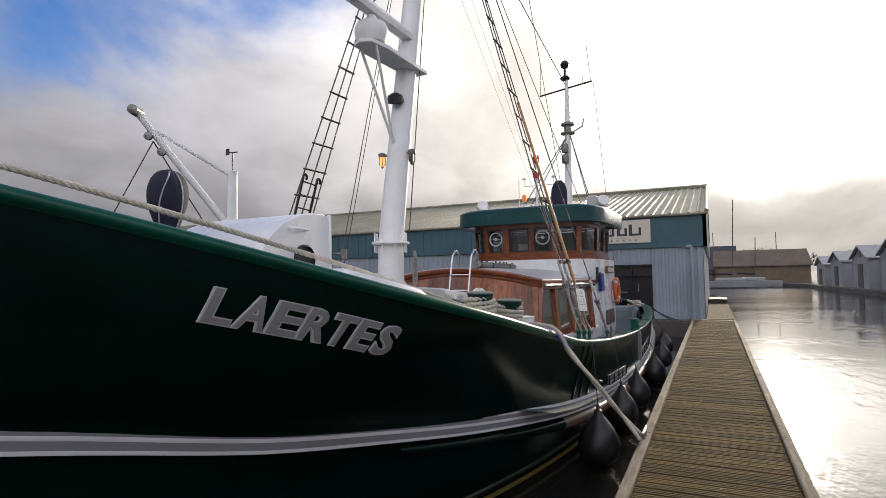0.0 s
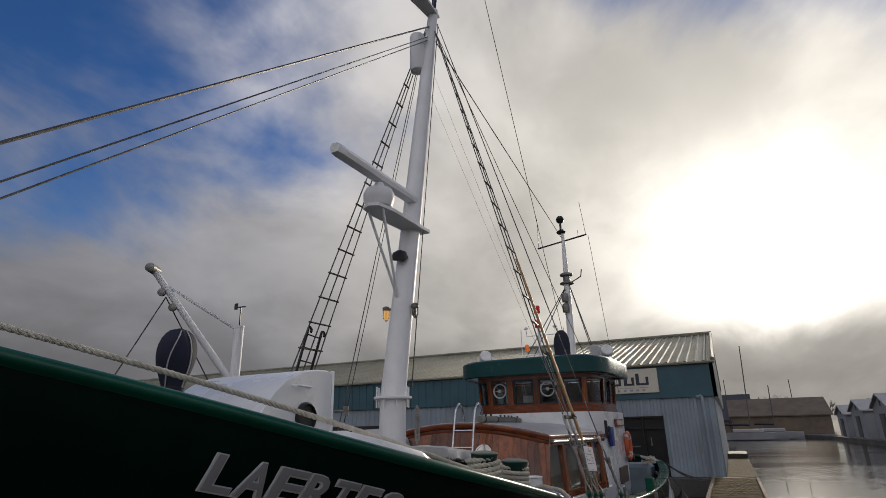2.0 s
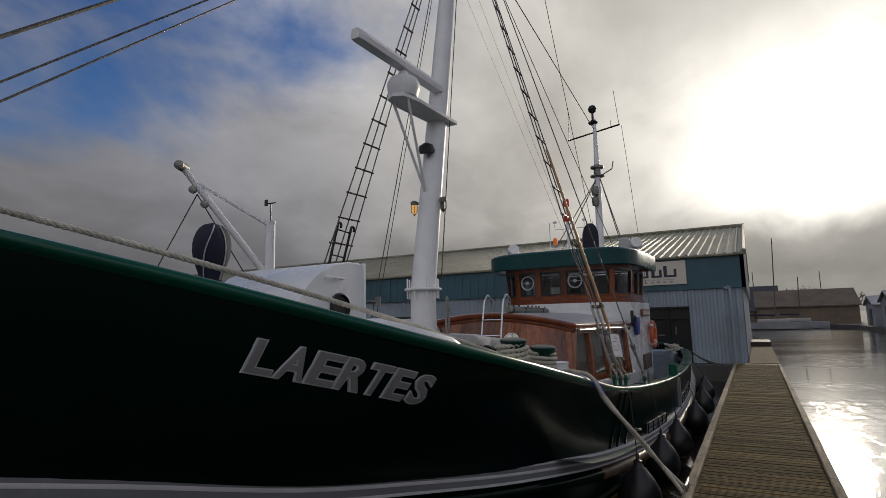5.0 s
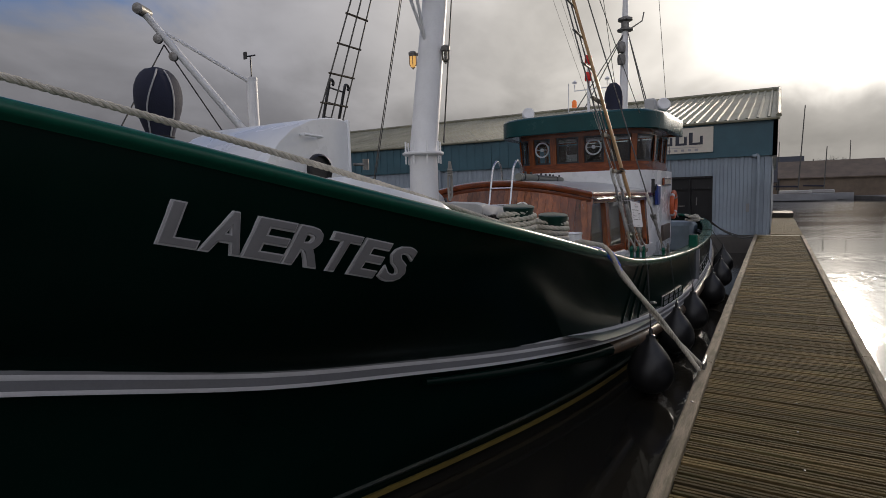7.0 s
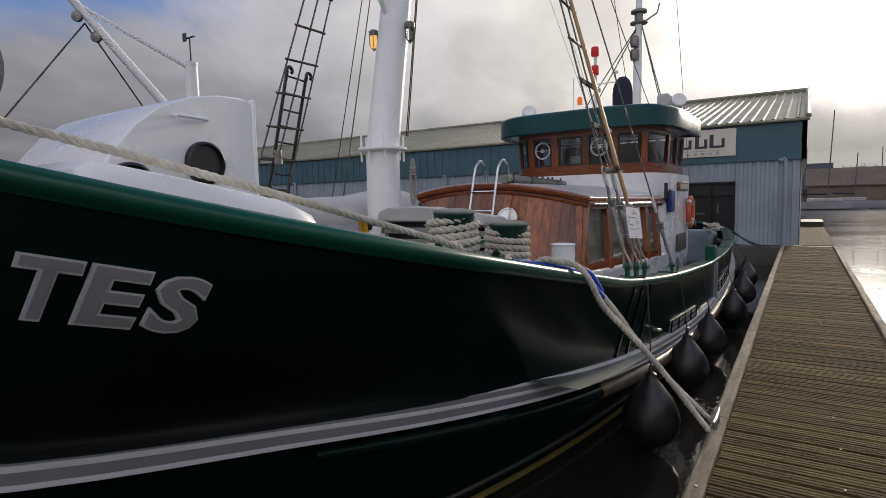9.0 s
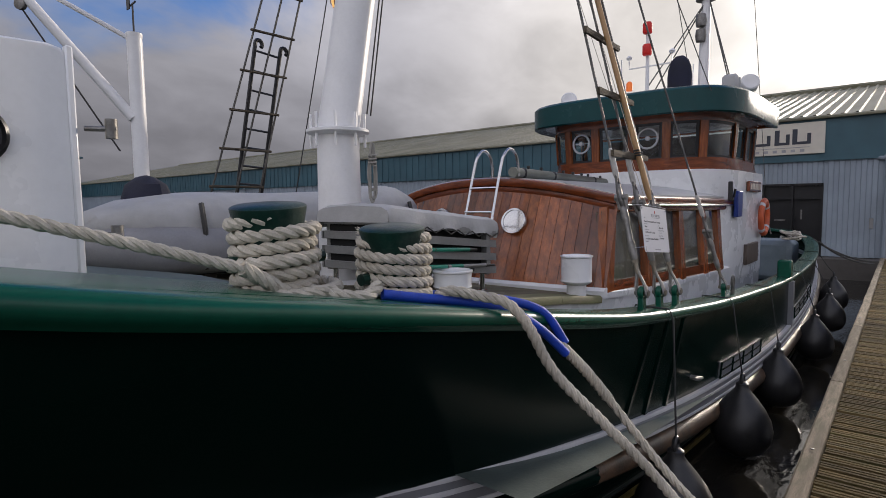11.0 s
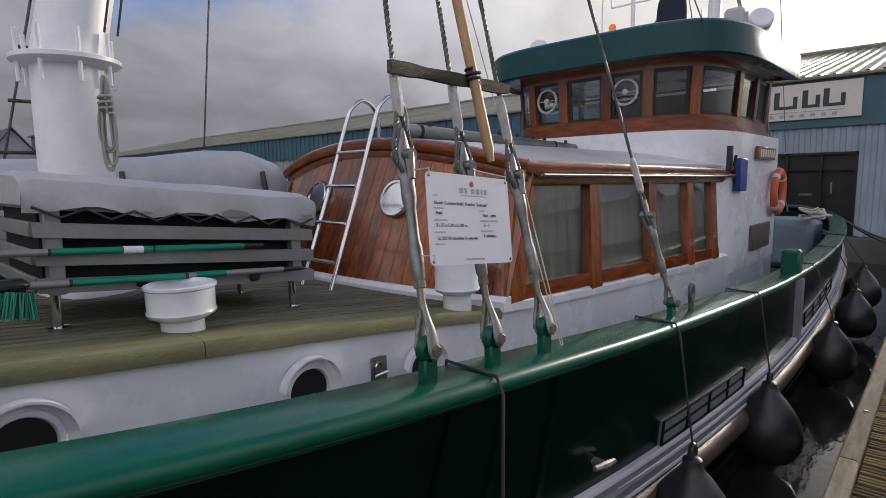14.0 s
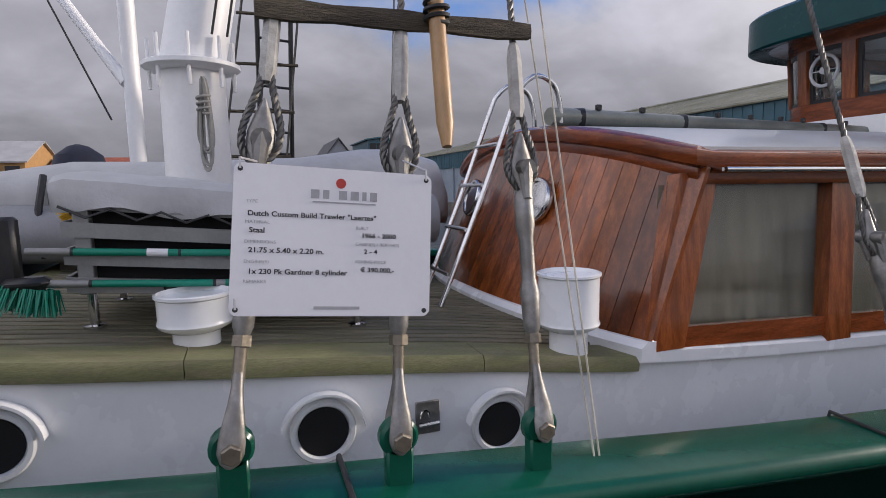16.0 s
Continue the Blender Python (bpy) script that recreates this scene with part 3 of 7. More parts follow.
for ch, wide, adv in zip("LAERTES", (0.118, 0.132, 0.136, 0.134, 0.122, 0.128, 0.130), (0.138, 0.150, 0.156, 0.143, 0.151, 0.160, 0.16)):
    for rim, material in ((0.007, STRIPE_W), (0.0, LETTER)):
        bm = letters(ch, NAME_SIZE, 0.006, 0.003 + rim)
        lo = min(v.co.x for v in bm.verts)
        k = (wide + 2 * rim) / (max(v.co.x for v in bm.verts) - lo)
        for v in bm.verts:
            a = u - rim + (v.co.x - lo) * k
            y = NAME_Y0 + a + 0.12 * v.co.y
            z = NAME_Z0 + NAME_SLOPE * a + v.co.y
            v.co = (hull_x(y, z) + (0.007 if rim else 0.013) + v.co.z, y, z)
        if rim:
            outline = bm
        else:
            body = bpart("letter", bm, LETTER, None, "raised grey name letter " + ch)
            bpart("letter_outline", outline, STRIPE_W, body)
    u += adv

# ---- trunk with teak deck ----
ZD = [(5.5, 1.04), (6, 1.0), (7, 0.905), (8.2, 0.785), (9.2, 0.66), (11, 0.55), (14.4, 0.43), (17.2, 0.36)]
SIDE = -2.58


def deck_z(y):
    return hermite(ZD, y)


def side_x(y):
    return hermite([(5.85, -2.78), (6.2, -2.68), (7, -2.62), (9, -2.57), (17.2, -2.5)], y)


trunk_ys = [6.06] + list(np.arange(6.3, 17.3, 0.5))
PORTS = ((6.47, 0.655), (7.60, 0.535), (8.385, 0.44))
bm = B()
rows = []
for y in trunk_ys:
    z = deck_z(y) - 0.03
    rows.append([(side_x(y), y, -0.3), (side_x(y), y, z), (2 * XC - side_x(y), y, z), (2 * XC - side_x(y), y, -0.3)])
loft(bm, rows)
trunk = bpart("trunk", bm, WHITE, label="white painted steel deck trunk")
for y, z in PORTS:
    x = side_x(y)
    t = pose(x, y, z, 0, 90, 0)
    bm = B()
    lathe(bm, [(0.135, -0.02), (0.135, 0.012), (0.128, 0.022), (0.112, 0.022), (0.104, 0.010), (0.10, -0.02)], (x, y, z), pose(0, 0, 0, 0, 90, 0), 32)
    bpart("porthole_rim", bm, WHITE, trunk)
    bm = B()
    # closed disc on solid plating; the unlit inside is painted near-black
    lathe(bm, [(0.102, -0.01), (0.102, 0.012)], (x, y, z), pose(0, 0, 0, 0, 90, 0), 32)
    bpart("porthole_glass", bm, SHADE_BLACK, trunk, "round porthole disc with the dark inside painted black")
    bm = B()
    pts = [Vector((x + 0.012, y + 0.165 * math.cos(a), z + 0.165 * math.sin(a))) for a in np.linspace(0.1, 2.9, 20)]
    rings = [[p + Vector((dx, (p.y - y) * k, (p.z - z) * k)) for dx, k in ((0, 0), (0.05, 0.0), (0.05, 0.06), (0, 0.06))] for p in pts]
    loft(bm, rings)
    bpart("porthole_brow", bm, WHITE, trunk)
# padlock hasp between the portholes
bm = B()
box(bm, side_x(8.05), 7.99, 0.455, side_x(8.05) + 0.012, 8.10, 0.60, 0.003)
hasp = bpart("hasp_plate", bm, STEEL, trunk)
bm = B()
sweep(bm, [Vector((side_x(8.05) + 0.02, 8.03 + 0.02 * math.cos(a), 0.53 + 0.035 * math.sin(a))) for a in np.linspace(0, math.pi, 9)], 0.006, 6)
sweep(bm, [(side_x(8.05) + 0.02, 7.99 + 0.01, 0.50), (side_x(8.05) + 0.025, 8.09, 0.505)], 0.012, 8)
bpart("hasp_shackle", bm, CHROME, trunk)
# white coaming strip along the cabin foot
bm = B()
rows = [[(side_x(y) - 0.02, y, deck_z(y) - 0.03), (side_x(y) + 0.03, y, deck_z(y) - 0.03), (side_x(y) + 0.03, y, deck_z(y) + 0.03), (side_x(y) - 0.04, y, deck_z(y) + 0.075), (side_x(y) - 0.09, y, deck_z(y) + 0.075)] for y in np.arange(9.13, 14.5, 0.3)]
loft(bm, rows)
bpart("coaming", bm, WHITE)

# ---- cabin ----
ROOF_Z = [(8.6, 1.70), (9.5, 1.665), (12, 1.61), (14.6, 1.60)]


def front_plan(s, lean):
    """Cabin front at s in -1..1 from starboard to port; lean 0 at the foot, 1 at the head."""
    return Vector((XC + 1.60 * s * (1 - 0.015 * lean), 8.85 + 0.31 * abs(s) ** 2.2 + (0.48 - 0.12 * s * s) * lean, 0))


def head_z(s):
    return 1.655 + 0.235 * (1 - abs(s) ** 2)


bm = B()
box(bm, XC - 1.3, 9.6, 0.3, XC + 1.3, 13.6, 0.34)
cabin = bpart("cabin_body", bm, INTERIOR)


def slab(bm, quad, depth):
    """A board of a quad (in order) with thickness along its normal."""
    q = [Vector(p) for p in quad]
    n = (q[1] - q[0]).cross(q[3] - q[0]).normalized() * depth
    loft(bm, [[p - n for p in q], q])
    return bm


NP = 27
for i in range(NP):
    s0, s1 = -1 + 2 * i / NP + 0.0011, -1 + 2 * (i + 1) / NP - 0.0011
    quad = []
    for s, lean in ((s0, 0), (s1, 0), (s1, 1), (s0, 1)):
        p = front_plan(s, lean)
        p.z = deck_z(p.y) + 0.02 if lean == 0 else head_z(s) - 0.06
        quad.append(p)
    bm = B()
    slab(bm, quad, 0.04)
    bpart("plank", bm, TEAK, cabin, smooth=0)
bm = B()
rings = []
for s in np.linspace(-1.0, 1.0, 25):
    p = front_plan(s, 0)
    rings.append([Vector((p.x, p.y + a, deck_z(p.y) + b)) for a, b in ((-0.035, -0.02), (-0.035, 0.05), (0.0, 0.08), (0.05, 0.08), (0.05, -0.02))])
loft(bm, rings)
bpart("front_coaming", bm, WHITE, cabin)
# head moulding: one run from the starboard side round the front to the port side
def moulding_path():
    pts = []
    for s in np.linspace(0, 0.97, 15):
        p = front_plan(s, 1)
        pts.append(Vector((p.x, p.y, head_z(s))))
    c = front_plan(1, 1)
    for y in (c.y + 0.02, c.y + 0.08, 9.8, 10.6, 11.6, 12.6, 13.6, 14.5):
        pts.append(Vector((side_x(y) - 0.06, y, 1.655 - 0.010 * (y - 9.5))))
    return [mirror(p) for p in reversed(pts[1:])] + pts


bm = B()
pts = moulding_path()
rings = []
for k, p in enumerate(pts):
    d = pts[min(k + 1, len(pts) - 1)] - pts[max(k - 1, 0)]
    n = Vector((d.y, -d.x, 0)).normalized()
    rings.append([p + n * a + Vector((0, 0, b)) for a, b in ((-0.05, -0.15), (0.030, -0.15), (0.042, -0.12), (0.038, -0.085), (0.072, -0.07), (0.09, -0.03), (0.084, 0.005), (0.05, 0.026), (-0.05, 0.026))])
loft(bm, rings)
bpart("head_moulding", bm, TEAK_H, cabin, "varnished curved head moulding")
# roof: cambered
bm = B()
rows = []
for y in [9.02] + list(np.arange(9.2, 14.3, 0.4)):
    row = []
    for s in np.linspace(-0.985, 0.985, 21):
        yy = max(y, front_plan(s, 1).y - 0.02)
        row.append(Vector((XC + 1.58 * s, yy, head_z(s) - 0.002 - 0.012 * (yy - 9.2) / 5)))
    rows.append(row)
top = [[p + Vector((0, 0, 0.03)) for p in r] for r in rows]
for a, b in ((rows, True), (top, False)):
    loft(bm, a, closed=False)
loft(bm, [rows[0], top[0]], closed=False)
loft(bm, [[r[-1] for r in rows], [r[-1] for r in top]], closed=False)
loft(bm, [[r[0] for r in rows], [r[0] for r in top]], closed=False)
bpart("cabin_roof", bm, mat("pale_grey_cabin_roof", (0.46, 0.47, 0.48), 0.35, vary=0.08, scale=1.5, bump=0.1, coat=0.2), cabin)

# cabin side: teak posts, sill and head, glass between
WIN_Y = [9.28, 10.5, 11.75, 12.85, 13.72]


def wall_x(y, z):
    f = (z - deck_z(y)) / 1.0
    return side_x(y) + 0.02 - 0.10 * f


for flip in (False, True):
    def W(y, z, out=0.0):
        p = Vector((wall_x(y, z) + out, y, z))
        return mirror(p) if flip else p
    bm = B()
    slab(bm, [W(9.22, deck_z(9.2) + 0.03), W(13.9, deck_z(13.9) + 0.03), W(13.9, deck_z(13.9) + 0.16), W(9.26, deck_z(9.2) + 0.13)], 0.06 if not flip else -0.06)
    bpart("sill", bm, TEAK_H, cabin)
    bm = B()
    slab(bm, [W(9.5, 1.50), W(14.25, 1.46), W(14.25, 1.60), W(9.54, 1.64)], 0.06 if not flip else -0.06)
    bpart("window_head", bm, TEAK_H, cabin)
    for i, y in enumerate(WIN_Y):
        w = 0.10 if i else 0.13
        back = 0.27 if i == 0 else 0.10
        bm = B()
        slab(bm, [W(y - w, deck_z(y) + 0.03, 0.015), W(y + w * 0.9, deck_z(y) + 0.03, 0.015), W(y + w * 0.9 + back, 1.56, 0.015), W(y - w + back, 1.56, 0.015)], 0.09 if not flip else -0.09)
        bpart("window_post", bm, TEAK, cabin)
    for a, b in zip(WIN_Y, WIN_Y[1:]):
        bm = B()
        slab(bm, [W(a, deck_z(a) + 0.1, -0.03), W(b, deck_z(b) + 0.1, -0.03), W(b + 0.1, 1.52, -0.03), W(a + 0.1, 1.52, -0.03)], 0.008 if not flip else -0.008)
        g = bpart("window_pane", bm, PANE, cabin, "tinted cabin window pane")
        g.visible_shadow = False
        bm = B()
        rings = []
        for k in range(25):
            f = k / 24
            y = a + (b - a) * f
            d = 0.012 * math.sin(k * 1.9)
            lo, hi = W(y, deck_z(y) + 0.1, -0.10 + d), W(y + 0.1, 1.50, -0.10 + d)
            rings.append([lo, hi])
        loft(bm, rings, closed=False)
        bpart("window_blind", bm, CURTAIN, cabin)
    # chrome hand rail under the roof edge
    bm = B()
    sweep(bm, [W(9.60, 1.575, 0.125), W(11, 1.56, 0.13), W(13, 1.545, 0.13), W(14.5, 1.535, 0.125)], 0.014, 10)
    for y in (9.58, 11.0, 12.6, 14.2):
        sweep(bm, [W(y, 1.575 - 0.008 * (y - 9.6), 0.0), W(y, 1.575 - 0.008 * (y - 9.6), 0.128)], 0.010, 8)
    bpart("hand_rail", bm, CHROME, cabin, "polished stainless hand rail")
# mirror-bright portholes in the cabin front
for s in (0.335, -0.335):
    lean = 0.60
    p = front_plan(s, lean)
    z = 1.41
    q = front_plan(s, lean + 0.05)
    n = Vector((0.22 * s, -1, 0.32)).normalized()
    bm = B()
    lathe(bm, [(0.155, -0.02), (0.155, 0.014), (0.145, 0.026), (0.125, 0.026), (0.12, 0.012)], (p.x, p.y - 0.02, z), along((0, 0, 0), n), 32)
    f = bpart("front_porthole", bm, CHROME, cabin, "polished round porthole frame")
    bm = B()
    lathe(bm, [(0.122, 0.0), (0.122, 0.016), (0.08, 0.018), (0.001, 0.019)], (p.x, p.y - 0.02, z), along((0, 0, 0), n), 32)
    bpart("porthole_mirror", bm, CHROME, cabin)

# ---- wheelhouse ----
WY, WH_N = 15.6, 4.5


def wh_raw(a):
    """Unit outline of the wheelhouse front from port (a = 0) to starboard (a = pi)."""
    c, t = math.cos(a), math.sin(a)
    return math.copysign(abs(c) ** (2 / WH_N), c), abs(t) ** (2 / WH_N)


WH_A = np.linspace(0, math.pi, 800)
WH_P = np.array([(XC + 1.6 * wh_raw(a)[0], WY - 2.2 * wh_raw(a)[1]) for a in WH_A])
WH_F = np.concatenate([[0], np.cumsum(np.hypot(*np.diff(WH_P, axis=0).T))])
WH_F = WH_F / WH_F[-1]


def wh(f, hw, front, z):
    """Wheelhouse outline at fraction f of its length round the front."""
    cx, t = wh_raw(float(np.interp(f, WH_F, WH_A)))
    return Vector((XC + hw * cx, WY - front * t, z))


def wh_outline(hw, front, z, n=48, aft=16.75):
    pts = [wh(k / n, hw, front, z) for k in range(n + 1)]
    return [Vector((XC + hw, aft, z))] + pts + [Vector((XC - hw, aft, z))]


bm = B()
loft(bm, [wh_outline(1.64, 2.24, 0.2), wh_outline(1.64, 2.24, 1.5), wh_outline(1.64, 2.24, 2.13)])
house = bpart("wheelhouse", bm, WHITE, None, "white painted wheelhouse base")


def curved_slab(name, z0, z1, f0, f1, material, inner=0.06, label="", grow=0.0, n=8):
    """A piece of the wheelhouse wall: outline fraction f0..f1, height z0..z1."""
    bm = B()
    rings = []
    for k in range(n + 1):
        f = f0 + (f1 - f0) * k / n
        col = []
        for z, d in ((z0, 0), (z1, 0), (z1, inner), (z0, inner)):
            g = 0.05 * (z - 2.13) / 0.85 + grow
            hw, fr = 1.58 + g - d, 2.18 + g - d
            if f < 0:
                col.append(Vector((XC + hw, WY - f * 6.0, z)))
            elif f > 1:
                col.append(Vector((XC - hw, WY + (f - 1) * 6.0, z)))
            else:
                col.append(wh(f, hw, fr, z))
        rings.append(col)
    loft(bm, rings)
    return bpart(name, bm, material, house, label)


curved_slab("teak_sill", 2.13, 2.20, -0.085, 1.085, TEAK_H, 0.10, "varnished teak window sill", 0.035, 60)
curved_slab("teak_apron", 2.20, 2.33, -0.085, 1.085, TEAK_H, 0.07, "", 0.0, 60)
curved_slab("teak_head", 2.92, 3.06, -0.085, 1.085, TEAK_H, 0.07, "", 0.0, 60)
EDGES = [-0.07, 0.04, 0.156, 0.298, 0.384, 0.468, 0.565, 0.648, 0.728, 0.844, 0.96, 1.07]
for f in EDGES:
    curved_slab("teak_mullion", 2.33, 2.92, f - 0.010, f + 0.010, TEAK, 0.08, "", 0.012, 3)
for a, b in zip(EDGES, EDGES[1:]):
    w = 0.010
    for z0, z1 in ((2.33, 2.37), (2.88, 2.92)):
        curved_slab("window_frame", z0, z1, a + w, b - w, BLACKP, 0.03, "", -0.02, 5)
    for c0, c1 in ((a + w, a + w + 0.006), (b - w - 0.006, b - w)):
        curved_slab("window_frame", 2.37, 2.88, c0, c1, BLACKP, 0.03, "", -0.02, 2)
    g = curved_slab("window_pane", 2.37, 2.88, a + w, b - w, PANE, 0.008, "clear wheelhouse pane", -0.03, 5)
    g.visible_shadow = False
# clear-view screens
for f in (0.427, 0.606):
    p = wh(f, 1.60, 2.20, 2.67)
    d = (wh(f + 0.01, 1.60, 2.20, 2.67) - p).normalized()
    n = Vector((-d.y, d.x, 0))
    n = -n if n.y > 0 else n
    bm = B()
    ring = [p + n * 0.02 + d * 0.165 * math.cos(t) + Vector((0, 0, 0.165 * math.sin(t))) for t in np.linspace(0, 2 * math.pi, 29)]
    sweep(bm, ring, 0.018, 8)
    sweep(bm, [p + n * 0.02 - d * 0.16, p + n * 0.02 + d * 0.16], 0.006, 6)
    lathe(bm, [(0.04, -0.02), (0.04, 0.02), (0.02, 0.03)], p + n * 0.02, along((0, 0, 0), n), 14)
    bpart("clear_view_screen", bm, STRIPE_W, house, "round spinning clear-view screen ring")
# interior: back wall, console, blue papers
bm = B()
box(bm, XC - 1.5, 16.6, 2.14, XC + 1.5, 16.66, 3.0)
bpart("back_bulkhead", bm, INTERIOR, house)
bm = B()
box(bm, XC - 1.2, 13.9, 2.14, XC + 1.2, 14.4, 2.36, 0.02)
bpart("console", bm, INTERIOR, house)
bm = B()
box(bm, XC - 0.25, 13.75, 2.37, XC + 0.1, 13.9, 2.55, 0.01)
bpart("chart_display", bm, ALU, house)
# visor
bm = B()
rings = []
for k in range(-6, 67):
    f = k / 60
    col = []
    for g, z in ((0.06, 3.05), (0.43, 2.99), (0.46, 3.01), (0.46, 3.35), (0.42, 3.39), (0.36, 3.41), (0.02, 3.42), (-0.3, 3.43)):
        hw, fr = 1.58 + g * 0.78, 2.18 + g
        if f < 0:
            col.append(Vector((XC + hw, WY - f * 8.0, z)))
        elif f > 1:
            col.append(Vector((XC - hw, WY + (f - 1) * 8.0, z)))
        else:
            col.append(wh(f, hw, fr, z))
    rings.append(col)
loft(bm, rings, closed=False)
bpart("visor", bm, VISOR, house, "green overhanging visor band")
bm = B()
loft(bm, [wh_outline(1.6, 2.2, 3.06), wh_outline(1.6, 2.2, 3.415)])
bpart("house_roof", bm, WHITE, house)
bm = B()
loft(bm, [wh_outline(1.62, 2.22, 3.045, aft=16.3), wh_outline(1.90, 2.58, 3.0, aft=16.3)], closed=True, caps=False)
bpart("visor_soffit", bm, TEAK_H, house)

# ---- mast ----
MB, MT = Vector((-4.12, 7.10, 0.6)), Vector((-4.22, 9.20, 12.25))


def mast_at(z):
    if z < 2.25:
        return Vector((-4.12, 7.10, z))
    f = (z - 2.25) / 10.0
    return Vector((-4.12 - 0.10 * f, 7.10 + 2.10 * f, z))


bm = B()
zs = [0.6, 2.25, 4.0, 6.5, 9.0, 10.4]
sweep(bm, [mast_at(z) for z in zs], [0.20, 0.185, 0.17, 0.15, 0.12, 0.10], 24)
mast = bpart("mast", bm, WHITE_SAT, None, "tapered white painted steel mast, raked aft")
bm = B()
sweep(bm, [mast_at(10.35), mast_at(12.2)], [0.055, 0.04], 12)
lathe(bm, [(0.02, 0), (0.09, 0.02), (0.10, 0.08), (0.09, 0.14), (0.03, 0.17)], mast_at(12.15), None, 14)
bpart("topmast", bm, BLACKP, mast)
bm = B()
lathe(bm, [(0.18, -0.03), (0.25, -0.02), (0.275, -0.005), (0.275, 0.018), (0.26, 0.025), (0.18, 0.03)], mast_at(2.25), None, 28)
bpart("pin_rail", bm, WHITE_SAT, mast, "white belaying pin ring round the mast")
for a in np.linspace(0, 2 * math.pi, 9)[:-1]:
    p = mast_at(2.25) + Vector((0.235 * math.cos(a), 0.235 * math.sin(a), 0))
    bm = B()
    sweep(bm, [p + Vector((0, 0, -0.13)), p + Vector((0, 0, 0.16))], 0.012, 8)
    bpart("belaying_pin", bm, WHITE_SAT, mast)
bm = B()
lathe(bm, [(0.20, 0.0), (0.29, 0.0), (0.29, 0.03), (0.21, 0.06)], (-4.12, 7.1, deck_z(7.1)), None, 24)
bpart("mast_collar", bm, WHITE_SAT, mast)
# radar shelf, braces, radar
P = mast_at(4.98)
P.x += 0.08
bm = B()
fwd = Vector((-0.05, -1, 0)).normalized()
sidev = Vector((fwd.y, -fwd.x, 0))
out = []
for a, b in ((0.25, 0.16), (-0.2, 0.18), (-0.9, 0.2), (-1.22, 0.15), (-1.3, 0.0), (-1.22, -0.15), (-0.9, -0.2), (-0.2, -0.18), (0.25, -0.16)):
    out.append((P - fwd * a - sidev * b))
loft(bm, [[p + Vector((0, 0, 0)) for p in out], [p + Vector((0, 0, 0.05)) for p in out]])
shelf = bpart("radar_shelf", bm, WHITE_SAT, mast)
for b in (-0.13, 0.13):
    bm = B()
    sweep(bm, [P + fwd * 1.1 + sidev * b, mast_at(3.75) + fwd * 0.15], 0.022, 10)
    bpart("shelf_brace", bm, WHITE_SAT, mast)
R = P + fwd * 1.02 + Vector((0, 0, 0.05))
bm = B()
lathe(bm, [(0.16, 0.0), (0.20, 0.02), (0.235, 0.12), (0.24, 0.22), (0.20, 0.30), (0.10, 0.34), (0.06, 0.42)], R, None, 22)
bpart("radar_gearbox", bm, WHITE_SAT, mast, "white radar gearbox")
bm = B()
ax = (mast_at(5.6) + Vector((0.15, -0.1, 0.0)) - (R + Vector((0, 0, 0.52)))).normalized()
c = R + Vector((0, 0.02, 0.50))
arm = Vector((0.02, 1.0, 0)).normalized()
rings = []
for k in range(-10, 11):
    s = k / 10 * 1.13
    w = 0.075 if abs(k) < 10 else 0.06
    nrm = Vector((arm.y, -arm.x, 0))
    rings.append([c + arm * s + nrm * a * w + Vector((0, 0, b)) for a, b in ((-1, -0.05), (1, -0.05), (1.25, 0.02), (0.8, 0.09), (-0.8, 0.09), (-1.25, 0.02))])
loft(bm, rings)
bpart("radar_scanner", bm, WHITE_SAT, mast, "white open-array radar scanner")
# deck lamps each side, flood light
for dx in (-0.28, 0.24):
    q = mast_at(3.62) + Vector((dx, -0.02, 0))
    bm = B()
    sweep(bm, [mast_at(3.62), q], 0.02, 8)
    lathe(bm, [(0.055, -0.02), (0.06, 0.03), (0.03, 0.05)], q, None, 14)
    holder = bpart("lamp_bracket", bm, STEEL, mast)
    bm = B()
    lathe(bm, [(0.035, -0.16), (0.045, -0.12), (0.045, -0.02), (0.03, -0.01)], q, None, 14)
    bpart("lamp_glass", bm, BULB if dx < 0 else PANE, mast, "lit cage lamp" if dx < 0 else "unlit cage lamp")
    bm = B()
    for a in np.linspace(0, 2 * math.pi, 7)[:-1]:
        sweep(bm, [q + Vector((0.052 * math.cos(a), 0.052 * math.sin(a), -0.01)), q + Vector((0.052 * math.cos(a), 0.052 * math.sin(a), -0.13)), q + Vector((0, 0, -0.19))], 0.005, 5)
    bpart("lamp_cage", bm, BRONZE, mast)
q = mast_at(4.45) + Vector((0.0, -0.24, 0))
bm = B()
lathe(bm, [(0.03, 0.10), (0.11, 0.06), (0.135, -0.03), (0.12, -0.05), (0.02, -0.04)], q, pose(0, 0, 0, 25, 10, 0), 18)
sweep(bm, [q, mast_at(4.40)], 0.02, 8)
bpart("flood_light", bm, BLACKP, mast)
# radar reflector tube
q = mast_at(9.05) + Vector((-0.18, -0.14, 0))
bm = B()
lathe(bm, [(0.02, -0.45), (0.14, -0.38), (0.155, -0.28), (0.155, 0.42), (0.14, 0.46), (0.03, 0.48)], q, None, 20)
bpart("radar_reflector", bm, WHITE_SAT, mast, "white cylindrical radar reflector")
# top platform with lamp
P = mast_at(10.25)
bm = B()
out = [P + fwd * a + sidev * b for a, b in ((-0.12, 0.1), (0.7, 0.17), (0.95, 0.1), (1.0, 0.0), (0.95, -0.1), (0.7, -0.17), (-0.12, -0.1))]
loft(bm, [out, [p + Vector((0, 0, 0.05)) for p in out]])
bpart("top_platform", bm, WHITE_SAT, mast)
bm = B()
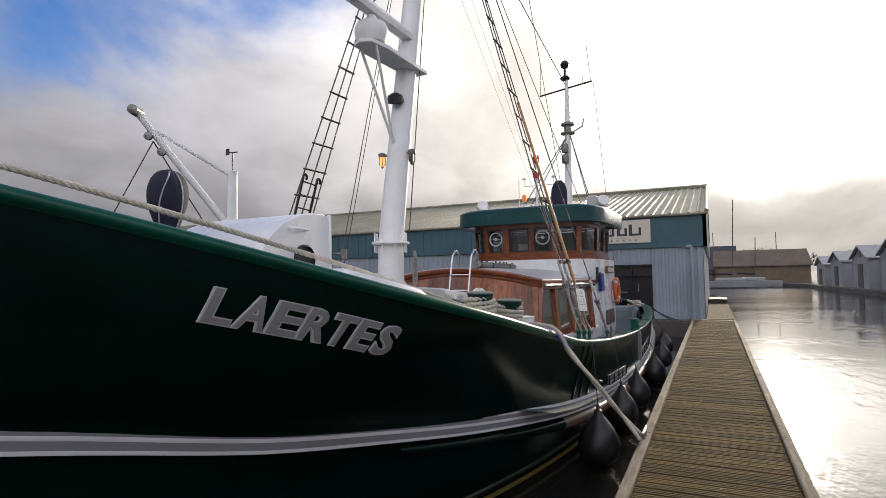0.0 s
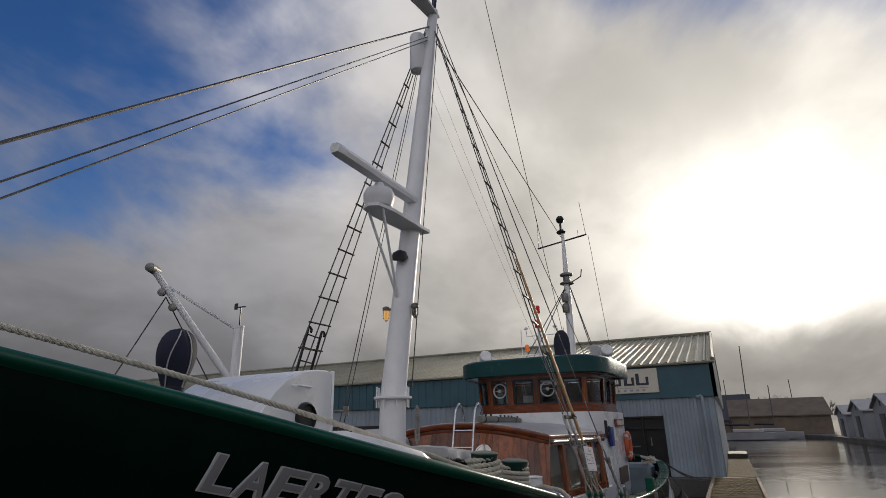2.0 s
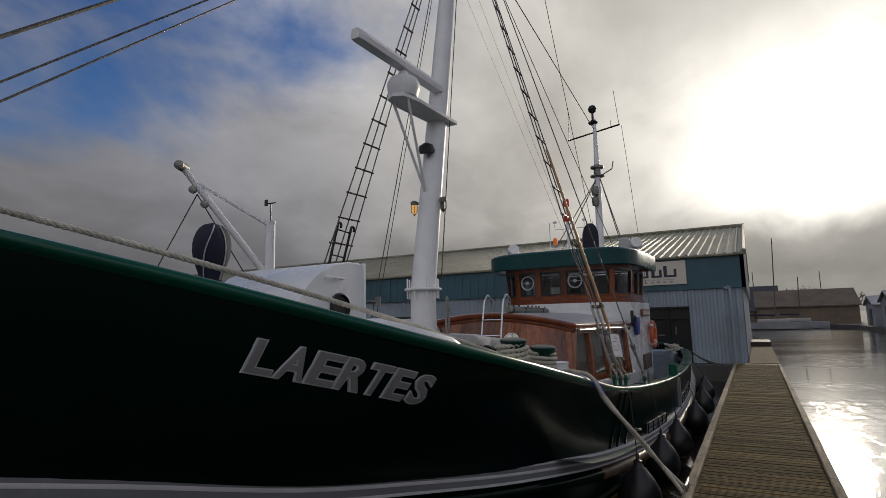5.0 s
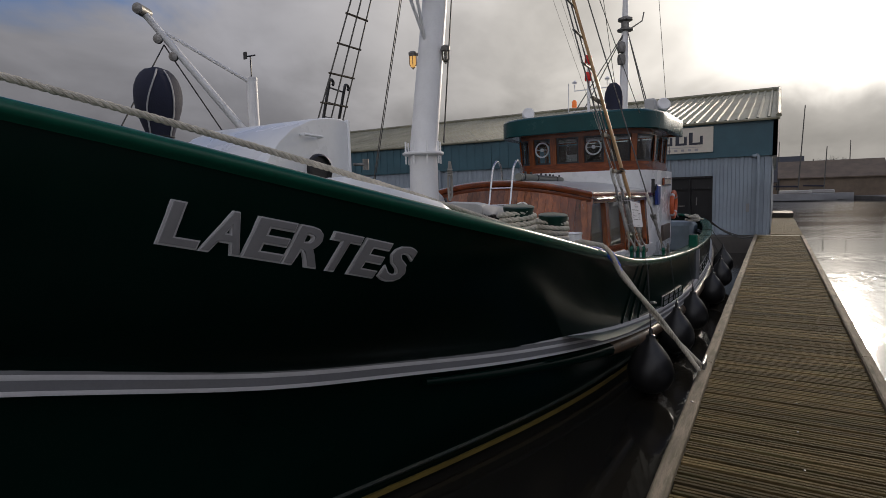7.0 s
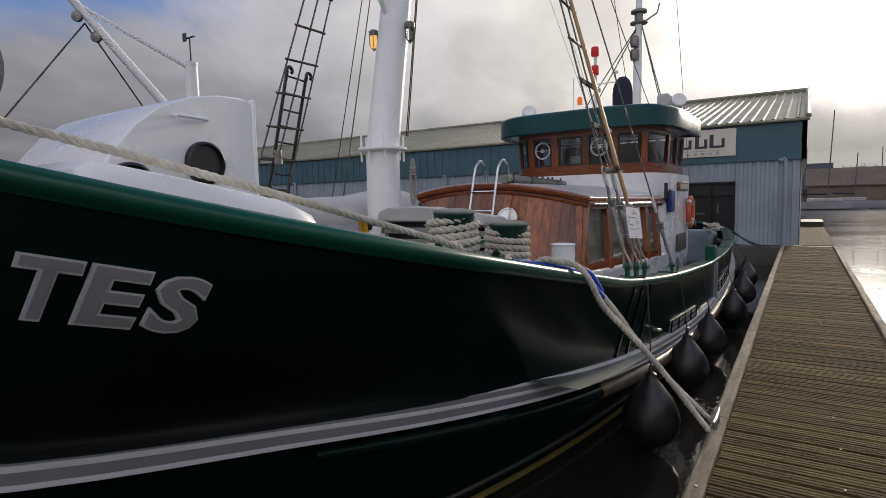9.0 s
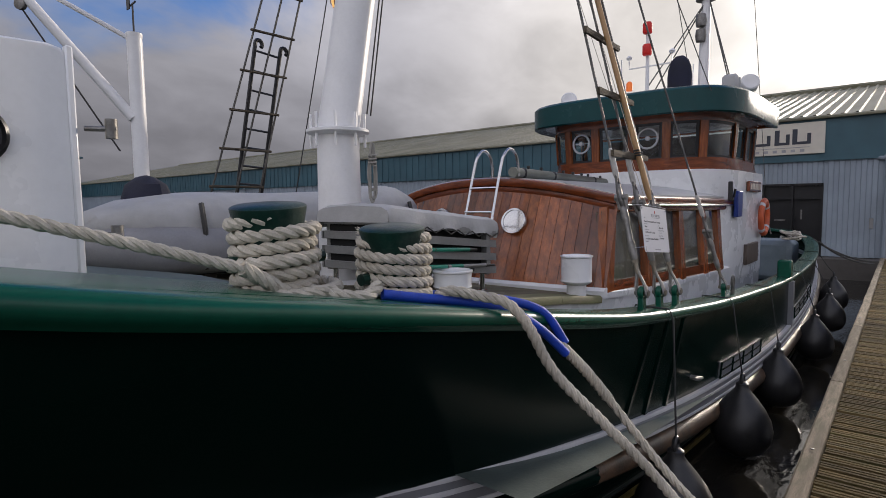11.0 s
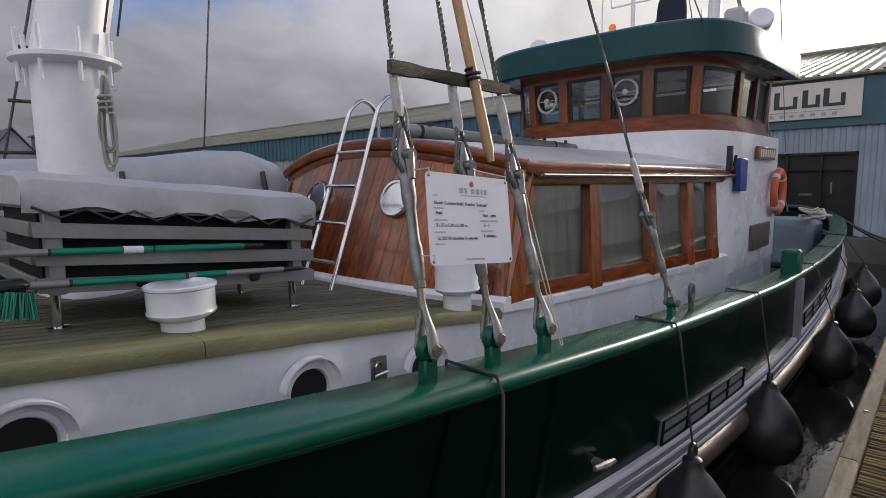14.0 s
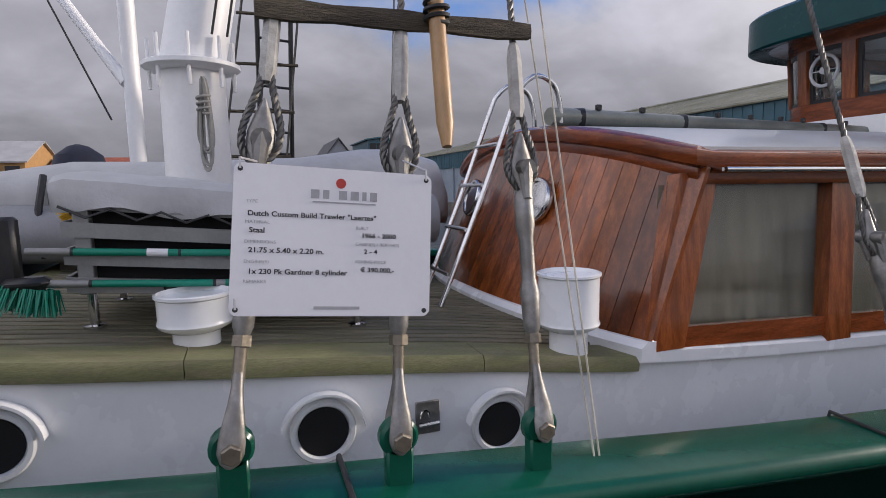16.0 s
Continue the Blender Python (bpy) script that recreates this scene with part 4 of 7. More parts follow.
lathe(bm, [(0.15, 0.0), (0.17, 0.03), (0.17, 0.12), (0.15, 0.15), (0.17, 0.18), (0.17, 0.27), (0.1, 0.31)], P + fwd * 0.75 + Vector((0, 0, 0.05)), None, 18)
bpart("steaming_light", bm, BLACKP, mast)
# arm with wind gauge
q = mast_at(11.9)
e = q + Vector((0.82, 0.35, -0.05))
bm = B()
sweep(bm, [q + Vector((-0.35, -0.1, -0.35)), q + Vector((0, 0, -0.28)), e], 0.028, 8)
sweep(bm, [q + Vector((-0.3, -0.1, -0.33)), q + Vector((0, 0, 0.1)), e], 0.010, 6)
lathe(bm, [(0.03, 0), (0.05, 0.1), (0.03, 0.22)], e, None, 10)
sweep(bm, [e + Vector((0, 0, 0.2)), e + Vector((-0.03, 0, 0.85))], 0.008, 5)
sweep(bm, [e + Vector((0.19 * math.cos(a), 0.03, 0.28 + 0.19 * math.sin(a))) for a in np.linspace(0, 2 * math.pi, 19)], 0.006, 5)
bpart("wind_gauge_arm", bm, BLACKP, mast)

# ---- standing rigging ----
RIGHEAD = mast_at(9.75)
LUGS = (7.30, 7.63, 7.97)


def turnbuckle(y, top, big=True):
    """Lug on the cap rail, pin, screw, wire eye and shroud up to the mast."""
    foot = rail(y) + Vector((-0.07, 0, 0.03))
    k = 1.0 if big else 0.8
    pin = foot + Vector((0, 0, 0.11 * k))
    d = (Vector(top) - pin).normalized()
    bm = B()
    lathe(bm, [(0.001, -0.018), (0.036 * k, -0.018), (0.043 * k, -0.01), (0.043 * k, 0.01), (0.036 * k, 0.018), (0.001, 0.018)], pin, pose(0, 0, 0, 0, 90, 0), 18)
    box(bm, foot.x - 0.018, foot.y - 0.03 * k, foot.z - 0.03, foot.x + 0.018, foot.y + 0.03 * k, pin.z - 0.02, 0.006)
    lug = bpart("shroud_lug", bm, GREEN, None, "green steel shroud lug on the rail")
    bm = B()
    lathe(bm, [(0.001, -0.042), (0.019, -0.042), (0.019, -0.032), (0.013, -0.03), (0.013, 0.03), (0.021, 0.031), (0.021, 0.043), (0.018, 0.046), (0.001, 0.046)], pin, pose(0, 0, 0, 0, 90, 0), 6)
    bpart("pin_bolt", bm, BRONZE, lug)
    bm = B()
    a = d.cross(Vector((0, 1, 0))).normalized()
    # fork
    side = d.cross(a).normalized()
    for s in (-1, 1):
        rings = []
        for g, w, o in ((-0.036, 0.010, 0.026), (-0.028, 0.024, 0.028), (-0.010, 0.034, 0.029), (0.012, 0.034, 0.029), (0.045, 0.028, 0.027), (0.08, 0.020, 0.018), (0.11, 0.016, 0.010), (0.14, 0.014, 0.004)):
            c = pin + d * g * k + a * o * s * k
            rings.append([c + side * w * 0.74 * k * math.cos(u) + a * 0.010 * math.sin(u) for u in np.linspace(0, 2 * math.pi, 13)[:-1]])
        loft(bm, rings)
    bpart("fork", bm, STEEL, lug, "worn steel fork")
    bm = B()
    p0 = pin + d * 0.12 * k
    lathe(bm, [(0.013, 0), (0.013, 0.09 * k)], p0, along((0, 0, 0), d), 10)
    lathe(bm, [(0.021, 0.0), (0.021, 0.022)], p0 + d * 0.07 * k, along((0, 0, 0), d), 6)
    bpart("screw", bm, BRONZE, lug)
    bm = B()
    p1 = p0 + d * 0.09 * k
    n = 0.34 * k
    lathe(bm, [(0.014, 0.0), (0.021, 0.02), (0.024, n * 0.3), (0.018, n * 0.4), (0.019, n * 0.7), (0.025, n * 0.8), (0.024, n), (0.015, n + 0.02)], p1, along((0, 0, 0), d), 14)
    bpart("bottle_screw", bm, STEEL, lug, "galvanised bottle screw")
    p2 = p1 + d * (n + 0.05)
    bm = B()
    for s in (-1, 1):
        sweep(bm, [p2 + Vector((0.022 * s, 0, 0)) - d * 0.05, p2 + Vector((0.024 * s, 0, 0)) + d * 0.04], [0.012, 0.02], 8)
    lathe(bm, [(0.022, -0.04), (0.022, 0.04)], p2 + d * 0.03, pose(0, 0, 0, 0, 90, 0), 12)
    bpart("jaw", bm, STEEL, lug)
    # spliced wire eye round a thimble
    t = Vector((0, 1, 0))
    bm = B()
    for s in (-1, 1):
        laid_rope(bm, smooth_path([p2 - d * 0.025 + t * 0.012 * s, p2 + d * 0.01 + t * 0.036 * s * k, p2 + d * 0.06 + t * 0.039 * s * k, p2 + d * 0.12 + t * 0.023 * s, p2 + d * 0.19 + t * 0.007 * s], 6), 0.0090 * k, 0.05, 8, 5)
    bpart("wire_eye", bm, WIRE, lug, "twisted wire eye")
    bm = B()
    rings = []
    for g, w in ((-0.035, 0.006), (-0.015, 0.022), (0.015, 0.030), (0.05, 0.030), (0.09, 0.018), (0.125, 0.004)):
        rings.append([p2 + d * g + t * w * k * math.cos(u) + Vector((0.014 * math.sin(u), 0, 0)) for u in np.linspace(0, 2 * math.pi, 13)[:-1]])
    loft(bm, rings)
    bpart("thimble", bm, STEEL, lug)
    bm = B()
    lathe(bm, [(0.012, 0.165), (0.020, 0.19), (0.020, 0.33), (0.016, 0.36), (0.011, 0.375)], p2, along((0, 0, 0), d), 7)
    bpart("splice_sleeve", bm, mat("pale_weathered_splice_tape", (0.46, 0.45, 0.42), 0.6, vary=0.2, scale=9, bump=0.4, second=(0.25, 0.23, 0.2), spots=0.5) if "pale_weathered_splice_tape" not in bpy.data.materials else bpy.data.materials["pale_weathered_splice_tape"], lug, "pale taped wire splice")
    bm = B()
    laid_rope(bm, [p2 + d * 0.37, p2 + d * 2.2], 0.0095, 0.075, 8, 5)
    sweep(bm, [p2 + d * 2.19, top], 0.010, 6)
    bpart("shroud", bm, WIRE, lug)
    return p2, d


SHR = [turnbuckle(y, RIGHEAD + Vector((0.10, (y - 7.6) * 0.12, -0.1 * abs(y - 7.6)))) for y in LUGS]
SHR.append(turnbuckle(9.30, mast_at(10.0) + Vector((0.1, 0.05, 0)), False))
# dark straps of the chain plates on the outside of the hull
for y in (7.35, 7.64, 7.98):
    bm = B()
    rings = [[Vector((hull_x(y, z) + o, y + w, z)) for o, w in ((-0.01, -0.022), (0.012, -0.022), (0.012, 0.022), (-0.01, 0.022))] for z in np.linspace(belt(y).z + 0.03, rail(y).z - 0.05, 6)]
    loft(bm, rings)
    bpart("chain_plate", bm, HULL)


def on_shroud(i, z):
    p, d = SHR[i]
    return p + d * ((z - p.z) / d.z)


# ratlines: wooden rungs at the foot, steel above
for k, z in enumerate((1.93, 2.36, 2.80)):
    bm = B()
    a, b = on_shroud(0, z), on_shroud(2, z)
    w = (b - a).normalized() * 0.04
    o = Vector((0.022, 0, 0))
    rings = []
    for f in np.linspace(0, 1, 9):
        p = (a - w).lerp(b + w, f) + o
        h = 0.021 + 0.003 * math.sin(f * 17 + k)
        rings.append([p + Vector((x, 0, zz)) for x, zz in ((-0.012, -h), (0.010, -h), (0.013, 0), (0.010, h), (-0.012, h))])
    loft(bm, rings)
    bpart("ratline_rung", bm, OLDWOOD, None, "old weathered wooden ratline")
for z in np.arange(3.25, 9.0, 0.42):
    bm = B()
    a, b = on_shroud(0, z), on_shroud(2, z)
    sweep(bm, [a.lerp(b, -0.05), a.lerp(b, 1.05)], 0.014, 6)
    bpart("ratline_rung", bm, WIRE)
# starboard shrouds, plainer
STB = []
for y in LUGS:
    a = mirror(rail(y) + Vector((-0.07, -0.28, 0.05)))
    b = RIGHEAD + Vector((-0.10, (y - 7.6) * 0.12 - 0.05, 0))
    STB.append((a, (b - a).normalized()))
    bm = B()
    sweep(bm, [a, a.lerp(b, 0.06), a.lerp(b, 0.061), b], [0.03, 0.025, 0.012, 0.012], 6)
    bpart("shroud", bm, WIRE)
for z in np.arange(1.85, 9.0, 0.44):
    bm = B()
    pa, pb = [p + d * ((z - p.z) / d.z) for p, d in (STB[0], STB[2])]
    sweep(bm, [pa.lerp(pb, -0.07), pa.lerp(pb, 1.07)], 0.017, 6)
    bpart("ratline_rung", bm, OLDWOOD)


def line(name, a, b, r, material=WIRE, sag=0.0, n=12, parent=None):
    bm = B()
    a, b = Vector(a), Vector(b)
    sweep(bm, [a.lerp(b, k / n) + Vector((0, 0, -sag * 4 * (k / n) * (1 - k / n))) for k in range(n + 1)], r, 6)
    return bpart(name, bm, material, parent)


BOW = rail(-1.2) + Vector((0, 0, 0.2))
line("forestay", mast_at(9.95), (XC, 0.35, 2.52), 0.016)
line("forestay", mast_at(9.65), (XC + 0.02, 0.60, 2.40), 0.009)
line("forestay", mast_at(9.55), (XC + 0.06, 0.72, 2.36), 0.009)
line("triatic_stay", mast_at(9.7), (-4.2, 18.75, 8.2), 0.012)
line("aerial_wire", e, (-4.0, 17.6, 3.4), 0.008)
line("backstay", mast_at(10.0), (-2.6, 13.2, 3.3), 0.008)
line("halyard", mast_at(9.9) + Vector((0.16, -0.02, 0)), mast_at(2.4) + Vector((0.24, 0.1, 0)), 0.007, CORD)
line("halyard", mast_at(9.5) + Vector((0.14, 0.02, 0)), mast_at(2.4) + Vector((0.2, 0.18, 0)), 0.007, CORD)
line("halyard", mast_at(9.0) + Vector((-0.15, -0.05, 0)), (-5.3, 7.4, 1.4), 0.006, CORD)
line("halyard", mast_at(10.1) + Vector((-0.2, 0.1, 0)), (-6.6, 8.9, 1.0), 0.010)
line("halyard", mast_at(8.0) + Vector((0.1, 0.1, 0)), (-1.50, 8.14, 0.84), 0.0028, ROPE)
line("halyard", mast_at(8.6) + Vector((0.1, 0.1, 0)), (-1.50, 8.155, 0.84), 0.0028, ROPE)

# ---- aft mast ----
bm = B()
AM = Vector((-4.2, 18.6, 0.0))
sweep(bm, [AM, AM + Vector((0, 0.2, 5.2)), AM + Vector((0, 0.3, 7.0)), AM + Vector((0, 0.33, 8.6))], [0.13, 0.12, 0.09, 0.05], 16)
amast = bpart("aft_mast", bm, WHITE_SAT, None, "white aft mast with aerials")
top = AM + Vector((0, 0.33, 8.5))
bm = B()
sweep(bm, [top + Vector((-0.95, 0, -0.5)), top + Vector((0.85, 0, -0.25))], 0.03, 8)
sweep(bm, [top + Vector((-0.92, 0, -0.5)), top + Vector((-0.9, 0, 0.7))], 0.009, 5)
sweep(bm, [top + Vector((0.82, 0, -0.25)), top + Vector((0.7, 0, 1.0))], 0.009, 5)
sweep(bm, [top + Vector((0.55, 0, -0.27)), top + Vector((0.55, 0, -0.05))], 0.009, 5)
bpart("yard", bm, BLACKP, amast)
bm = B()
lathe(bm, [(0.03, 0), (0.13, 0.03), (0.17, 0.09), (0.09, 0.16), (0.04, 0.2), (0.04, 0.42), (0.12, 0.48), (0.15, 0.58), (0.1, 0.68), (0.02, 0.72)], top + Vector((-0.05, 0, -0.1)), None, 14)
bpart("aerial_dome", bm, BLACKP, amast)
bm = B()
lathe(bm, [(0.1, -0.2), (0.24, -0.16), (0.24, -0.12), (0.12, -0.1), (0.12, 0.1), (0.22, 0.14), (0.22, 0.2), (0.08, 0.26)], AM + Vector((0, 0.3, 6.7)), None, 16)
bpart("lamp_cluster", bm, STEEL, amast)
for dz in (0, -0.9):
    bm = B()
    lathe(bm, [(0.02, -0.16), (0.11, -0.14), (0.13, 0.0), (0.11, 0.14), (0.03, 0.18)], AM + Vector((-0.05, 0.05, 6.0 + dz * 0.4)), None, 14)
    bpart("masthead_lamp", bm, STEEL, amast)
bm = B()
sweep(bm, [AM + Vector((0, 0.3, 6.5)), AM + Vector((0.5, 0.3, 6.75)), AM + Vector((0.55, 0.3, 7.0))], 0.02, 6)
bpart("gooseneck_lamp", bm, STEEL, amast)
bm = B()
for x in (-0.42, -0.22):
    sweep(bm, [AM + Vector((x, 0.0, 3.2)), AM + Vector((x, 0.1, 5.0))], 0.014, 6)
for z in np.arange(3.4, 5.0, 0.28):
    sweep(bm, [AM + Vector((-0.42, 0.04, z)), AM + Vector((-0.22, 0.04, z))], 0.010, 6)
bpart("mast_ladder", bm, WHITE_SAT, amast)
for dx, y in ((1.75, 17.2), (1.6, 17.4), (-1.7, 16.9), (-1.5, 17.3)):
    line("stay", AM + Vector((0.05, 0.3, 6.6)), (XC + dx, y, 3.0 if dx < 0 else 0.9), 0.016, WIRE, parent=amast)
line("stay", AM + Vector((0.9, 0.3, 8.2)), (-2.9, 19.5, 2.0), 0.008, WIRE, parent=amast)
# signal post with red lamps on the wheelhouse
SP = Vector((-4.08, 14.58, 3.4))
bm = B()
sweep(bm, [SP, SP + Vector((0, 0, 1.5))], 0.035, 8)
sweep(bm, [SP + Vector((-0.35, 0, 0.9)), SP + Vector((-0.35, 0, 0.75)), SP + Vector((0.45, 0, 0.75)), SP + Vector((0.45, 0, 0.95))], 0.015, 6)
sweep(bm, [SP + Vector((-0.5, 0, 0.95)), SP + Vector((-0.5, 0, 0.25)), SP + Vector((0.3, 0, 0.25))], 0.013, 6)
for dx in (-0.35, 0.45):
    lathe(bm, [(0.05, 0), (0.06, 0.03), (0.02, 0.07)], SP + Vector((dx, 0, 0.93)), None, 10)
post = bpart("signal_post", bm, WHITE_SAT, house)
for z in (0.95, 1.35):
    bm = B()
    lathe(bm, [(0.075, 0), (0.085, 0.02), (0.085, 0.17), (0.07, 0.2)], SP + Vector((0, -0.03, z)), None, 14)
    bpart("signal_lamp", bm, REDLAMP, house, "red signal lamp")
bm = B()
lathe(bm, [(0.06, 0), (0.06, 0.14), (0.03, 0.18)], SP + Vector((-0.42, 0.2, 0.38)), None, 12)
bpart("beacon", bm, AMBER, house, "amber beacon")
# covered object, search lights and boxes on the wheelhouse top
bm = B()
rings = []
for z, w in ((3.40, 0.20), (3.55, 0.22), (3.85, 0.23), (4.0, 0.215), (4.12, 0.17), (4.2, 0.09), (4.22, 0.01)):
    rings.append([Vector((-3.46 + w * math.cos(a) + 0.02 * math.sin(3 * a + z), 14.48 + 0.7 * w * math.sin(a), z)) for a in np.linspace(0, 2 * math.pi, 19)[:-1]])
loft(bm, rings)
bpart("covered_horn", bm, NAVY, house, "black canvas-covered instrument")
for x, y, sx in ((-2.45, 15.0, 1), (-5.55, 14.3, -1)):
    bm = B()
    lathe(bm, [(0.06, 0), (0.06, 0.12), (0.05, 0.16)], (x, y, 3.40), None, 12)
    lathe(bm, [(0.02, -0.14), (0.13, -0.12), (0.155, 0.0), (0.155, 0.14), (0.13, 0.16), (0.02, 0.13)], (x, y, 3.62), pose(0, 0, 0, 70, 0, 25), 18)
    bpart("search_light", bm, WHITE_SAT, house, "white search light")
bm = B()
box(bm, -2.75, 14.42, 3.40, -2.5, 14.7, 3.76, 0.04)
bpart("vent_box", bm, TARP, house)
bm = B()
box(bm, -4.7, 14.3, 3.41, -4.2, 14.6, 3.52, 0.02)
bpart("light_bar", bm, WHITE_SAT, house)
# wheelhouse side: blue box, name board, life ring, hatch, door mark
bm = B()
box(bm, -2.47, 14.28, 1.33, -2.40, 14.62, 1.77, 0.012)
bpart("notice_box", bm, BLUEBOX, house, "blue box on the white wheelhouse side")
bm = B()
box(bm, -2.47, 15.25, 1.77, -2.42, 16.3, 1.96, 0.01)
nb = bpart("name_board", bm, TEAK_H, house, "small dark name board with pale lettering")
bm = B()
for i in range(7):
    box(bm, -2.424, 15.36 + i * 0.13, 1.81, -2.414, 15.43 + i * 0.13, 1.92)
bpart("board_lettering", bm, SIGN, nb, smooth=0)
bm = B()
box(bm, -2.48, 15.2, 0.42, -2.42, 16.2, 0.80, 0.01)
bpart("side_hatch", bm, mat("brown_louvre", (0.10, 0.075, 0.06), 0.5, bump=0.1), house, "brown louvred hatch in the wheelhouse side")
bm = B()
box(bm, -2.47, 13.85, 1.60, -2.40, 13.9, 1.92, 0.01)
sweep(bm, [(-2.40, 13.95, 1.66), (-2.38, 13.95, 1.80)], 0.02, 6)
bpart("door_hinge", bm, BLACKP, house)

# ---- hood, davit, foredeck fittings ----
prof = [(4.86, 1.20), (4.86, 2.38), (4.84, 2.41), (4.78, 2.425), (4.60, 2.42), (4.40, 2.386), (4.17, 2.295), (4.02, 2.18), (3.88, 2.02), (3.78, 1.86), (3.71, 1.66), (3.68, 1.4)]
bm = B()
loft(bm, [[Vector((x, y + (4.3 - y) * k, z - 0.6 * k)) for y, z in prof] for x, k in ((-3.50, 0.02), (-3.515, 0.0), (-4.2, 0.0), (-4.78, 0.0), (-4.8, 0.02))])
hood = bpart("companion_hood", bm, WHITE, None, "white rounded companion hood")
bm = B()
box(bm, -3.53, 4.85, 1.25, -3.485, 4.885, 2.425, 0.008)
bpart("hood_door_edge", bm, WHITE, hood)
for z in (2.02, 1.47):
    bm = B()
    lathe(bm, [(0.03, -0.05), (0.03, 0.05)], (-3.43, 5.02, z), None, 10)
    sweep(bm, [(-3.50, 4.92, z), (-3.41, 5.04, z)], 0.014, 8)
    bpart("door_dog", bm, STEEL, hood)
bm = B()
sweep(bm, [(-3.50, 4.256, 2.245), (-3.45, 4.256, 2.245), (-3.45, 4.469, 2.238), (-3.50, 4.469, 2.238)], 0.012, 8)
bpart("grab_handle", bm, WHITE, hood)
for y, z in ((4.46, 1.955), (3.97, 1.80)):
    bm = B()
    lathe(bm, [(0.145, 0.0), (0.14, 0.03), (0.125, 0.04), (0.115, 0.008), (0.001, 0.006)], (-3.50, y, z), pose(0, 0, 0, 0, 90, 0), 24)
    bpart("vent_mouth", bm, BLACKP, hood)
# long white locker by the rail
bm = B()
rings = []
for y, h, w in ((3.00, 0.02, 0.20), (3.01, 0.14, 0.23), (3.05, 0.18, 0.25), (3.3, 0.185, 0.25), (3.62, 0.18, 0.25), (3.73, 0.15, 0.24), (3.78, 0.08, 0.22), (3.80, 0.02, 0.20)):
    base = rail(y).z - 0.04
    cx = rail(y).x - 0.50
    rings.append([Vector((cx + w * a, y, base + h * b)) for a, b in ((-1, 0), (-1.0, 0.7), (-0.9, 0.93), (-0.7, 1.0), (0.7, 1.0), (0.9, 0.93), (1.0, 0.7), (1, 0))])
loft(bm, rings)
bpart("deck_locker", bm, WHITE, None, "long white rounded deck locker")
# cowl vent with navy cover
cpos = Vector((-4.10, 3.42, 1.55))


def cowl_at(a, z):
    """Canvas surface of the cowl cover at angle a and height z."""
    w = hermite([(0, 0.11), (0.62, 0.12), (0.74, 0.17), (0.86, 0.225), (0.98, 0.24), (1.08, 0.205), (1.15, 0.12), (1.175, 0.01)], z)
    return cpos + Vector((0.62 * w * math.cos(a) + 0.006 * math.sin(4 * a + 9 * z), 0.72 * w * math.sin(a), z))


bm = B()
loft(bm, [[cowl_at(a, z) for a in np.linspace(0, 2 * math.pi, 29)[:-1]] for z in (0, 0.3, 0.6, 0.68, 0.74, 0.80, 0.86, 0.92, 0.98, 1.03, 1.08, 1.12, 1.15, 1.17, 1.175)])
cowl = bpart("cowl_vent", bm, NAVY, None, "cowl vent under navy canvas")
for a0, a1 in ((-1.35, -0.5), (0.25, 0.1)):
    bm = B()
    sweep(bm, [cpos + (cowl_at(a0 + (a1 - a0) * f, 0.66 + 0.48 * f) - cpos) * 1.0 + Vector((0.004, -0.004, 0)) for f in np.linspace(0, 1, 14)], 0.006, 6)
    bpart("cover_piping", bm, GREYINK, cowl, "pale piping on the canvas")
bm = B()
sweep(bm, [cowl_at(a, 0.66) * 1.0 for a in np.linspace(0, 2 * math.pi, 25)], 0.008, 6)
bpart("cover_drawcord", bm, CORD, cowl)
# davit
DP = Vector((-6.52, 6.40, 0.3))
bm = B()
sweep(bm, [DP, DP + Vector((0, 0, 3.1))], 0.075, 14)
lathe(bm, [(0.075, 3.08), (0.08, 3.1), (0.08, 3.13), (0.01, 3.14)], DP, None, 14)
davit = bpart("davit_post", bm, WHITE_SAT, None, "white davit post")
tip = Vector((-7.20, 5.28, 4.18))
bm = B()
sweep(bm, [DP + Vector((0, -0.05, 2.25)), tip], [0.055, 0.045], 12)
bpart("davit_arm", bm, WHITE_SAT, davit)
bm = B()
sweep(bm, [DP + Vector((0, 0, 3.05)), tip.lerp(DP + Vector((0, 0, 2.25)), 0.12)], 0.026, 8)
bpart("davit_tie", bm, WHITE_SAT, davit)
bm = B()
lathe(bm, [(0.03, -0.14), (0.07, -0.12), (0.07, 0.12), (0.03, 0.14)], tip, pose(0, 0, 0, 90, 0, 30), 12)
bpart("davit_head", bm, STEEL, davit)
for f in (0.12, 0.25):
    q = tip.lerp(DP + Vector((0, 0, 2.25)), f)
    bm = B()
    lathe(bm, [(0.02, -0.03), (0.06, -0.02), (0.06, 0.02), (0.02, 0.03)], q + Vector((0, 0, -0.14)), pose(0, 0, 0, 90, 0, 30), 12)
    sweep(bm, [q, q + Vector((0, 0, -0.1))], 0.016, 6)
    bpart("davit_block", bm, STEEL, davit)
line("davit_fall", tip + Vector((0.1, 0.2, -0.4)), (-6.0, 3.9, 2.0), 0.009, CORD, parent=davit)
line("davit_fall", tip + Vector((0.1, 0.2, -0.4)), DP + Vector((0, -0.2, 1.9)), 0.009, CORD, parent=davit)
bm = B()
sweep(bm, [DP + Vector((0, 0, 3.1)), DP + Vector((0, 0, 3.42))], 0.010, 6)
sweep(bm, [DP + Vector((-0.1, 0.02, 3.44)), DP + Vector((0.12, -0.02, 3.42))], 0.010, 6)
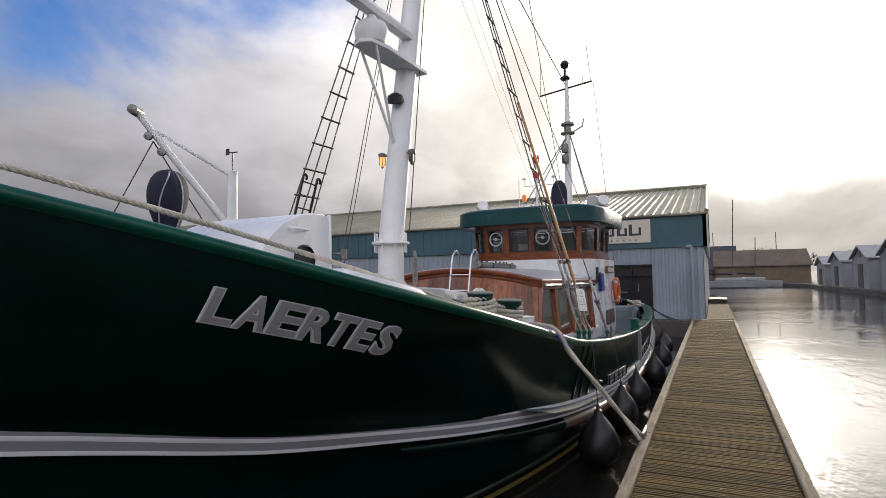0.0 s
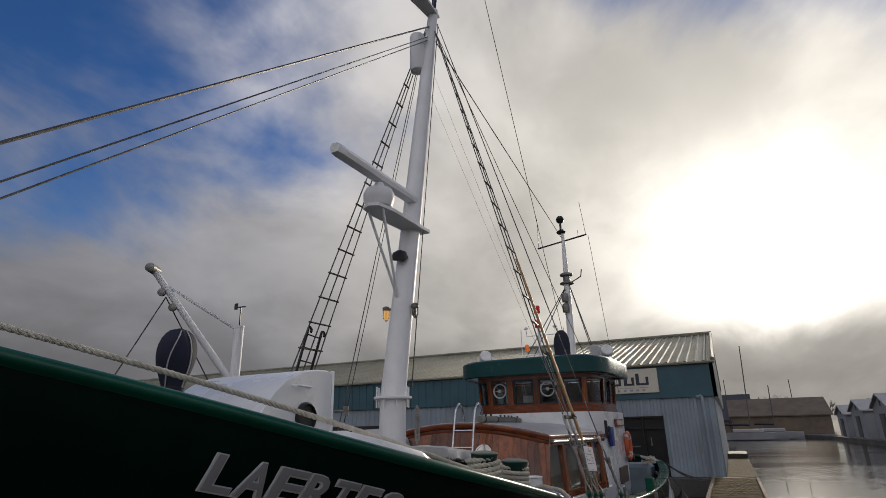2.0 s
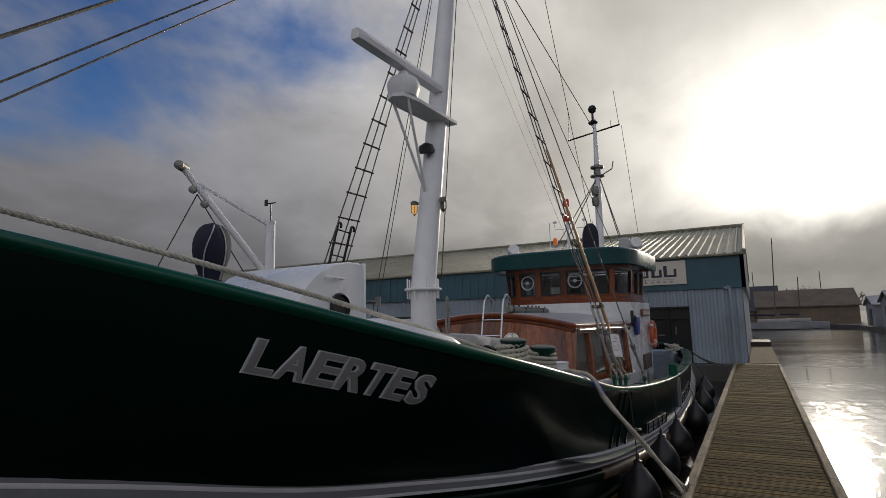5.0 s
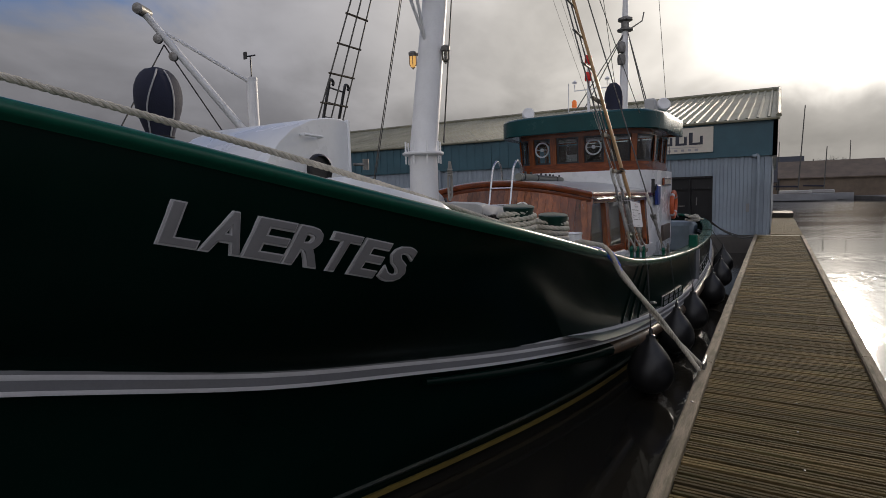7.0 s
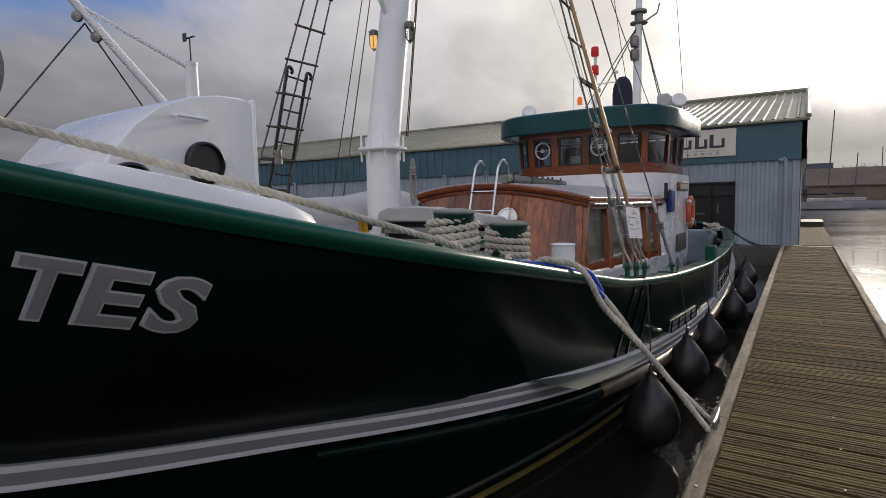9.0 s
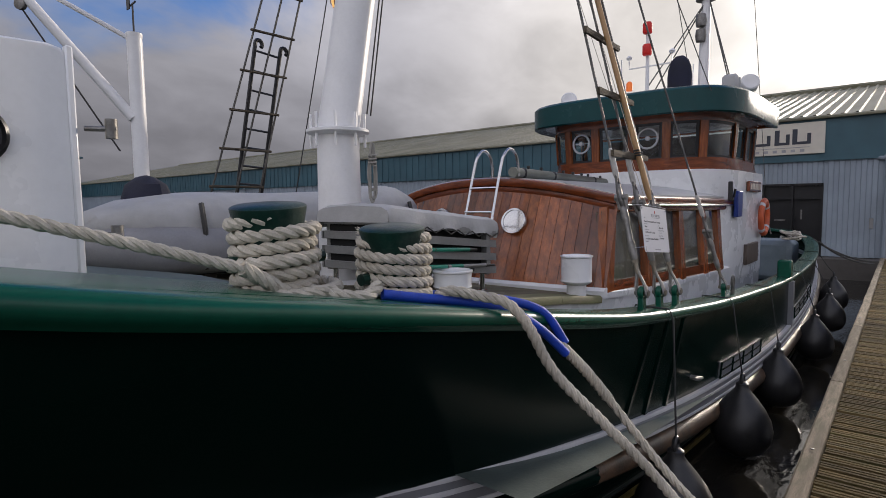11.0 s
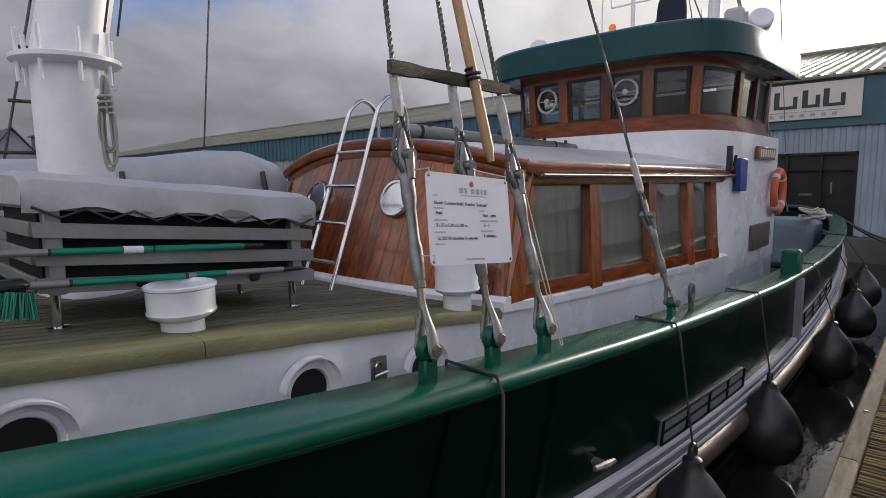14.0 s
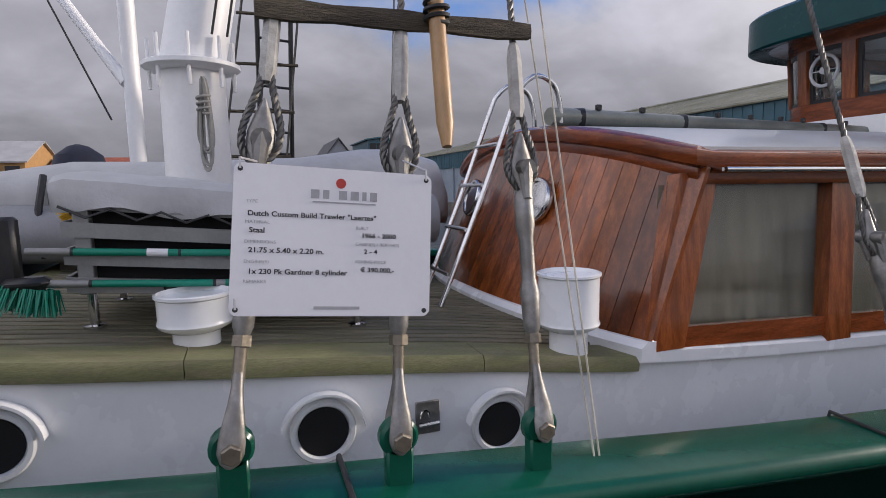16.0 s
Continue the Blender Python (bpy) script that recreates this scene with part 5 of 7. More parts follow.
box(bm, DP.x - 0.14, DP.y - 0.005, DP.z + 3.40, DP.x - 0.07, DP.y + 0.005, DP.z + 3.50)
bpart("wind_vane", bm, BLACKP, davit)
# bow chock
bm = B()
c = rail(0.55) + Vector((-0.12, 0, 0.16))
d = (rail(0.7) - rail(0.4)).normalized()
ring = [c + d * 0.15 * math.copysign(abs(math.cos(a)) ** 0.6, math.cos(a)) + Vector((0, 0, 0.12 * math.copysign(abs(math.sin(a)) ** 0.6, math.sin(a)))) for a in np.linspace(0, 2 * math.pi, 33)]
sweep(bm, ring, 0.032, 10)
bpart("bow_chock", bm, BRONZE, None, "worn bronze bow chock")
# bitts
BITTS = [(Vector((-1.86, 4.935, 0)), 1.23, 1.612), (Vector((-1.735, 5.375, 0)), 1.14, 1.525)]
# worn bitt green, its colour darkened for the shade on the heads
BITT_GREEN_SHADED = mat("worn_green_bitt_paint_in_shade", (0.003, 0.026, 0.018), 0.35, vary=0.3, scale=6, bump=0.15, second=(0.10, 0.11, 0.10), spots=0.25, spec=0.3)
for p, z0, z1 in BITTS:
    bm = B()
    t = pose(0, 0, 0, 5, 4, 0)
    lathe(bm, [(0.17, 0), (0.17, 0.02), (0.105, 0.06), (0.10, z1 - z0 - 0.12), (0.104, z1 - z0 - 0.09), (0.122, z1 - z0 - 0.008), (0.122, z1 - z0), (0.112, z1 - z0 + 0.006), (0.02, z1 - z0 + 0.01)], (p.x, p.y, z0), t, 28)
    sweep(bm, [(p.x, p.y - 0.17, z0 + 0.2), (p.x, p.y + 0.2, z0 + 0.2)], 0.022, 8)
    bpart("mooring_bitt", bm, BITT_GREEN_SHADED, None, "green steel mooring bitt")
bm = B()
rows = []
for y in np.arange(3.9, 5.86, 0.1):
    r0 = rail(y)
    rows.append([r0 + Vector((-0.84, 0, -0.02)), r0 + Vector((-0.82, 0, 0.03)), r0 + Vector((-0.15, 0, 0.035)), r0 + Vector((-0.15, 0, -0.02))])
loft(bm, rows)
bpart("bitt_plate", bm, GREEN)
# stanchion on the rail, and eye
bm = B()
p = rail(12.4)
box(bm, p.x - 0.14, p.y - 0.09, p.z - 0.02, p.x + 0.02, p.y + 0.09, p.z + 0.25, 0.02)
bpart("rail_post", bm, GREEN)
bm = B()
rings = [[Vector((hull_x(12.4, z) + o, 12.4 + w, z)) for o, w in ((0, -0.09), (0.05, -0.07), (0.05, 0.07), (0, 0.09))] for z in np.linspace(belt(12.4).z + 0.05, rail(12.4).z - 0.03, 5)]
loft(bm, rings)
bpart("guide_strip", bm, STRIPE, None, "pale grey guide strip")
bm = B()
p = rail(9.62) + Vector((-0.07, 0, 0.03))
sweep(bm, [p, p + Vector((0, 0, 0.07))], 0.018, 8)
sweep(bm, [p + Vector((0, 0.03 * math.cos(a), 0.12 + 0.05 * math.sin(a))) for a in np.linspace(0, 2 * math.pi, 17)], 0.013, 8)
bpart("rail_eye", bm, WIRE)
# cleat on the hull
bm = B()
y, z = 8.42, 0.22
x = hull_x(y, z)
sweep(bm, [(x, y, z), (x + 0.06, y, z)], 0.02, 8)
sweep(bm, [(x + 0.06, y - 0.10, z + 0.02), (x + 0.065, y, z), (x + 0.06, y + 0.10, z - 0.02)], [0.012, 0.02, 0.012], 8)
bpart("hull_cleat", bm, STEEL)
# freeing ports: pale recess with bars
for y0, y1 in ((9.15, 10.6), (12.75, 14.6)):
    bm = B()
    def F(y, z, o):
        return Vector((hull_x(y, z) + o, y, z))
    ya = [y0 + (y1 - y0) * k / 8 for k in range(9)]
    rows = [[F(y, belt(y).z + 0.09, 0.016), F(y, belt(y).z + 0.235, 0.016), F(y, belt(y).z + 0.235, -0.004), F(y, belt(y).z + 0.09, -0.004)] for y in ya]
    loft(bm, rows)
    port = bpart("freeing_port", bm, STRIPE, None, "barred pale freeing port")
    for dz in (0.09, 0.165, 0.235):
        bm = B()
        sweep(bm, [F(y, belt(y).z + dz, 0.022) for y in ya], 0.008, 6)
        bpart("port_bar", bm, HULL, port)
    for y in ya[::2]:
        bm = B()
        sweep(bm, [F(y, belt(y).z + 0.09, 0.022), F(y, belt(y).z + 0.235, 0.022)], 0.009, 6)
        bpart("port_bar", bm, HULL, port)
# mushroom vents on the trunk deck
for x, y, r, h in ((-2.86, 7.13, 0.15, 0.215), (-2.66, 8.80, 0.15, 0.39)):
    z = deck_z(y) - 0.005
    bm = B()
    s = h * 0.30
    lathe(bm, [(r * 0.62, 0.0), (r * 0.62, s), (r * 0.7, s), (r * 0.95, s + 0.02), (r, s + 0.035), (r * 0.96, s + 0.05), (r * 0.97, h - 0.012), (r * 1.03, h - 0.005), (r * 1.03, h + 0.006), (r * 0.96, h + 0.01), (r * 0.9, h - 0.01), (r * 0.02, h - 0.02)], (x, y, z), None, 30)
    bpart("deck_vent", bm, WHITE, None, "white round deck ventilator")

# ---- teak deck planks on the trunk ----
bm = B()
rows = [[(side_x(y) - 0.01, y, deck_z(y) - 0.012), (2 * XC - side_x(y) + 0.01, y, deck_z(y) - 0.012)] for y in np.arange(6.06, 9.5, 0.3)]
loft(bm, rows, closed=False)
teak_deck = bpart("caulking_bed", bm, CAULK)
PW = 0.072
x = -2.80
while x > -5.5:
    bm = B()
    ys = [6.18] + list(np.arange(6.4, 9.4, 0.4)) + [9.4]
    rings = []
    for y in ys:
        z = deck_z(y) + 0.02 * (1 - ((x - XC) / 1.6) ** 2)
        rings.append([Vector((x, y, z - 0.02)), Vector((x, y, z - 0.002)), Vector((x - 0.003, y, z)), Vector((x - PW + 0.018, y, z)), Vector((x - PW + 0.015, y, z - 0.002)), Vector((x - PW + 0.015, y, z - 0.02))])
    loft(bm, rings)
    bpart("deck_plank", bm, DECK, teak_deck, smooth=0)
    x -= PW
for flip in (False, True):
    for a, b in ((6.02, 7.1), (7.104, 8.3), (8.304, 9.125)):
        bm = B()
        rings = []
        for y in np.linspace(a, b, 6):
            z = deck_z(y)
            ring = [Vector((side_x(y) + dx, y, z + dz)) for dx, dz in ((0.03, -0.07), (0.035, -0.02), (0.02, 0.004), (-0.18, 0.008), (-0.18, -0.03))]
            rings.append([mirror(p) if flip else p for p in ring])
        loft(bm, rings)
        bpart("margin_plank", bm, DECK_EDGE, teak_deck, "algae-stained margin plank")
bm = B()
rings = []
for s in np.linspace(-1.36, 1.36, 9):
    y = 6.06
    rings.append([Vector((XC + s, y + dy, deck_z(y) + dz)) for dy, dz in ((-0.05, -0.07), (-0.05, 0.0), (-0.03, 0.008), (0.12, 0.008), (0.12, -0.03))])
loft(bm, rings)
bpart("margin_plank", bm, DECK_EDGE, teak_deck)

# ---- slatted deck box with tarpaulin ----
box_thing = thing("deck_box", "grey slatted deck box under a pale tarpaulin, on short legs", "storage box", at=(-3.4, 7.28, 0.9))
OFF = Matrix.Translation((3.4, -7.28, -0.9))


def kpart(name, bm, material, parent=None, label="", smooth=40):
    bm.transform(OFF)
    return part(name, bm, material, parent or box_thing, label, smooth)


X0, X1, Y0, Y1 = -3.76, -3.06, 6.64, 7.95


def kz(y):
    return 1.06 - 0.10 * (y - 6.64)


for x in (X0, X1):
    for y in (Y0 + 0.07, Y1 - 0.1):
        bm = B()
        lathe(bm, [(0.045, 0), (0.045, 0.012), (0.02, 0.015), (0.02, 0.16), (0.026, 0.165), (0.026, 0.19)], (x - 0.04 if x == X1 else x + 0.04, y, deck_z(y) + 0.012), None, 14)
        kpart("leg", bm, CHROME, label="stainless leg")
        bm = B()
        box(bm, x - 0.03, y - 0.03, kz(y) + 0.05, x + 0.03, y + 0.03, kz(y) + 0.50, 0.004)
        kpart("corner_post", bm, ALU)
for i in range(4):
    z = 0.06 + i * 0.115
    for x in (X0, X1):
        bm = B()
        o = 0.032 if x == X1 else -0.032
        loft(bm, [[Vector((x + o + a, y, kz(y) + z + b)) for a, b in ((-0.01, 0), (0.01, 0), (0.01, 0.062), (-0.01, 0.062))] for y in (Y0, (Y0 + Y1) / 2, Y1)])
        kpart("slat", bm, ALU)
    for y in (Y0 - 0.01, Y1 - 0.01):
        bm = B()
        box(bm, X0, y, kz(y) + z, X1, y + 0.02, kz(y) + z + 0.062, 0.003)
        kpart("slat", bm, ALU)
# solid near-black block: the shade seen between the slats, put in as colour
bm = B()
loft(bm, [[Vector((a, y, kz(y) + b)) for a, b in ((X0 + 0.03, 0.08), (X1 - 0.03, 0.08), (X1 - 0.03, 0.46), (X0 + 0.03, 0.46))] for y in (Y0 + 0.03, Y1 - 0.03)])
kpart("dark_inside", bm, SHADE_BLACK)
bm = B()
n, mrows = 26, []
for i in range(n + 1):
    f = i / n
    y = Y0 - 0.03 + (Y1 - Y0 + 0.06) * f
    ring = []
    for a, h in ((0, 0.40), (0.0, 0.47), (0.02, 0.525), (0.10, 0.55), (0.3, 0.565), (0.5, 0.57), (0.7, 0.565), (0.9, 0.55), (0.98, 0.525), (1.0, 0.47), (1.0, 0.40)):
        x = X0 - 0.05 + (X1 - X0 + 0.10) * a
        edge = 1 if h < 0.5 else 0
        wob = 0.012 * noise.noise(Vector((x * 5, y * 5, h * 6))) + (0.02 * math.sin(y * 14) if h == 0.40 else 0)
        end = -0.02 if i in (0, n) and h > 0.5 else 0
        ring.append(Vector((x + edge * wob, y, kz(y) + h + wob + end)))
    mrows.append(ring)
loft(bm, mrows, closed=False)
for r in (mrows[0], mrows[-1]):
    lowered = [Vector((p.x, p.y + 0.0, min(p.z, kz(p.y) + 0.42))) for p in r]
    loft(bm, [r, lowered], closed=False)
tarp = kpart("tarpaulin", bm, TARP, label="wrinkled pale tarpaulin with lacing")
bm = B()
for x in (X1 + 0.055,):
    pts = []
    for i, y in enumerate(np.linspace(Y0, Y1, 15)):
        pts.append((x, y, kz(y) + (0.375 if i % 2 else 0.415)))
    sweep(bm, pts, 0.006, 5)
kpart("lacing", bm, BLACK, tarp)
for y in (7.0, 7.55):
    bm = B()
    box(bm, X1 + 0.035, y, kz(y) + 0.07, X1 + 0.065, y + 0.05, kz(y) + 0.11, 0.008)
    kpart("clip", bm, BLACK)

# ---- brooms held on the box ----
def broom(name, label, y0, y1, z0, z1, x, head, handle):
    t = thing(name, label, "broom", "cleaning brushes", at=(x, y0, z0))
    def q(nm, bm, m, parent=None, lb=""):
        bm.transform(Matrix.Translation((-x, -y0, -z0)))
        return part(nm, bm, m, parent or t, lb)
    bm = B()
    L = [Vector((x, y0 + (y1 - y0) * f, z0 + (z1 - z0) * f)) for f in (0, 0.14, 0.15, 0.5, 0.51, 0.9, 0.91, 1)]
    for i, m in ((0, ALU), (2, handle[0]), (4, handle[1])):
        bm = B()
        sweep(bm, L[i:i + 2], 0.016, 10)
        q("handle_section", bm, m)
    bm = B()
    sweep(bm, L[6:8], [0.014, 0.010], 10)
    q("handle_tip", bm, BLACK)
    for i in (1, 3, 5):
        bm = B()
        sweep(bm, L[i:i + 2], 0.016, 10)
        q("collar", bm, BLACK)
    return t, q


def bristles(bm, centre, way, length, w, d, count, rnd, thick=0.004):
    way = Vector(way).normalized()
    a = way.orthogonal().normalized() if abs(way.x) > 0.9 else way.cross(Vector((1, 0, 0))).normalized()
    b = Vector((1, 0, 0))
    for i in range(count):
        u, v = rnd.uniform(-1, 1), rnd.uniform(-1, 1)
        p = Vector(centre) + a * u * w + b * v * d
        tipp = p + (way + a * u * 0.3 + b * v * 0.3 + Vector((rnd.gauss(0, 0.06), rnd.gauss(0, 0.06), rnd.gauss(0, 0.06)))) * length
        sweep(bm, [p, tipp], [thick, thick * 0.6], 4)


rnd = random.Random(4)
t, q = broom("deck_brush", "black deck brush with green telescopic handle, clipped to the box", 6.52, 7.62, 1.30, 1.225, -2.99, None, (BRUSHG, BRUSHG))
bm = B()
box(bm, -3.03, 6.40, 1.16, -2.96, 6.50, 1.44, 0.015)
q("brush_head", bm, BLACK)
bm = B()
bristles(bm, (-2.995, 6.40, 1.30), (0, -1, 0), 0.07, 0.14, 0.03, 160, rnd)
q("bristles", bm, SIGN, None, "pale stiff bristles")
bm = B()
sweep(bm, [(-2.99, 6.95, 1.271), (-2.99, 7.03, 1.265)], 0.0175, 10)
q("handle_sticker", bm, CARD)
t, q = broom("scrubbing_broom", "green-bristled scrubbing broom with metal handle, clipped to the box", 6.55, 7.85, 1.17, 1.075, -2.975, None, (BRUSHG, ALU))
bm = B()
box(bm, -3.02, 6.44, 1.15, -2.93, 6.60, 1.20, 0.02)
q("brush_head", bm, BLACKP)
bm = B()
bristles(bm, (-2.975, 6.52, 1.16), (0, -0.25, -1), 0.10, 0.10, 0.04, 170, rnd)
q("bristles", bm, BRUSHG, None, "green bristles")
bm = B()
sweep(bm, [(-2.975, 7.25, 1.119), (-2.975, 7.4, 1.108)], 0.0175, 10)
q("green_band", bm, BRUSHG)
t = thing("yellow_brush", "yellow-bristled hand brush lying against the box", "brush", at=(-3.86, 6.52, 1.44))
bm = B()
bristles(bm, (0, -0.05, 0), (-0.1, -1, -0.35), 0.06, 0.05, 0.03, 140, rnd, 0.004)
part("bristles", bm, YELLOW, t)
bm = B()
box(bm, -0.06, -0.05, -0.05, 0.06, 0.0, 0.05, 0.02)
part("brush_block", bm, BLACK, t)
bm = B()
sweep(bm, [(0, -0.02, 0), (0.1, 0.25, 0.02)], 0.015, 8)
part("handle", bm, ALU, t)

# ---- covered dinghy on the starboard side of the deck ----
ding = thing("dinghy", "grey inflatable dinghy under a pale cover on deck chocks", "dinghy", at=(-5.25, 7.3, 1.0))
bm = B()
rings = []
for y, w, h, z in ((5.38, 0.05, 0.05, 1.42), (5.45, 0.30, 0.16, 1.42), (5.7, 0.48, 0.24, 1.43), (6.2, 0.58, 0.30, 1.44), (7.0, 0.62, 0.30, 1.44), (7.8, 0.62, 0.32, 1.44), (8.3, 0.60, 0.40, 1.44), (8.65, 0.54, 0.42, 1.42), (8.95, 0.4, 0.34, 1.40), (9.1, 0.1, 0.1, 1.38)):
    ring = []
    for k in range(22):
        a = 2 * math.pi * k / 22
        c, s = math.cos(a), math.sin(a)
        top = h * (1 + 0.05 * noise.noise(Vector((y * 3, a, 0)))) if s > 0 else 0.22
        ring.append(Vector((-5.25 + w * math.copysign(abs(c) ** 0.7, c), y, z + top * math.copysign(abs(s) ** 0.75, s))) - Vector((-5.25, 7.3, 1.0)))
    rings.append(ring)
loft(bm, rings)
part("cover", bm, TARP, ding, "pale grey cover")
bm = B()
for s in (-1, 1):
    sweep(bm, smooth_path([Vector((0.0, -1.85, 0.30)), Vector((0.40 * s, -1.6, 0.27)), Vector((0.52 * s, -1.0, 0.25)), Vector((0.54 * s, 1.5, 0.25))], 8), 0.20, 14)
part("tube", bm, mat("grey_rubber_tube", (0.27, 0.27, 0.28), 0.5, vary=0.1, bump=0.1), ding)
for y in (-1.2, 0.2, 1.3):
    bm = B()
    sweep(bm, [Vector((0.63, y, 0.10)), Vector((0.64, y, 0.42)), Vector((0.55, y + 0.02, 0.64))], 0.022, 6)
    part("lashing", bm, BLACK, ding)
for y in (-1.1, 1.1):
    bm = B()
    box(bm, -0.5, y - 0.06, -0.12, 0.5, y + 0.06, 0.10, 0.01)
    part("chock", bm, DARKWOOD, ding)
t = thing("outboard_cover", "dark canvas-covered outboard on the dinghy", "outboard motor", at=(-5.7, 6.1, 1.62))
bm = B()
rings = [[Vector((w * math.cos(a) * 1.6 + 0.03 * math.sin(3 * a + z * 9), w * math.sin(a), z)) for a in np.linspace(0, 2 * math.pi, 17)[:-1]] for z, w in ((0.0, 0.16), (0.08, 0.2), (0.2, 0.17), (0.27, 0.08), (0.29, 0.01))]
loft(bm, rings)
part("canvas", bm, NAVY, t)

# ---- boarding ladder at the cabin front ----
lad = thing("boarding_ladder", "bent stainless ladder leaning on the cabin front", "ladder", at=(-3.8, 8.5, 0.8))
LO = Vector((-3.8, 8.5, 0.8))
for x in (-3.98, -3.62):
    bm = B()
    pts = [Vector((x + 0.05, 8.46, deck_z(8.46) + 0.02)), Vector((x - 0.02, 8.80, 1.5)), Vector((x - 0.06, 9.02, 2.02)), Vector((x - 0.06, 9.09, 2.15)), Vector((x - 0.06, 9.20, 2.22)), Vector((x - 0.06, 9.32, 2.17)), Vector((x - 0.06, 9.37, 2.05)), Vector((x - 0.06, 9.38, 1.92))]
    sweep(bm, [p - LO for p in smooth_path(pts, 5)], 0.017, 10)
    part("stile", bm, CHROME, lad)
for f in (0.12, 0.35, 0.58, 0.8):
    bm = B()
    p = Vector((-3.95, 8.46, 0.82)).lerp(Vector((-4.04, 9.02, 2.02)), f)
    sweep(bm, [p - LO, p + Vector((0.355, 0, 0)) - LO], 0.013, 8)
    part("rung", bm, CHROME, lad)

# ---- gangway pole bundle on the cabin roof ----
gang = thing("roof_spar", "grey aluminium spar lying on the cabin roof", "spar", at=(-3.0, 11.5, 1.85))
bm = B()
a, b = Vector((-3.71, 9.31, 1.925)) - Vector((-3.0, 11.5, 1.85)), Vector((-4.41, 13.64, 1.925)) - Vector((-3.0, 11.5, 1.85))
sweep(bm, [a + Vector((0, 0, 0.04)), b + Vector((0, 0, 0.04))], 0.06, 10)
part("spar_tube", bm, mat("dull_olive_alloy", (0.22, 0.23, 0.20), 0.45, 0.5, vary=0.2, bump=0.1), gang)
for f in (0.06, 0.3, 0.75, 0.97):
    bm = B()
    p = a.lerp(b, f) + Vector((0, 0, 0.04))
    sweep(bm, [p + Vector((-0.01, -0.03, 0)), p + Vector((0.01, 0.03, 0))], 0.066, 12)
    part("strap", bm, BLACK, gang)
for f in (0.1, 0.2, 0.4, 0.5, 0.6, 0.68, 0.85):
    bm = B()
    p = a.lerp(b, f) + Vector((0.02, -0.01, 0.105))
    box(bm, p.x - 0.015, p.y - 0.02, p.z - 0.01, p.x + 0.015, p.y + 0.02, p.z + 0.03, 0.004)
    part("fitting", bm, BLACKP, gang)

# ---- hooked ladder on the starboard rigging ----
hook = thing("hook_ladder", "dark steel hook ladder hung in the starboard ratlines", "ladder", at=(-6.3, 7.7, 1.5))
HO = Vector((-6.3, 7.7, 1.5))
pa, pb = Vector((-6.66, 7.54, 1.60)), Vector((-6.12, 7.57, 3.50))
qa, qb = Vector((-6.62, 7.85, 1.58)), Vector((-6.08, 7.88, 3.46))
for u, v in ((pa, pb), (qa, qb)):
    bm = B()
    c = v + Vector((0.0, 0.02, 0.02))
    pts = [u, v] + [v + Vector((0.0, 0.045 - 0.045 * math.cos(t), 0.045 * math.sin(t))) for t in np.linspace(0.4, 4.0, 8)]
    sweep(bm, [p - HO for p in pts], 0.024, 8)
    part("stile", bm, BLACKP, hook)
for f in np.linspace(0.04, 0.96, 9):
    bm = B()
    sweep(bm, [pa.lerp(pb, f) - HO, qa.lerp(qb, f) - HO], 0.014, 6)
    part("rung", bm, BLACKP, hook)

# ---- wooden pole lashed to the shrouds ----
bm = B()
a, b = on_shroud(1, 1.62) + Vector((0.05, 0.10, 0)), on_shroud(1, 4.3) + Vector((0.06, -0.10, 0))
sweep(bm, [a, a.lerp(b, 0.02), b], [0.012, 0.021, 0.019], 10)
tagged(part("boat_hook_pole", bm, POLE), "pale varnished wooden pole lashed to the port shrouds", "pole")
bm = B()
p = on_shroud(1, 1.93)
c = a.lerp(b, (1.95 - a.z) / (b.z - a.z))
sweep(bm, [c + Vector((0.028 * math.cos(t), 0.028 * math.sin(t), -0.03 + t * 0.003)) for t in np.linspace(0, 18, 60)], 0.006, 5)
tagged(part("pole_lashing", bm, CORD), "dark cord lashing round the wooden pole", "lashing")

# ---- sale card tied to the shrouds ----
card = thing("sale_card", "white plastic sale notice with black print, tied to the port shrouds", "notice", at=(-1.52, 7.54, 1.42))
ct, cb = (on_shroud(0, 1.60) + on_shroud(1, 1.57)) / 2, (on_shroud(0, 1.25) + on_shroud(1, 1.24)) / 2
CX = Vector((0.07, 1, -0.085)).normalized()
CN = CX.cross(Vector((-0.16, 0, 1))).normalized()
CY = CN.cross(CX).normalized()
CC = Vector((-1.475, 7.515, 1.425))
CW, CH = 0.385, 0.29


def C(u, v, d=0.0):
    return CC + CX * (u * CW) + CY * (v * CH) + CN * d - Vector((-1.52, 7.54, 1.42))


bm = B()
out = []
for u, v, a0 in ((0.5, 0.5, 0), (-0.5, 0.5, 90), (-0.5, -0.5, 180), (0.5, -0.5, 270)):
    for k in range(5):
        a = radians(a0 + 22.5 * k)
        r = 0.015
        out.append((u * CW - math.copysign(r, u) + r * math.cos(a), v * CH - math.copysign(r, v) + r * math.sin(a)))
loft(bm, [[C(x / CW, y / CH, d) for x, y in out] for d in (-0.002, 0.002)])
board = part("board", bm, CARD, card, smooth=0)
for u, v in ((-0.47, 0.46), (0.47, 0.46), (-0.47, -0.46), (0.47, -0.46)):
    bm = B()
    lathe(bm, [(0.005, 0), (0.005, 0.001)], C(u, v, 0.0021), along((0, 0, 0), CN), 12)
    part("corner_hole", bm, INK, board)


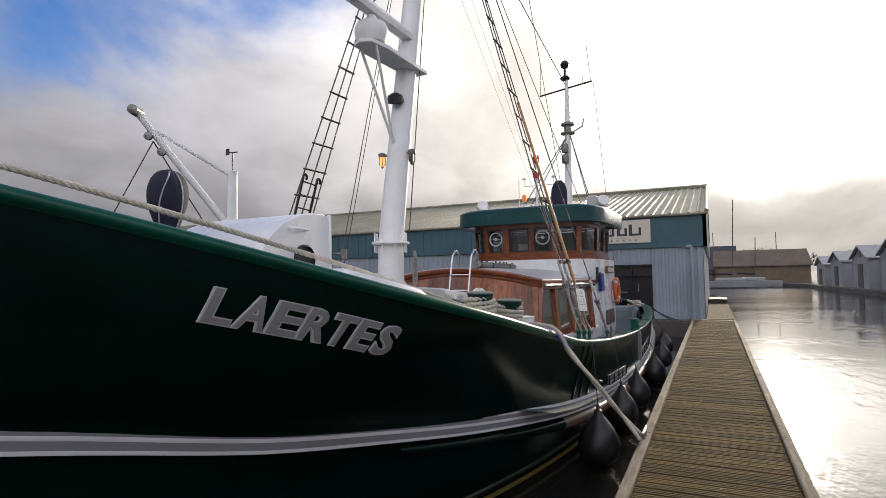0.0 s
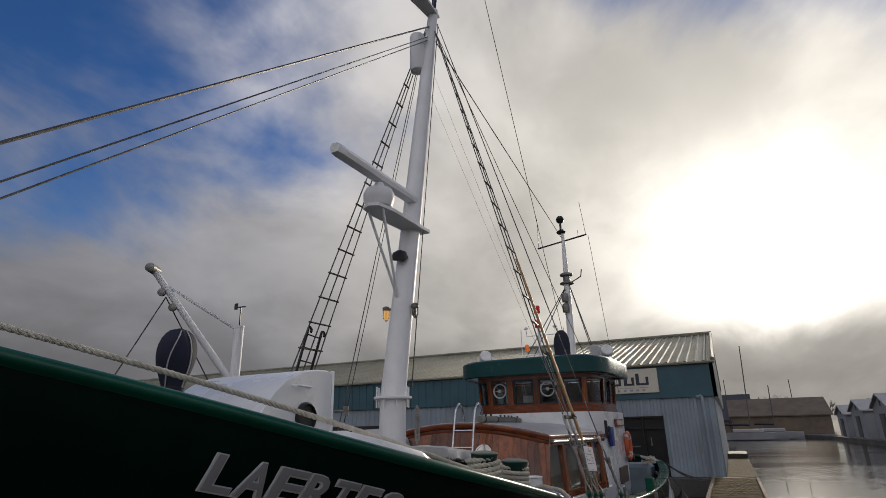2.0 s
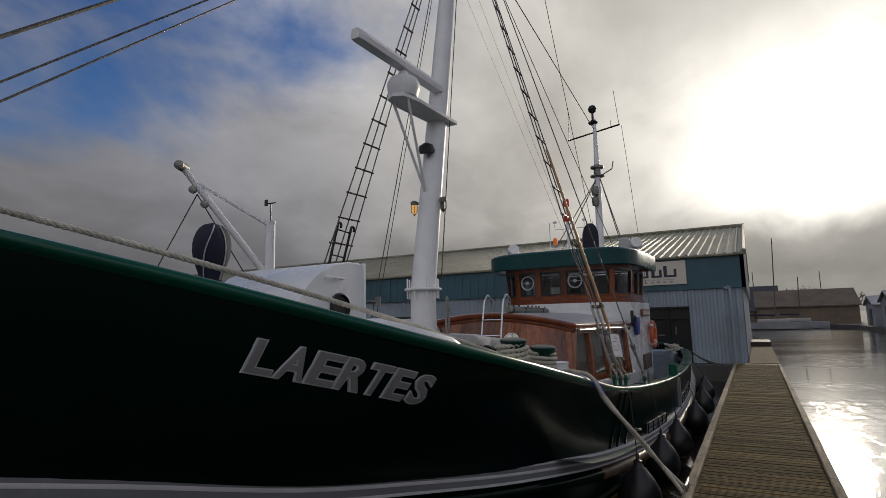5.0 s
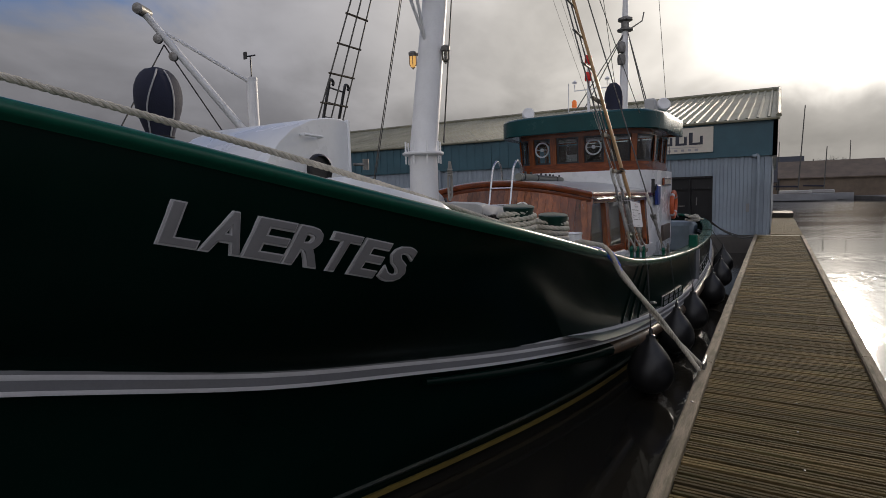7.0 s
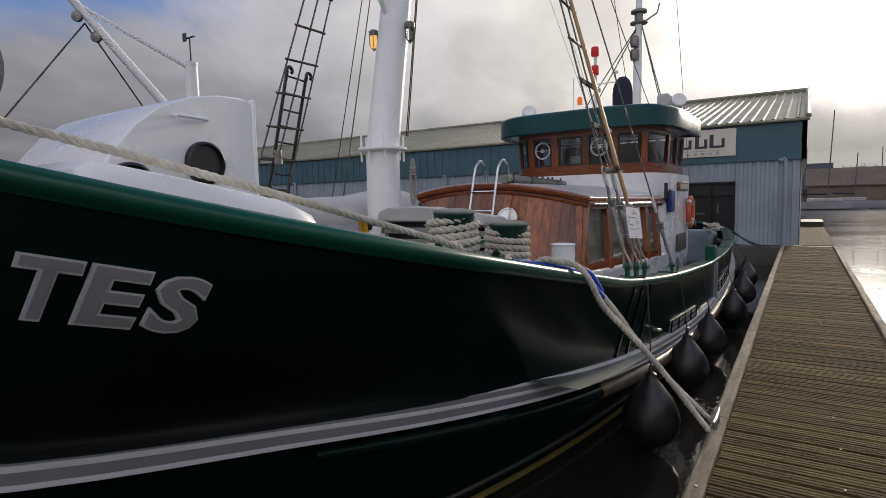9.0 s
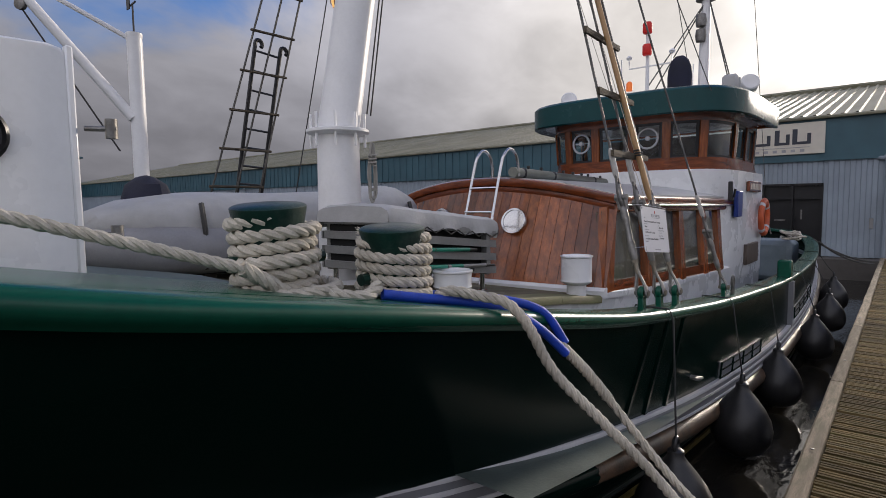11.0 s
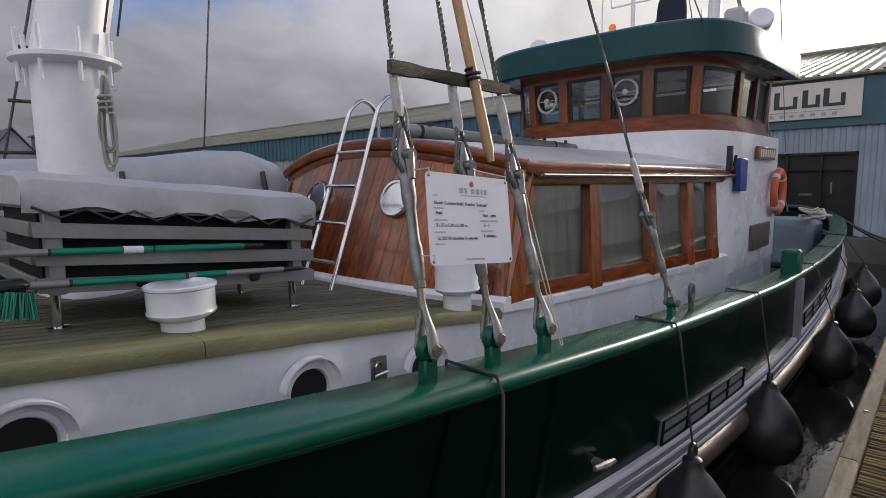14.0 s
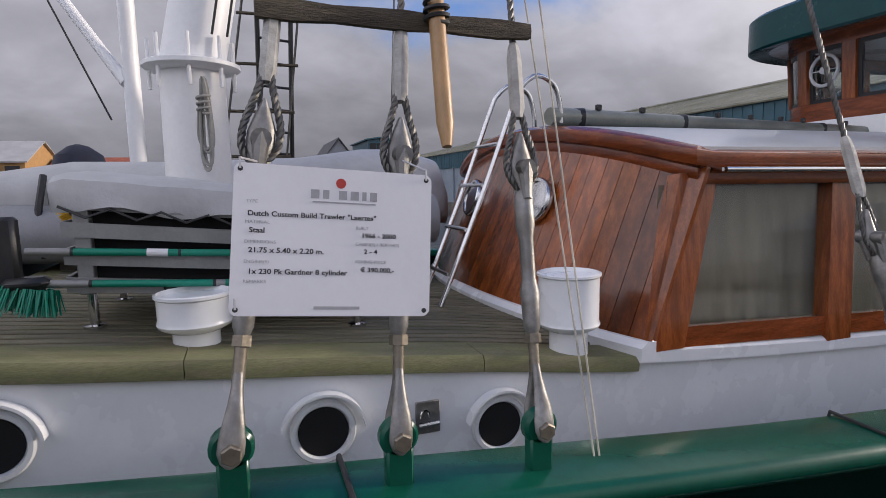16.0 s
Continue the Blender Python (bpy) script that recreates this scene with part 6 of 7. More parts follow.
def print_on(text, u, v, size, material=INK, bold=0.0003):
    bm = letters(text, size, 0.0002, bold)
    for w in bm.verts:
        w.co = C(u, v) + CX * w.co.x * 1.12 + CY * w.co.y + CN * (0.0026 + w.co.z)
    part("print", bm, material, board, smooth=0)


def bar_on(u0, u1, v0, v1, material):
    bm = B()
    loft(bm, [[C(u0, v0, d), C(u1, v0, d), C(u1, v1, d), C(u0, v1, d)] for d in (0.0022, 0.0027)])
    part("print_bar", bm, material, board, smooth=0)


print_on('Dutch Custom Build Trawler "Laertes"', -0.43, 0.155, 0.0138)
print_on("Staal", -0.42, 0.045, 0.0138)
print_on("1966 - 2000", 0.13, 0.035, 0.0128)
print_on("21.75 x 5.40 x 2.20 m.", -0.42, -0.085, 0.0138)
print_on("2 - 4", 0.145, -0.075, 0.0128)
print_on("1x 230 Pk Gardner 8 cylinder", -0.42, -0.225, 0.0138)
print_on("\u20ac 390.000,-", 0.13, -0.20, 0.0128)
for txt, u, v in (("TYPE", -0.44, 0.24), ("MATERIAL", -0.44, 0.105), ("BUILT", 0.10, 0.09), ("DIMENSIONS", -0.44, -0.025), ("CABIN(S) / BERTH(S)", 0.10, -0.02), ("ENGINE(S)", -0.44, -0.155), ("ASKING PRICE", 0.10, -0.14), ("REMARKS", -0.44, -0.285)):
    print_on(txt, u, v, 0.0088, GREYINK, 0.0)
for i, (a, b) in enumerate(((0, 0.05), (0.06, 0.1), (0.14, 0.19), (0.2, 0.25), (0.26, 0.29), (0.3, 0.345))):
    bar_on(-0.13 + a, -0.13 + b - 0.008, 0.29, 0.35, GREYINK)
bar_on(-0.12, 0.2, 0.262, 0.272, GREYINK)
bar_on(-0.10, 0.13, -0.455, -0.435, GREYINK)
bm = B()
lathe(bm, [(0.010, 0), (0.010, 0.0006)], C(0.02, 0.40, 0.0022), along((0, 0, 0), CN), 14)
part("emblem", bm, REDINK, board)
for u, v, i in ((-0.47, 0.46, 0), (0.47, 0.46, 1), (-0.47, -0.46, 0)):
    bm = B()
    s = C(u, v, 0.004)
    w = on_shroud(i, CC.z + v * CH) - Vector((-1.52, 7.54, 1.42))
    sweep(bm, [s, s + Vector((0, 0, 0.02)), w + Vector((0.03, 0, 0.03)), w + Vector((-0.03, 0, 0.02))], 0.0022, 5)
    part("cable_tie", bm, STRIPE_W, card)

# ---- life ring ----
ring = thing("life_ring", "orange life ring with pale bands on the wheelhouse side", "life ring", at=(-2.38, 16.45, 1.27))
bm = B()
rings = []
for k in range(33):
    a = 2 * math.pi * k / 32
    rings.append([Vector((0.055 * math.cos(b), (0.31 + 0.075 * math.sin(b)) * math.cos(a), (0.31 + 0.075 * math.sin(b)) * math.sin(a))) for b in np.linspace(0, 2 * math.pi, 13)[:-1]])
loft(bm, rings, caps=False)
part("ring_body", bm, ORANGE, ring)
for a in (0.78, 2.36, 3.93, 5.5):
    bm = B()
    rings = [[Vector((0.059 * math.cos(b), (0.31 + 0.079 * math.sin(b)) * math.cos(t), (0.31 + 0.079 * math.sin(b)) * math.sin(t))) for b in np.linspace(0, 2 * math.pi, 13)[:-1]] for t in (a - 0.1, a, a + 0.1)]
    loft(bm, rings)
    part("band", bm, STRIPE_W, ring)

# ---- ropes ----
def coil(centre, r0, z0, z1, turns, rr, tilt=(0, 0), lead=None, tail=None, wobble=0.006, seed=1):
    rg = random.Random(seed)
    pts = []
    n = int(turns * 24)
    ph = rg.uniform(0, 6)
    for i in range(n + 1):
        f = i / n
        a = 2 * math.pi * turns * f
        r = r0 + wobble * math.sin(a * 0.37 + ph) * 2
        z = z0 + (z1 - z0) * f + 0.006 * math.sin(a + ph)
        pts.append(Vector((centre[0] + r * math.cos(a) + tilt[0] * (z - z0), centre[1] + r * math.sin(a) + tilt[1] * (z - z0), z)))
    return (lead or []) + pts + (tail or [])


RR = 0.023
# bow line along the rail to the forward bitt
bm = B()
bow = [rail(0.2) + Vector((-0.10, 0, 0.14)), rail(0.6) + Vector((-0.12, 0, 0.15))]
far_end, near_end = bow[-1], Vector((-1.73, 4.74, 1.43))
bow += [far_end.lerp(near_end, f) + Vector((0.10 * f * (1 - f), 0, 0.22 * f * (1 - f))) for f in (0.2, 0.4, 0.6, 0.8)] + [near_end]
lead = smooth_path(bow, 10)
c1 = coil(BITTS[0][0], 0.130, 1.30, 1.565, 5.9, RR, wobble=0.004, seed=3)
laid_rope(bm, lead, 0.018, 0.11, 12, 7)
laid_rope(bm, [near_end] + c1, RR, RR * 5.6, 12, 7)
tagged(part("bow_line", bm, ROPE), "cream three-strand mooring line along the rail, turned round a bitt", "rope")
bm = B()
laid_rope(bm, coil(BITTS[0][0] + Vector((-0.02, 0.02, 0)), 0.19, 1.27, 1.34, 2.4, RR, seed=9) + smooth_path([Vector((-1.70, 4.98, 1.33)), Vector((-1.63, 5.12, 1.30)), Vector((-1.64, 5.2, 1.33))], 6), RR, RR * 5.6, 12, 7)
tagged(part("bitt_lashing", bm, ROPE), "thick cream rope figure-eighted round the bitts", "rope")
# spring line from the after bitt over the rail to the dock
bm = B()
path = coil(BITTS[1][0], 0.128, 1.495, 1.225, 6.4, RR, wobble=0.002, seed=5)
path += coil(BITTS[1][0], 0.172, 1.205, 1.168, 2.2, RR, wobble=0.003, seed=6)
fall = [path[-1], Vector((-1.529, 5.419, 1.288)), Vector((-1.43, 5.506, 1.272)), Vector((-1.345, 5.563, 1.245)), Vector((-1.283, 5.61, 1.16)), Vector((-1.215, 5.685, 0.98)), Vector((-1.08, 5.817, 0.779)), Vector((-0.93, 5.982, 0.54)), Vector((-0.66, 6.26, 0.06))]
laid_rope(bm, path + smooth_path(fall, 8)[1:], 0.0205, 0.115, 12, 7)
tagged(part("spring_line", bm, ROPE), "cream mooring rope from the bitt down to the dock", "rope")
# spliced line with blue chafe sleeves
eye_t = Vector((-1.30, 5.93, 1.03))
sl = thing("sleeved_line", "mooring line with blue chafe sleeve and splice", "rope", at=(-1.3, 6.3, 0.9))
SO = Vector((-1.3, 6.3, 0.9))
for a in ((Vector((-1.74, 5.36, 1.26)), Vector((-1.561, 5.584, 1.252)), Vector((-1.464, 5.713, 1.225)), Vector((-1.389, 5.812, 1.191)), Vector((-1.344, 5.872, 1.141)), eye_t), (Vector((-1.62, 5.20, 1.30)), Vector((-1.554, 5.345, 1.272)), Vector((-1.474, 5.501, 1.245)), Vector((-1.386, 5.652, 1.195)), Vector((-1.325, 5.773, 1.112)), eye_t + Vector((0.02, -0.03, -0.035)))):
    bm = B()
    sweep(bm, [p - SO for p in smooth_path(a, 8)], 0.019, 10)
    part("blue_sleeve", bm, BLUE, sl)
bm = B()
laid_rope(bm, [p - SO for p in smooth_path([eye_t + Vector((-0.01, -0.03, 0)), Vector((-1.25, 6.02, 0.90)), Vector((-1.18, 6.10, 0.77))], 8)], 0.024, 0.085, 8, 6)
part("splice", bm, ROPE, sl, "thick tapered splice")
bm = B()
laid_rope(bm, [p - SO for p in smooth_path([Vector((-1.19, 6.09, 0.79)), Vector((-0.95, 6.25, 0.42)), Vector((-0.66, 6.44, 0.06))], 10)], 0.019, None, 8, 5)
part("tail", bm, ROPE, sl)
# coil hanging at the mast
bm = B()
rg = random.Random(12)
turns = []
for k in range(7):
    c = mast_at(2.2) + Vector((0.36, 0.07, 0)) + Vector((rg.uniform(-0.012, 0.012), rg.uniform(-0.015, 0.015), 0))
    w, dn = rg.uniform(0.014, 0.03), rg.uniform(0.45, 0.58)
    turns += [c + Vector((0, 0, -0.06)), c + Vector((w * 0.5, w, -0.25)), c + Vector((w * 0.4, w * 1.2, -dn + 0.05)), c + Vector((0, 0, -dn)), c + Vector((-w * 0.4, -w * 1.2, -dn + 0.06)), c + Vector((-w * 0.5, -w, -0.25))]
c = mast_at(2.2) + Vector((0.36, 0.07, -0.2))
turns += [c + Vector((0.03 * math.cos(t), 0.034 * math.sin(t), -0.06 + t * 0.005)) for t in np.linspace(0, 22, 60)]
sweep(bm, smooth_path(turns, 5), 0.0075, 6)
tagged(part("hanging_coil", bm, mat("grey_line", (0.30, 0.29, 0.26), 0.85, bump=0.2)), "grey halyard coil hanging at the mast pin rail", "rope")
# coils of rope on the after deck rail
bm = B()
rg = random.Random(8)
for k in range(9):
    c = Vector((-1.95 + rg.uniform(-0.1, 0.1), 17.2 + rg.uniform(-0.35, 0.35), 0.80 + 0.02 * k))
    sweep(bm, [c + Vector((0.13 * math.cos(a), 0.2 * math.sin(a), 0.02 * math.sin(2 * a + k))) for a in np.linspace(0, 2 * math.pi, 19)], 0.018, 6)
tagged(part("coiled_rope", bm, ROPE), "heap of pale rope coils at the after rail", "rope")
bm = B()
box(bm, -3.0, 17.3, -0.1, -2.0, 18.4, 0.75, 0.1)
bpart("deck_winch_cover", bm, mat("grey_blue_canvas", (0.22, 0.27, 0.30), 0.7, vary=0.15, bump=0.2))
# stern lines to the quay
for a, b in (((-1.55, 17.4, 0.75), (-0.75, 21.0, 0.02)), ((-1.75, 18.3, 0.75), (-0.7, 21.6, 0.02))):
    bm = B()
    a, b = Vector(a), Vector(b)
    sweep(bm, [a.lerp(b, k / 10) + Vector((0, 0, -0.5 * (k / 10) * (1 - k / 10))) for k in range(11)], 0.02, 6)
    tagged(part("stern_line", bm, mat("dark_line", (0.06, 0.06, 0.055), 0.8) if "dark_line" not in bpy.data.materials else bpy.data.materials["dark_line"]), "dark mooring line from the stern to the dock", "rope")

# ---- fenders ----
def fender(y, top, r, h, x, over=0.0):
    t = thing("fender", "black pear-shaped rubber fender hung on a cord", "fender", "fenders along the hull", at=(x, y, top))
    bm = B()
    lathe(bm, [(0.03, 0.0), (0.05, -0.015), (0.052, -0.05), (0.075, -0.085), (r * 0.5, -h * 0.22), (r * 0.74, -h * 0.35), (r * 0.92, -h * 0.49), (r, -h * 0.63), (r * 0.96, -h * 0.77), (r * 0.78, -h * 0.90), (r * 0.45, -h * 0.98), (r * 0.12, -h), (0.01, -h)], (0, 0, 0), None, 24)
    part("bulb", bm, BLACK, t)
    bm = B()
    sweep(bm, [Vector((0, 0.035 * math.cos(a), 0.02 + 0.045 * math.sin(a))) for a in np.linspace(0, 2 * math.pi, 15)], 0.016, 8)
    part("eye", bm, BLACK, t)
    bm = B()
    rl = rail(y + over)
    o = Vector((x, y, top))
    sweep(bm, [Vector((0, 0, 0.05)), (rl + Vector((0.06, 0, -0.06)) - o).lerp(Vector((0, 0, 0.05)), 0.5), rl + Vector((0.056, 0, -0.02)) - o, rl + Vector((0.03, 0, 0.04)) - o, rl + Vector((-0.19, 0, 0.045)) - o, rl + Vector((-0.22, 0, -0.1)) - o], 0.0065, 8)
    part("cord", bm, CORD, t)


fender(7.42, 0.05, 0.26, 0.68, -1.29, 0.10)
for y, top, r, h, x in ((9.10, 0.05, 0.245, 0.64, -1.25), (10.75, 0.0, 0.245, 0.64, -1.23), (13.1, 0.0, 0.245, 0.64, -1.14), (14.8, 0.08, 0.24, 0.63, -1.12), (16.2, 0.2, 0.24, 0.63, -1.18)):
    fender(y, top, r, h, x)

# ---- sales shed ----
shed = thing("shed", "long shed with grey corrugated wall, teal fascia, metal roof", "building", at=(-30, 24, -0.1))
SH = Matrix.Translation((30, -24, 0.1))


def spart(name, bm, material, parent=None, label="", smooth=30):
    bm.transform(SH)
    return part(name, bm, material, parent or shed, label, smooth)


SX0, SX1, SY = -70.0, -0.22, 24.0
DOOR = (-4.6, -2.12)


def corrugated(bm, x0, x1, y, z0, z1, pitch=0.26, depth=0.035):
    pts = []
    x = x0
    while x < x1:
        for f, d in ((0, 0), (0.35, 0), (0.45, -depth), (0.85, -depth), (0.95, 0)):
            if x + f * pitch < x1:
                pts.append((x + f * pitch, y + d))
        x += pitch
    pts.append((x1, y))
    loft(bm, [[Vector((a, b, z)) for a, b in pts] for z in (z0, z1)], closed=False)


bm = B()
corrugated(bm, SX0, DOOR[0], SY, -0.1, 2.8)
corrugated(bm, DOOR[1], SX1, SY, -0.1, 2.8)
corrugated(bm, DOOR[0], DOOR[1], SY, 2.1, 2.8)
spart("corrugated_wall", bm, CORRUG, smooth=20)
bm = B()
box(bm, SX1 - 0.02, SY, -0.1, SX1, SY + 25, 4.0)
box(bm, SX0, SY + 25, -0.1, SX1, SY + 25.1, 4.0)
spart("end_wall", bm, CORRUG)
bm = B()
box(bm, SX0, SY - 0.10, 2.76, SX1 + 0.14, SY + 0.05, 4.03)
box(bm, SX1, SY - 0.10, 2.76, SX1 + 0.14, SY + 25, 4.03)
for i in range(140):
    x = SX1 - 8.7 - i * 0.42
    box(bm, x, SY - 0.125, 2.78, x + 0.2, SY - 0.10, 4.02)
spart("fascia", bm, TEAL, label="teal profiled fascia", smooth=0)
bm = B()
RZ0, RZ1, RY = 4.05, 6.75, SY + 12.4
x = SX0
rows = [[], []]
while x < SX1 + 0.18:
    for f, d in ((0, 0), (0.62, 0), (0.7, 0.06), (0.92, 0.06)):
        xx = min(x + f * 0.34, SX1 + 0.18)
        rows[0].append(Vector((xx, SY - 0.16, RZ0 + d)))
        rows[1].append(Vector((xx, RY, RZ1 + d)))
    x += 0.34
loft(bm, rows, closed=False)
loft(bm, [rows[1], [Vector((p.x, SY + 25, RZ0)) for p in rows[1]]], closed=False)
spart("roof", bm, ROOF, label="ribbed mossy metal roof", smooth=0)
bm = B()
sweep(bm, [(SX1 + 0.16, SY - 0.2, RZ0 + 0.08), (SX1 + 0.16, RY, RZ1 + 0.1)], 0.09, 6)
sweep(bm, [(SX0, RY, RZ1 + 0.08), (SX1 + 0.2, RY, RZ1 + 0.08)], 0.12, 6)
sweep(bm, [(SX0, SY - 0.2, RZ0 - 0.02), (SX1 + 0.2, SY - 0.2, RZ0 - 0.02)], 0.05, 6)
spart("roof_flashing", bm, ROOF)
bm = B()
loft(bm, [[Vector((SX1 + o, SY, 4.0)), Vector((SX1 + o, RY, RZ1)), Vector((SX1 + o, SY + 25, 4.0))] for o in (0.1, 0.13)])
spart("gable", bm, TEAL)
# door and windows
bm = B()
box(bm, DOOR[0], SY + 0.12, -0.1, DOOR[1], SY + 0.16, 2.1)
spart("door_glass", bm, BLACKP, label="dark glazed shed doors")
bm = B()
for x in (DOOR[0], -3.75, -2.95, DOOR[1] - 0.06):
    box(bm, x, SY - 0.03, -0.1, x + 0.06, SY + 0.12, 2.1)
box(bm, DOOR[0], SY - 0.03, 2.04, DOOR[1], SY + 0.12, 2.1)
box(bm, DOOR[0], SY - 0.02, 1.62, DOOR[1], SY + 0.11, 1.66)
spart("door_frame", bm, BLACKP, smooth=0)
bm = B()
box(bm, -3.4, SY + 0.10, 0.95, -3.1, SY + 0.12, 1.0)
box(bm, -2.7, SY + 0.10, 1.0, -2.66, SY + 0.14, 1.3)
spart("door_handle", bm, STEEL)
# sign: plain shapes in place of lettering
bm = B()
box(bm, -6.95, SY - 0.17, 2.98, -2.12, SY - 0.13, 3.92, 0.01)
sign = spart("sign_board", bm, SIGN, label="cream sign board with dark shapes")
for x, w in ((-6.45, 0.5), (-5.8, 0.4), (-4.72, 0.55), (-4.08, 0.55), (-3.42, 0.40), (-2.95, 0.48)):
    bm = B()
    box(bm, x, SY - 0.18, 3.28, x + 0.13, SY - 0.171, 3.74)
    box(bm, x + 0.13, SY - 0.18, 3.28, x + w, SY - 0.171, 3.36)
    box(bm, x + w - 0.10, SY - 0.18, 3.36, x + w, SY - 0.171, 3.60)
    spart("sign_shape", bm, NAVYINK, sign, smooth=0)
bm = B()
box(bm, -6.4, SY - 0.18, 3.18, -2.5, SY - 0.171, 3.195)
for i in range(15):
    box(bm, -6.1 + i * 0.24, SY - 0.18, 3.05, -6.1 + i * 0.24 + 0.11, SY - 0.171, 3.13)
spart("sign_rule", bm, GREYINK, sign, smooth=0)
# downpipes, small window band in the far wall
for x in (-0.64, -14.0, -24.0, -34.0, -44.0):
    bm = B()
    sweep(bm, smooth_path([(x - 0.25, SY + 0.0, 2.78), (x - 0.1, SY - 0.12, 2.74), (x, SY - 0.13, 2.55), (x, SY - 0.13, -0.05)], 4), 0.06, 8)
    spart("downpipe", bm, CORRUG)
for x in (-18.0, -27.0, -37.0):
    bm = B()
    box(bm, x, SY - 0.05, 0.9, x + 3.5, SY + 0.03, 2.0)
    spart("window_band", bm, BLACKP)
bm = B()
box(bm, -1.0, SY - 0.06, 0.75, -0.9, SY - 0.035, 1.05, 0.01)
spart("switch_box", bm, ALU)
# quay under the shed
bm = B()
box(bm, -120, 23.3, -3, -0.25, 60, -0.12)
tagged(part("ground_quay", bm, CONCRETE), "dark concrete quay edge under the shed", "quay", kind="structure")

# ---- far bank ----
bm = B()
prof = [(14.2, 40), (13.4, 60), (12.6, 75), (11.8, 92), (7.5, 112), (-1, 135), (-60, 150)]
loft(bm, [[Vector((x, y, z)) for x, y in prof] + [Vector((-60, 900, z)), Vector((500, 900, z)), Vector((500, 40, z))] for z in (-3, -0.25)])
tagged(part("ground_bank", bm, CONCRETE), "dark far harbour bank", "ground", kind="structure")


def gabled(name, label, x0, x1, y0, y1, eave, ridge, wall, roof, group="", ridge_x=True, ground=-0.3):
    """A building with wall and roof; the ridge runs along x or y."""
    cx, cy = (x0 + x1) / 2, (y0 + y1) / 2
    t = thing(name, label, "building", group, at=(cx, cy, ground))
    T = Matrix.Translation((-cx, -cy, -ground))
    bm = B()
    if ridge_x:
        sec = [(y0, ground), (y1, ground), (y1, eave), (cy, ridge - 0.1), (y0, eave)]
        loft(bm, [[Vector((x, a, b)) for a, b in sec] for x in (x0, x1)])
    else:
        sec = [(x0, ground), (x1, ground), (x1, eave), (cx, ridge - 0.1), (x0, eave)]
        loft(bm, [[Vector((a, y, b)) for a, b in sec] for y in (y0, y1)])
    bm.transform(T)
    part("wall", bm, wall, t, smooth=0)
    bm = B()
    o = 0.3
    for s in (-1, 1):
        if ridge_x:
            e = y0 - o if s < 0 else y1 + o
            ze = eave - (ridge - eave) * o / (cy - y0)
            q = [Vector((x0 - o, e, ze)), Vector((x1 + o, e, ze)), Vector((x1 + o, cy, ridge)), Vector((x0 - o, cy, ridge))]
        else:
            e = x0 - o if s < 0 else x1 + o
            ze = eave - (ridge - eave) * o / (cx - x0)
            q = [Vector((e, y0 - o, ze)), Vector((e, y1 + o, ze)), Vector((cx, y1 + o, ridge)), Vector((cx, y0 - o, ridge))]
        loft(bm, [q, [p + Vector((0, 0, 0.15)) for p in q]])
    bm.transform(T)
    part("roof", bm, roof, t, smooth=0)
    return t, T


def opening(t, T, x0, y0, z0, x1, y1, z1, name="window", material=None):
    bm = B()
    box(bm, x0, y0, z0, x1, y1, z1)
    bm.transform(T)
    part(name, bm, material or BLACKP, t, smooth=0)


# boathouses along the east bank, gables to the water
for i, (x, y, w, h, rz) in enumerate(((15.2, 50, 7.5, 3.2, 4.6), (14.6, 59, 7.5, 3.1, 4.4), (14.0, 68, 7, 2.9, 4.1), (13.4, 77, 7, 2.7, 3.8), (13.0, 85.5, 6, 2.4, 3.4))):
    t, T = gabled("boathouse", "pale boathouse with light sheet roof on the far bank", x, x + 16, y, y + w, h, rz, HOUSE, HOUSEROOF, "boathouses on the far bank")
    opening(t, T, x - 0.06, y + w * 0.35, -0.2, x + 0.05, y + w * 0.65, h * 0.78, "door", CONCRETE)
    opening(t, T, x - 0.05, y + w * 0.46, h + 0.1, x + 0.05, y + w * 0.54, h + 0.7)
t, T = gabled("brown_hall", "low brown hall on the far bank", 0.5, 14, 104, 116, 2.6, 5.2, BRICK, BRICK)
t, T = gabled("dark_gable_house", "dark gabled harbour house on the far bank", -6, 4.2, 122, 134, 2.2, 6.8, BRICK, SLATE)
for i in range(4):
    opening(t, T, -4 + i * 2, 121.9, 0.6, -3 + i * 2, 122.05, 1.8)
t, T = gabled("far_hall", "distant low brown hall", 22, 60, 112, 126, 3.0, 5.0, BRICK, HOUSEROOF)
# houses behind to the west
t, T = gabled("ochre_house", "ochre harbour house with pale hipped roof", -75, -64, -19, -12.2, 4.4, 6.6, OCHRE, HOUSEROOF, ridge_x=False)
for y in (-18, -15.5, -13.8):
    opening(t, T, -64.05, y, 2.6, -63.9, y + 1.2, 4.0)
t, T = gabled("red_roof_house", "white house with red tiled roof", -78, -66, -11.5, -4, 2.6, 5.0, HOUSE, REDTILE, ridge_x=False)
opening(t, T, -66.05, -9.5, 0.8, -65.9, -7, 2.0)
t, T = gabled("long_low_office", "long low grey-blue office", -74, -66, -3, 12, 3.6, 4.0, TEAL, TEAL, ridge_x=False)
for i in range(7):
    opening(t, T, -66.05, -2.2 + i * 2, 1.5, -65.9, -0.8 + i * 2, 3.0)
t, T = gabled("slate_gable_house", "pale house with dark slate gable", -78, -66, 15.5, 20.5, 3.6, 6.9, HOUSE, SLATE)
t, T = gabled("glass_block", "small flat-roofed teal block with windows", -76, -66, 21.5, 24.2, 6.8, 7.0, TEAL, TEAL)
for i in range(3):
    opening(t, T, -66.05, 21.7 + i * 0.85, 4.8, -65.9, 22.4 + i * 0.85, 6.4)
bm = B()
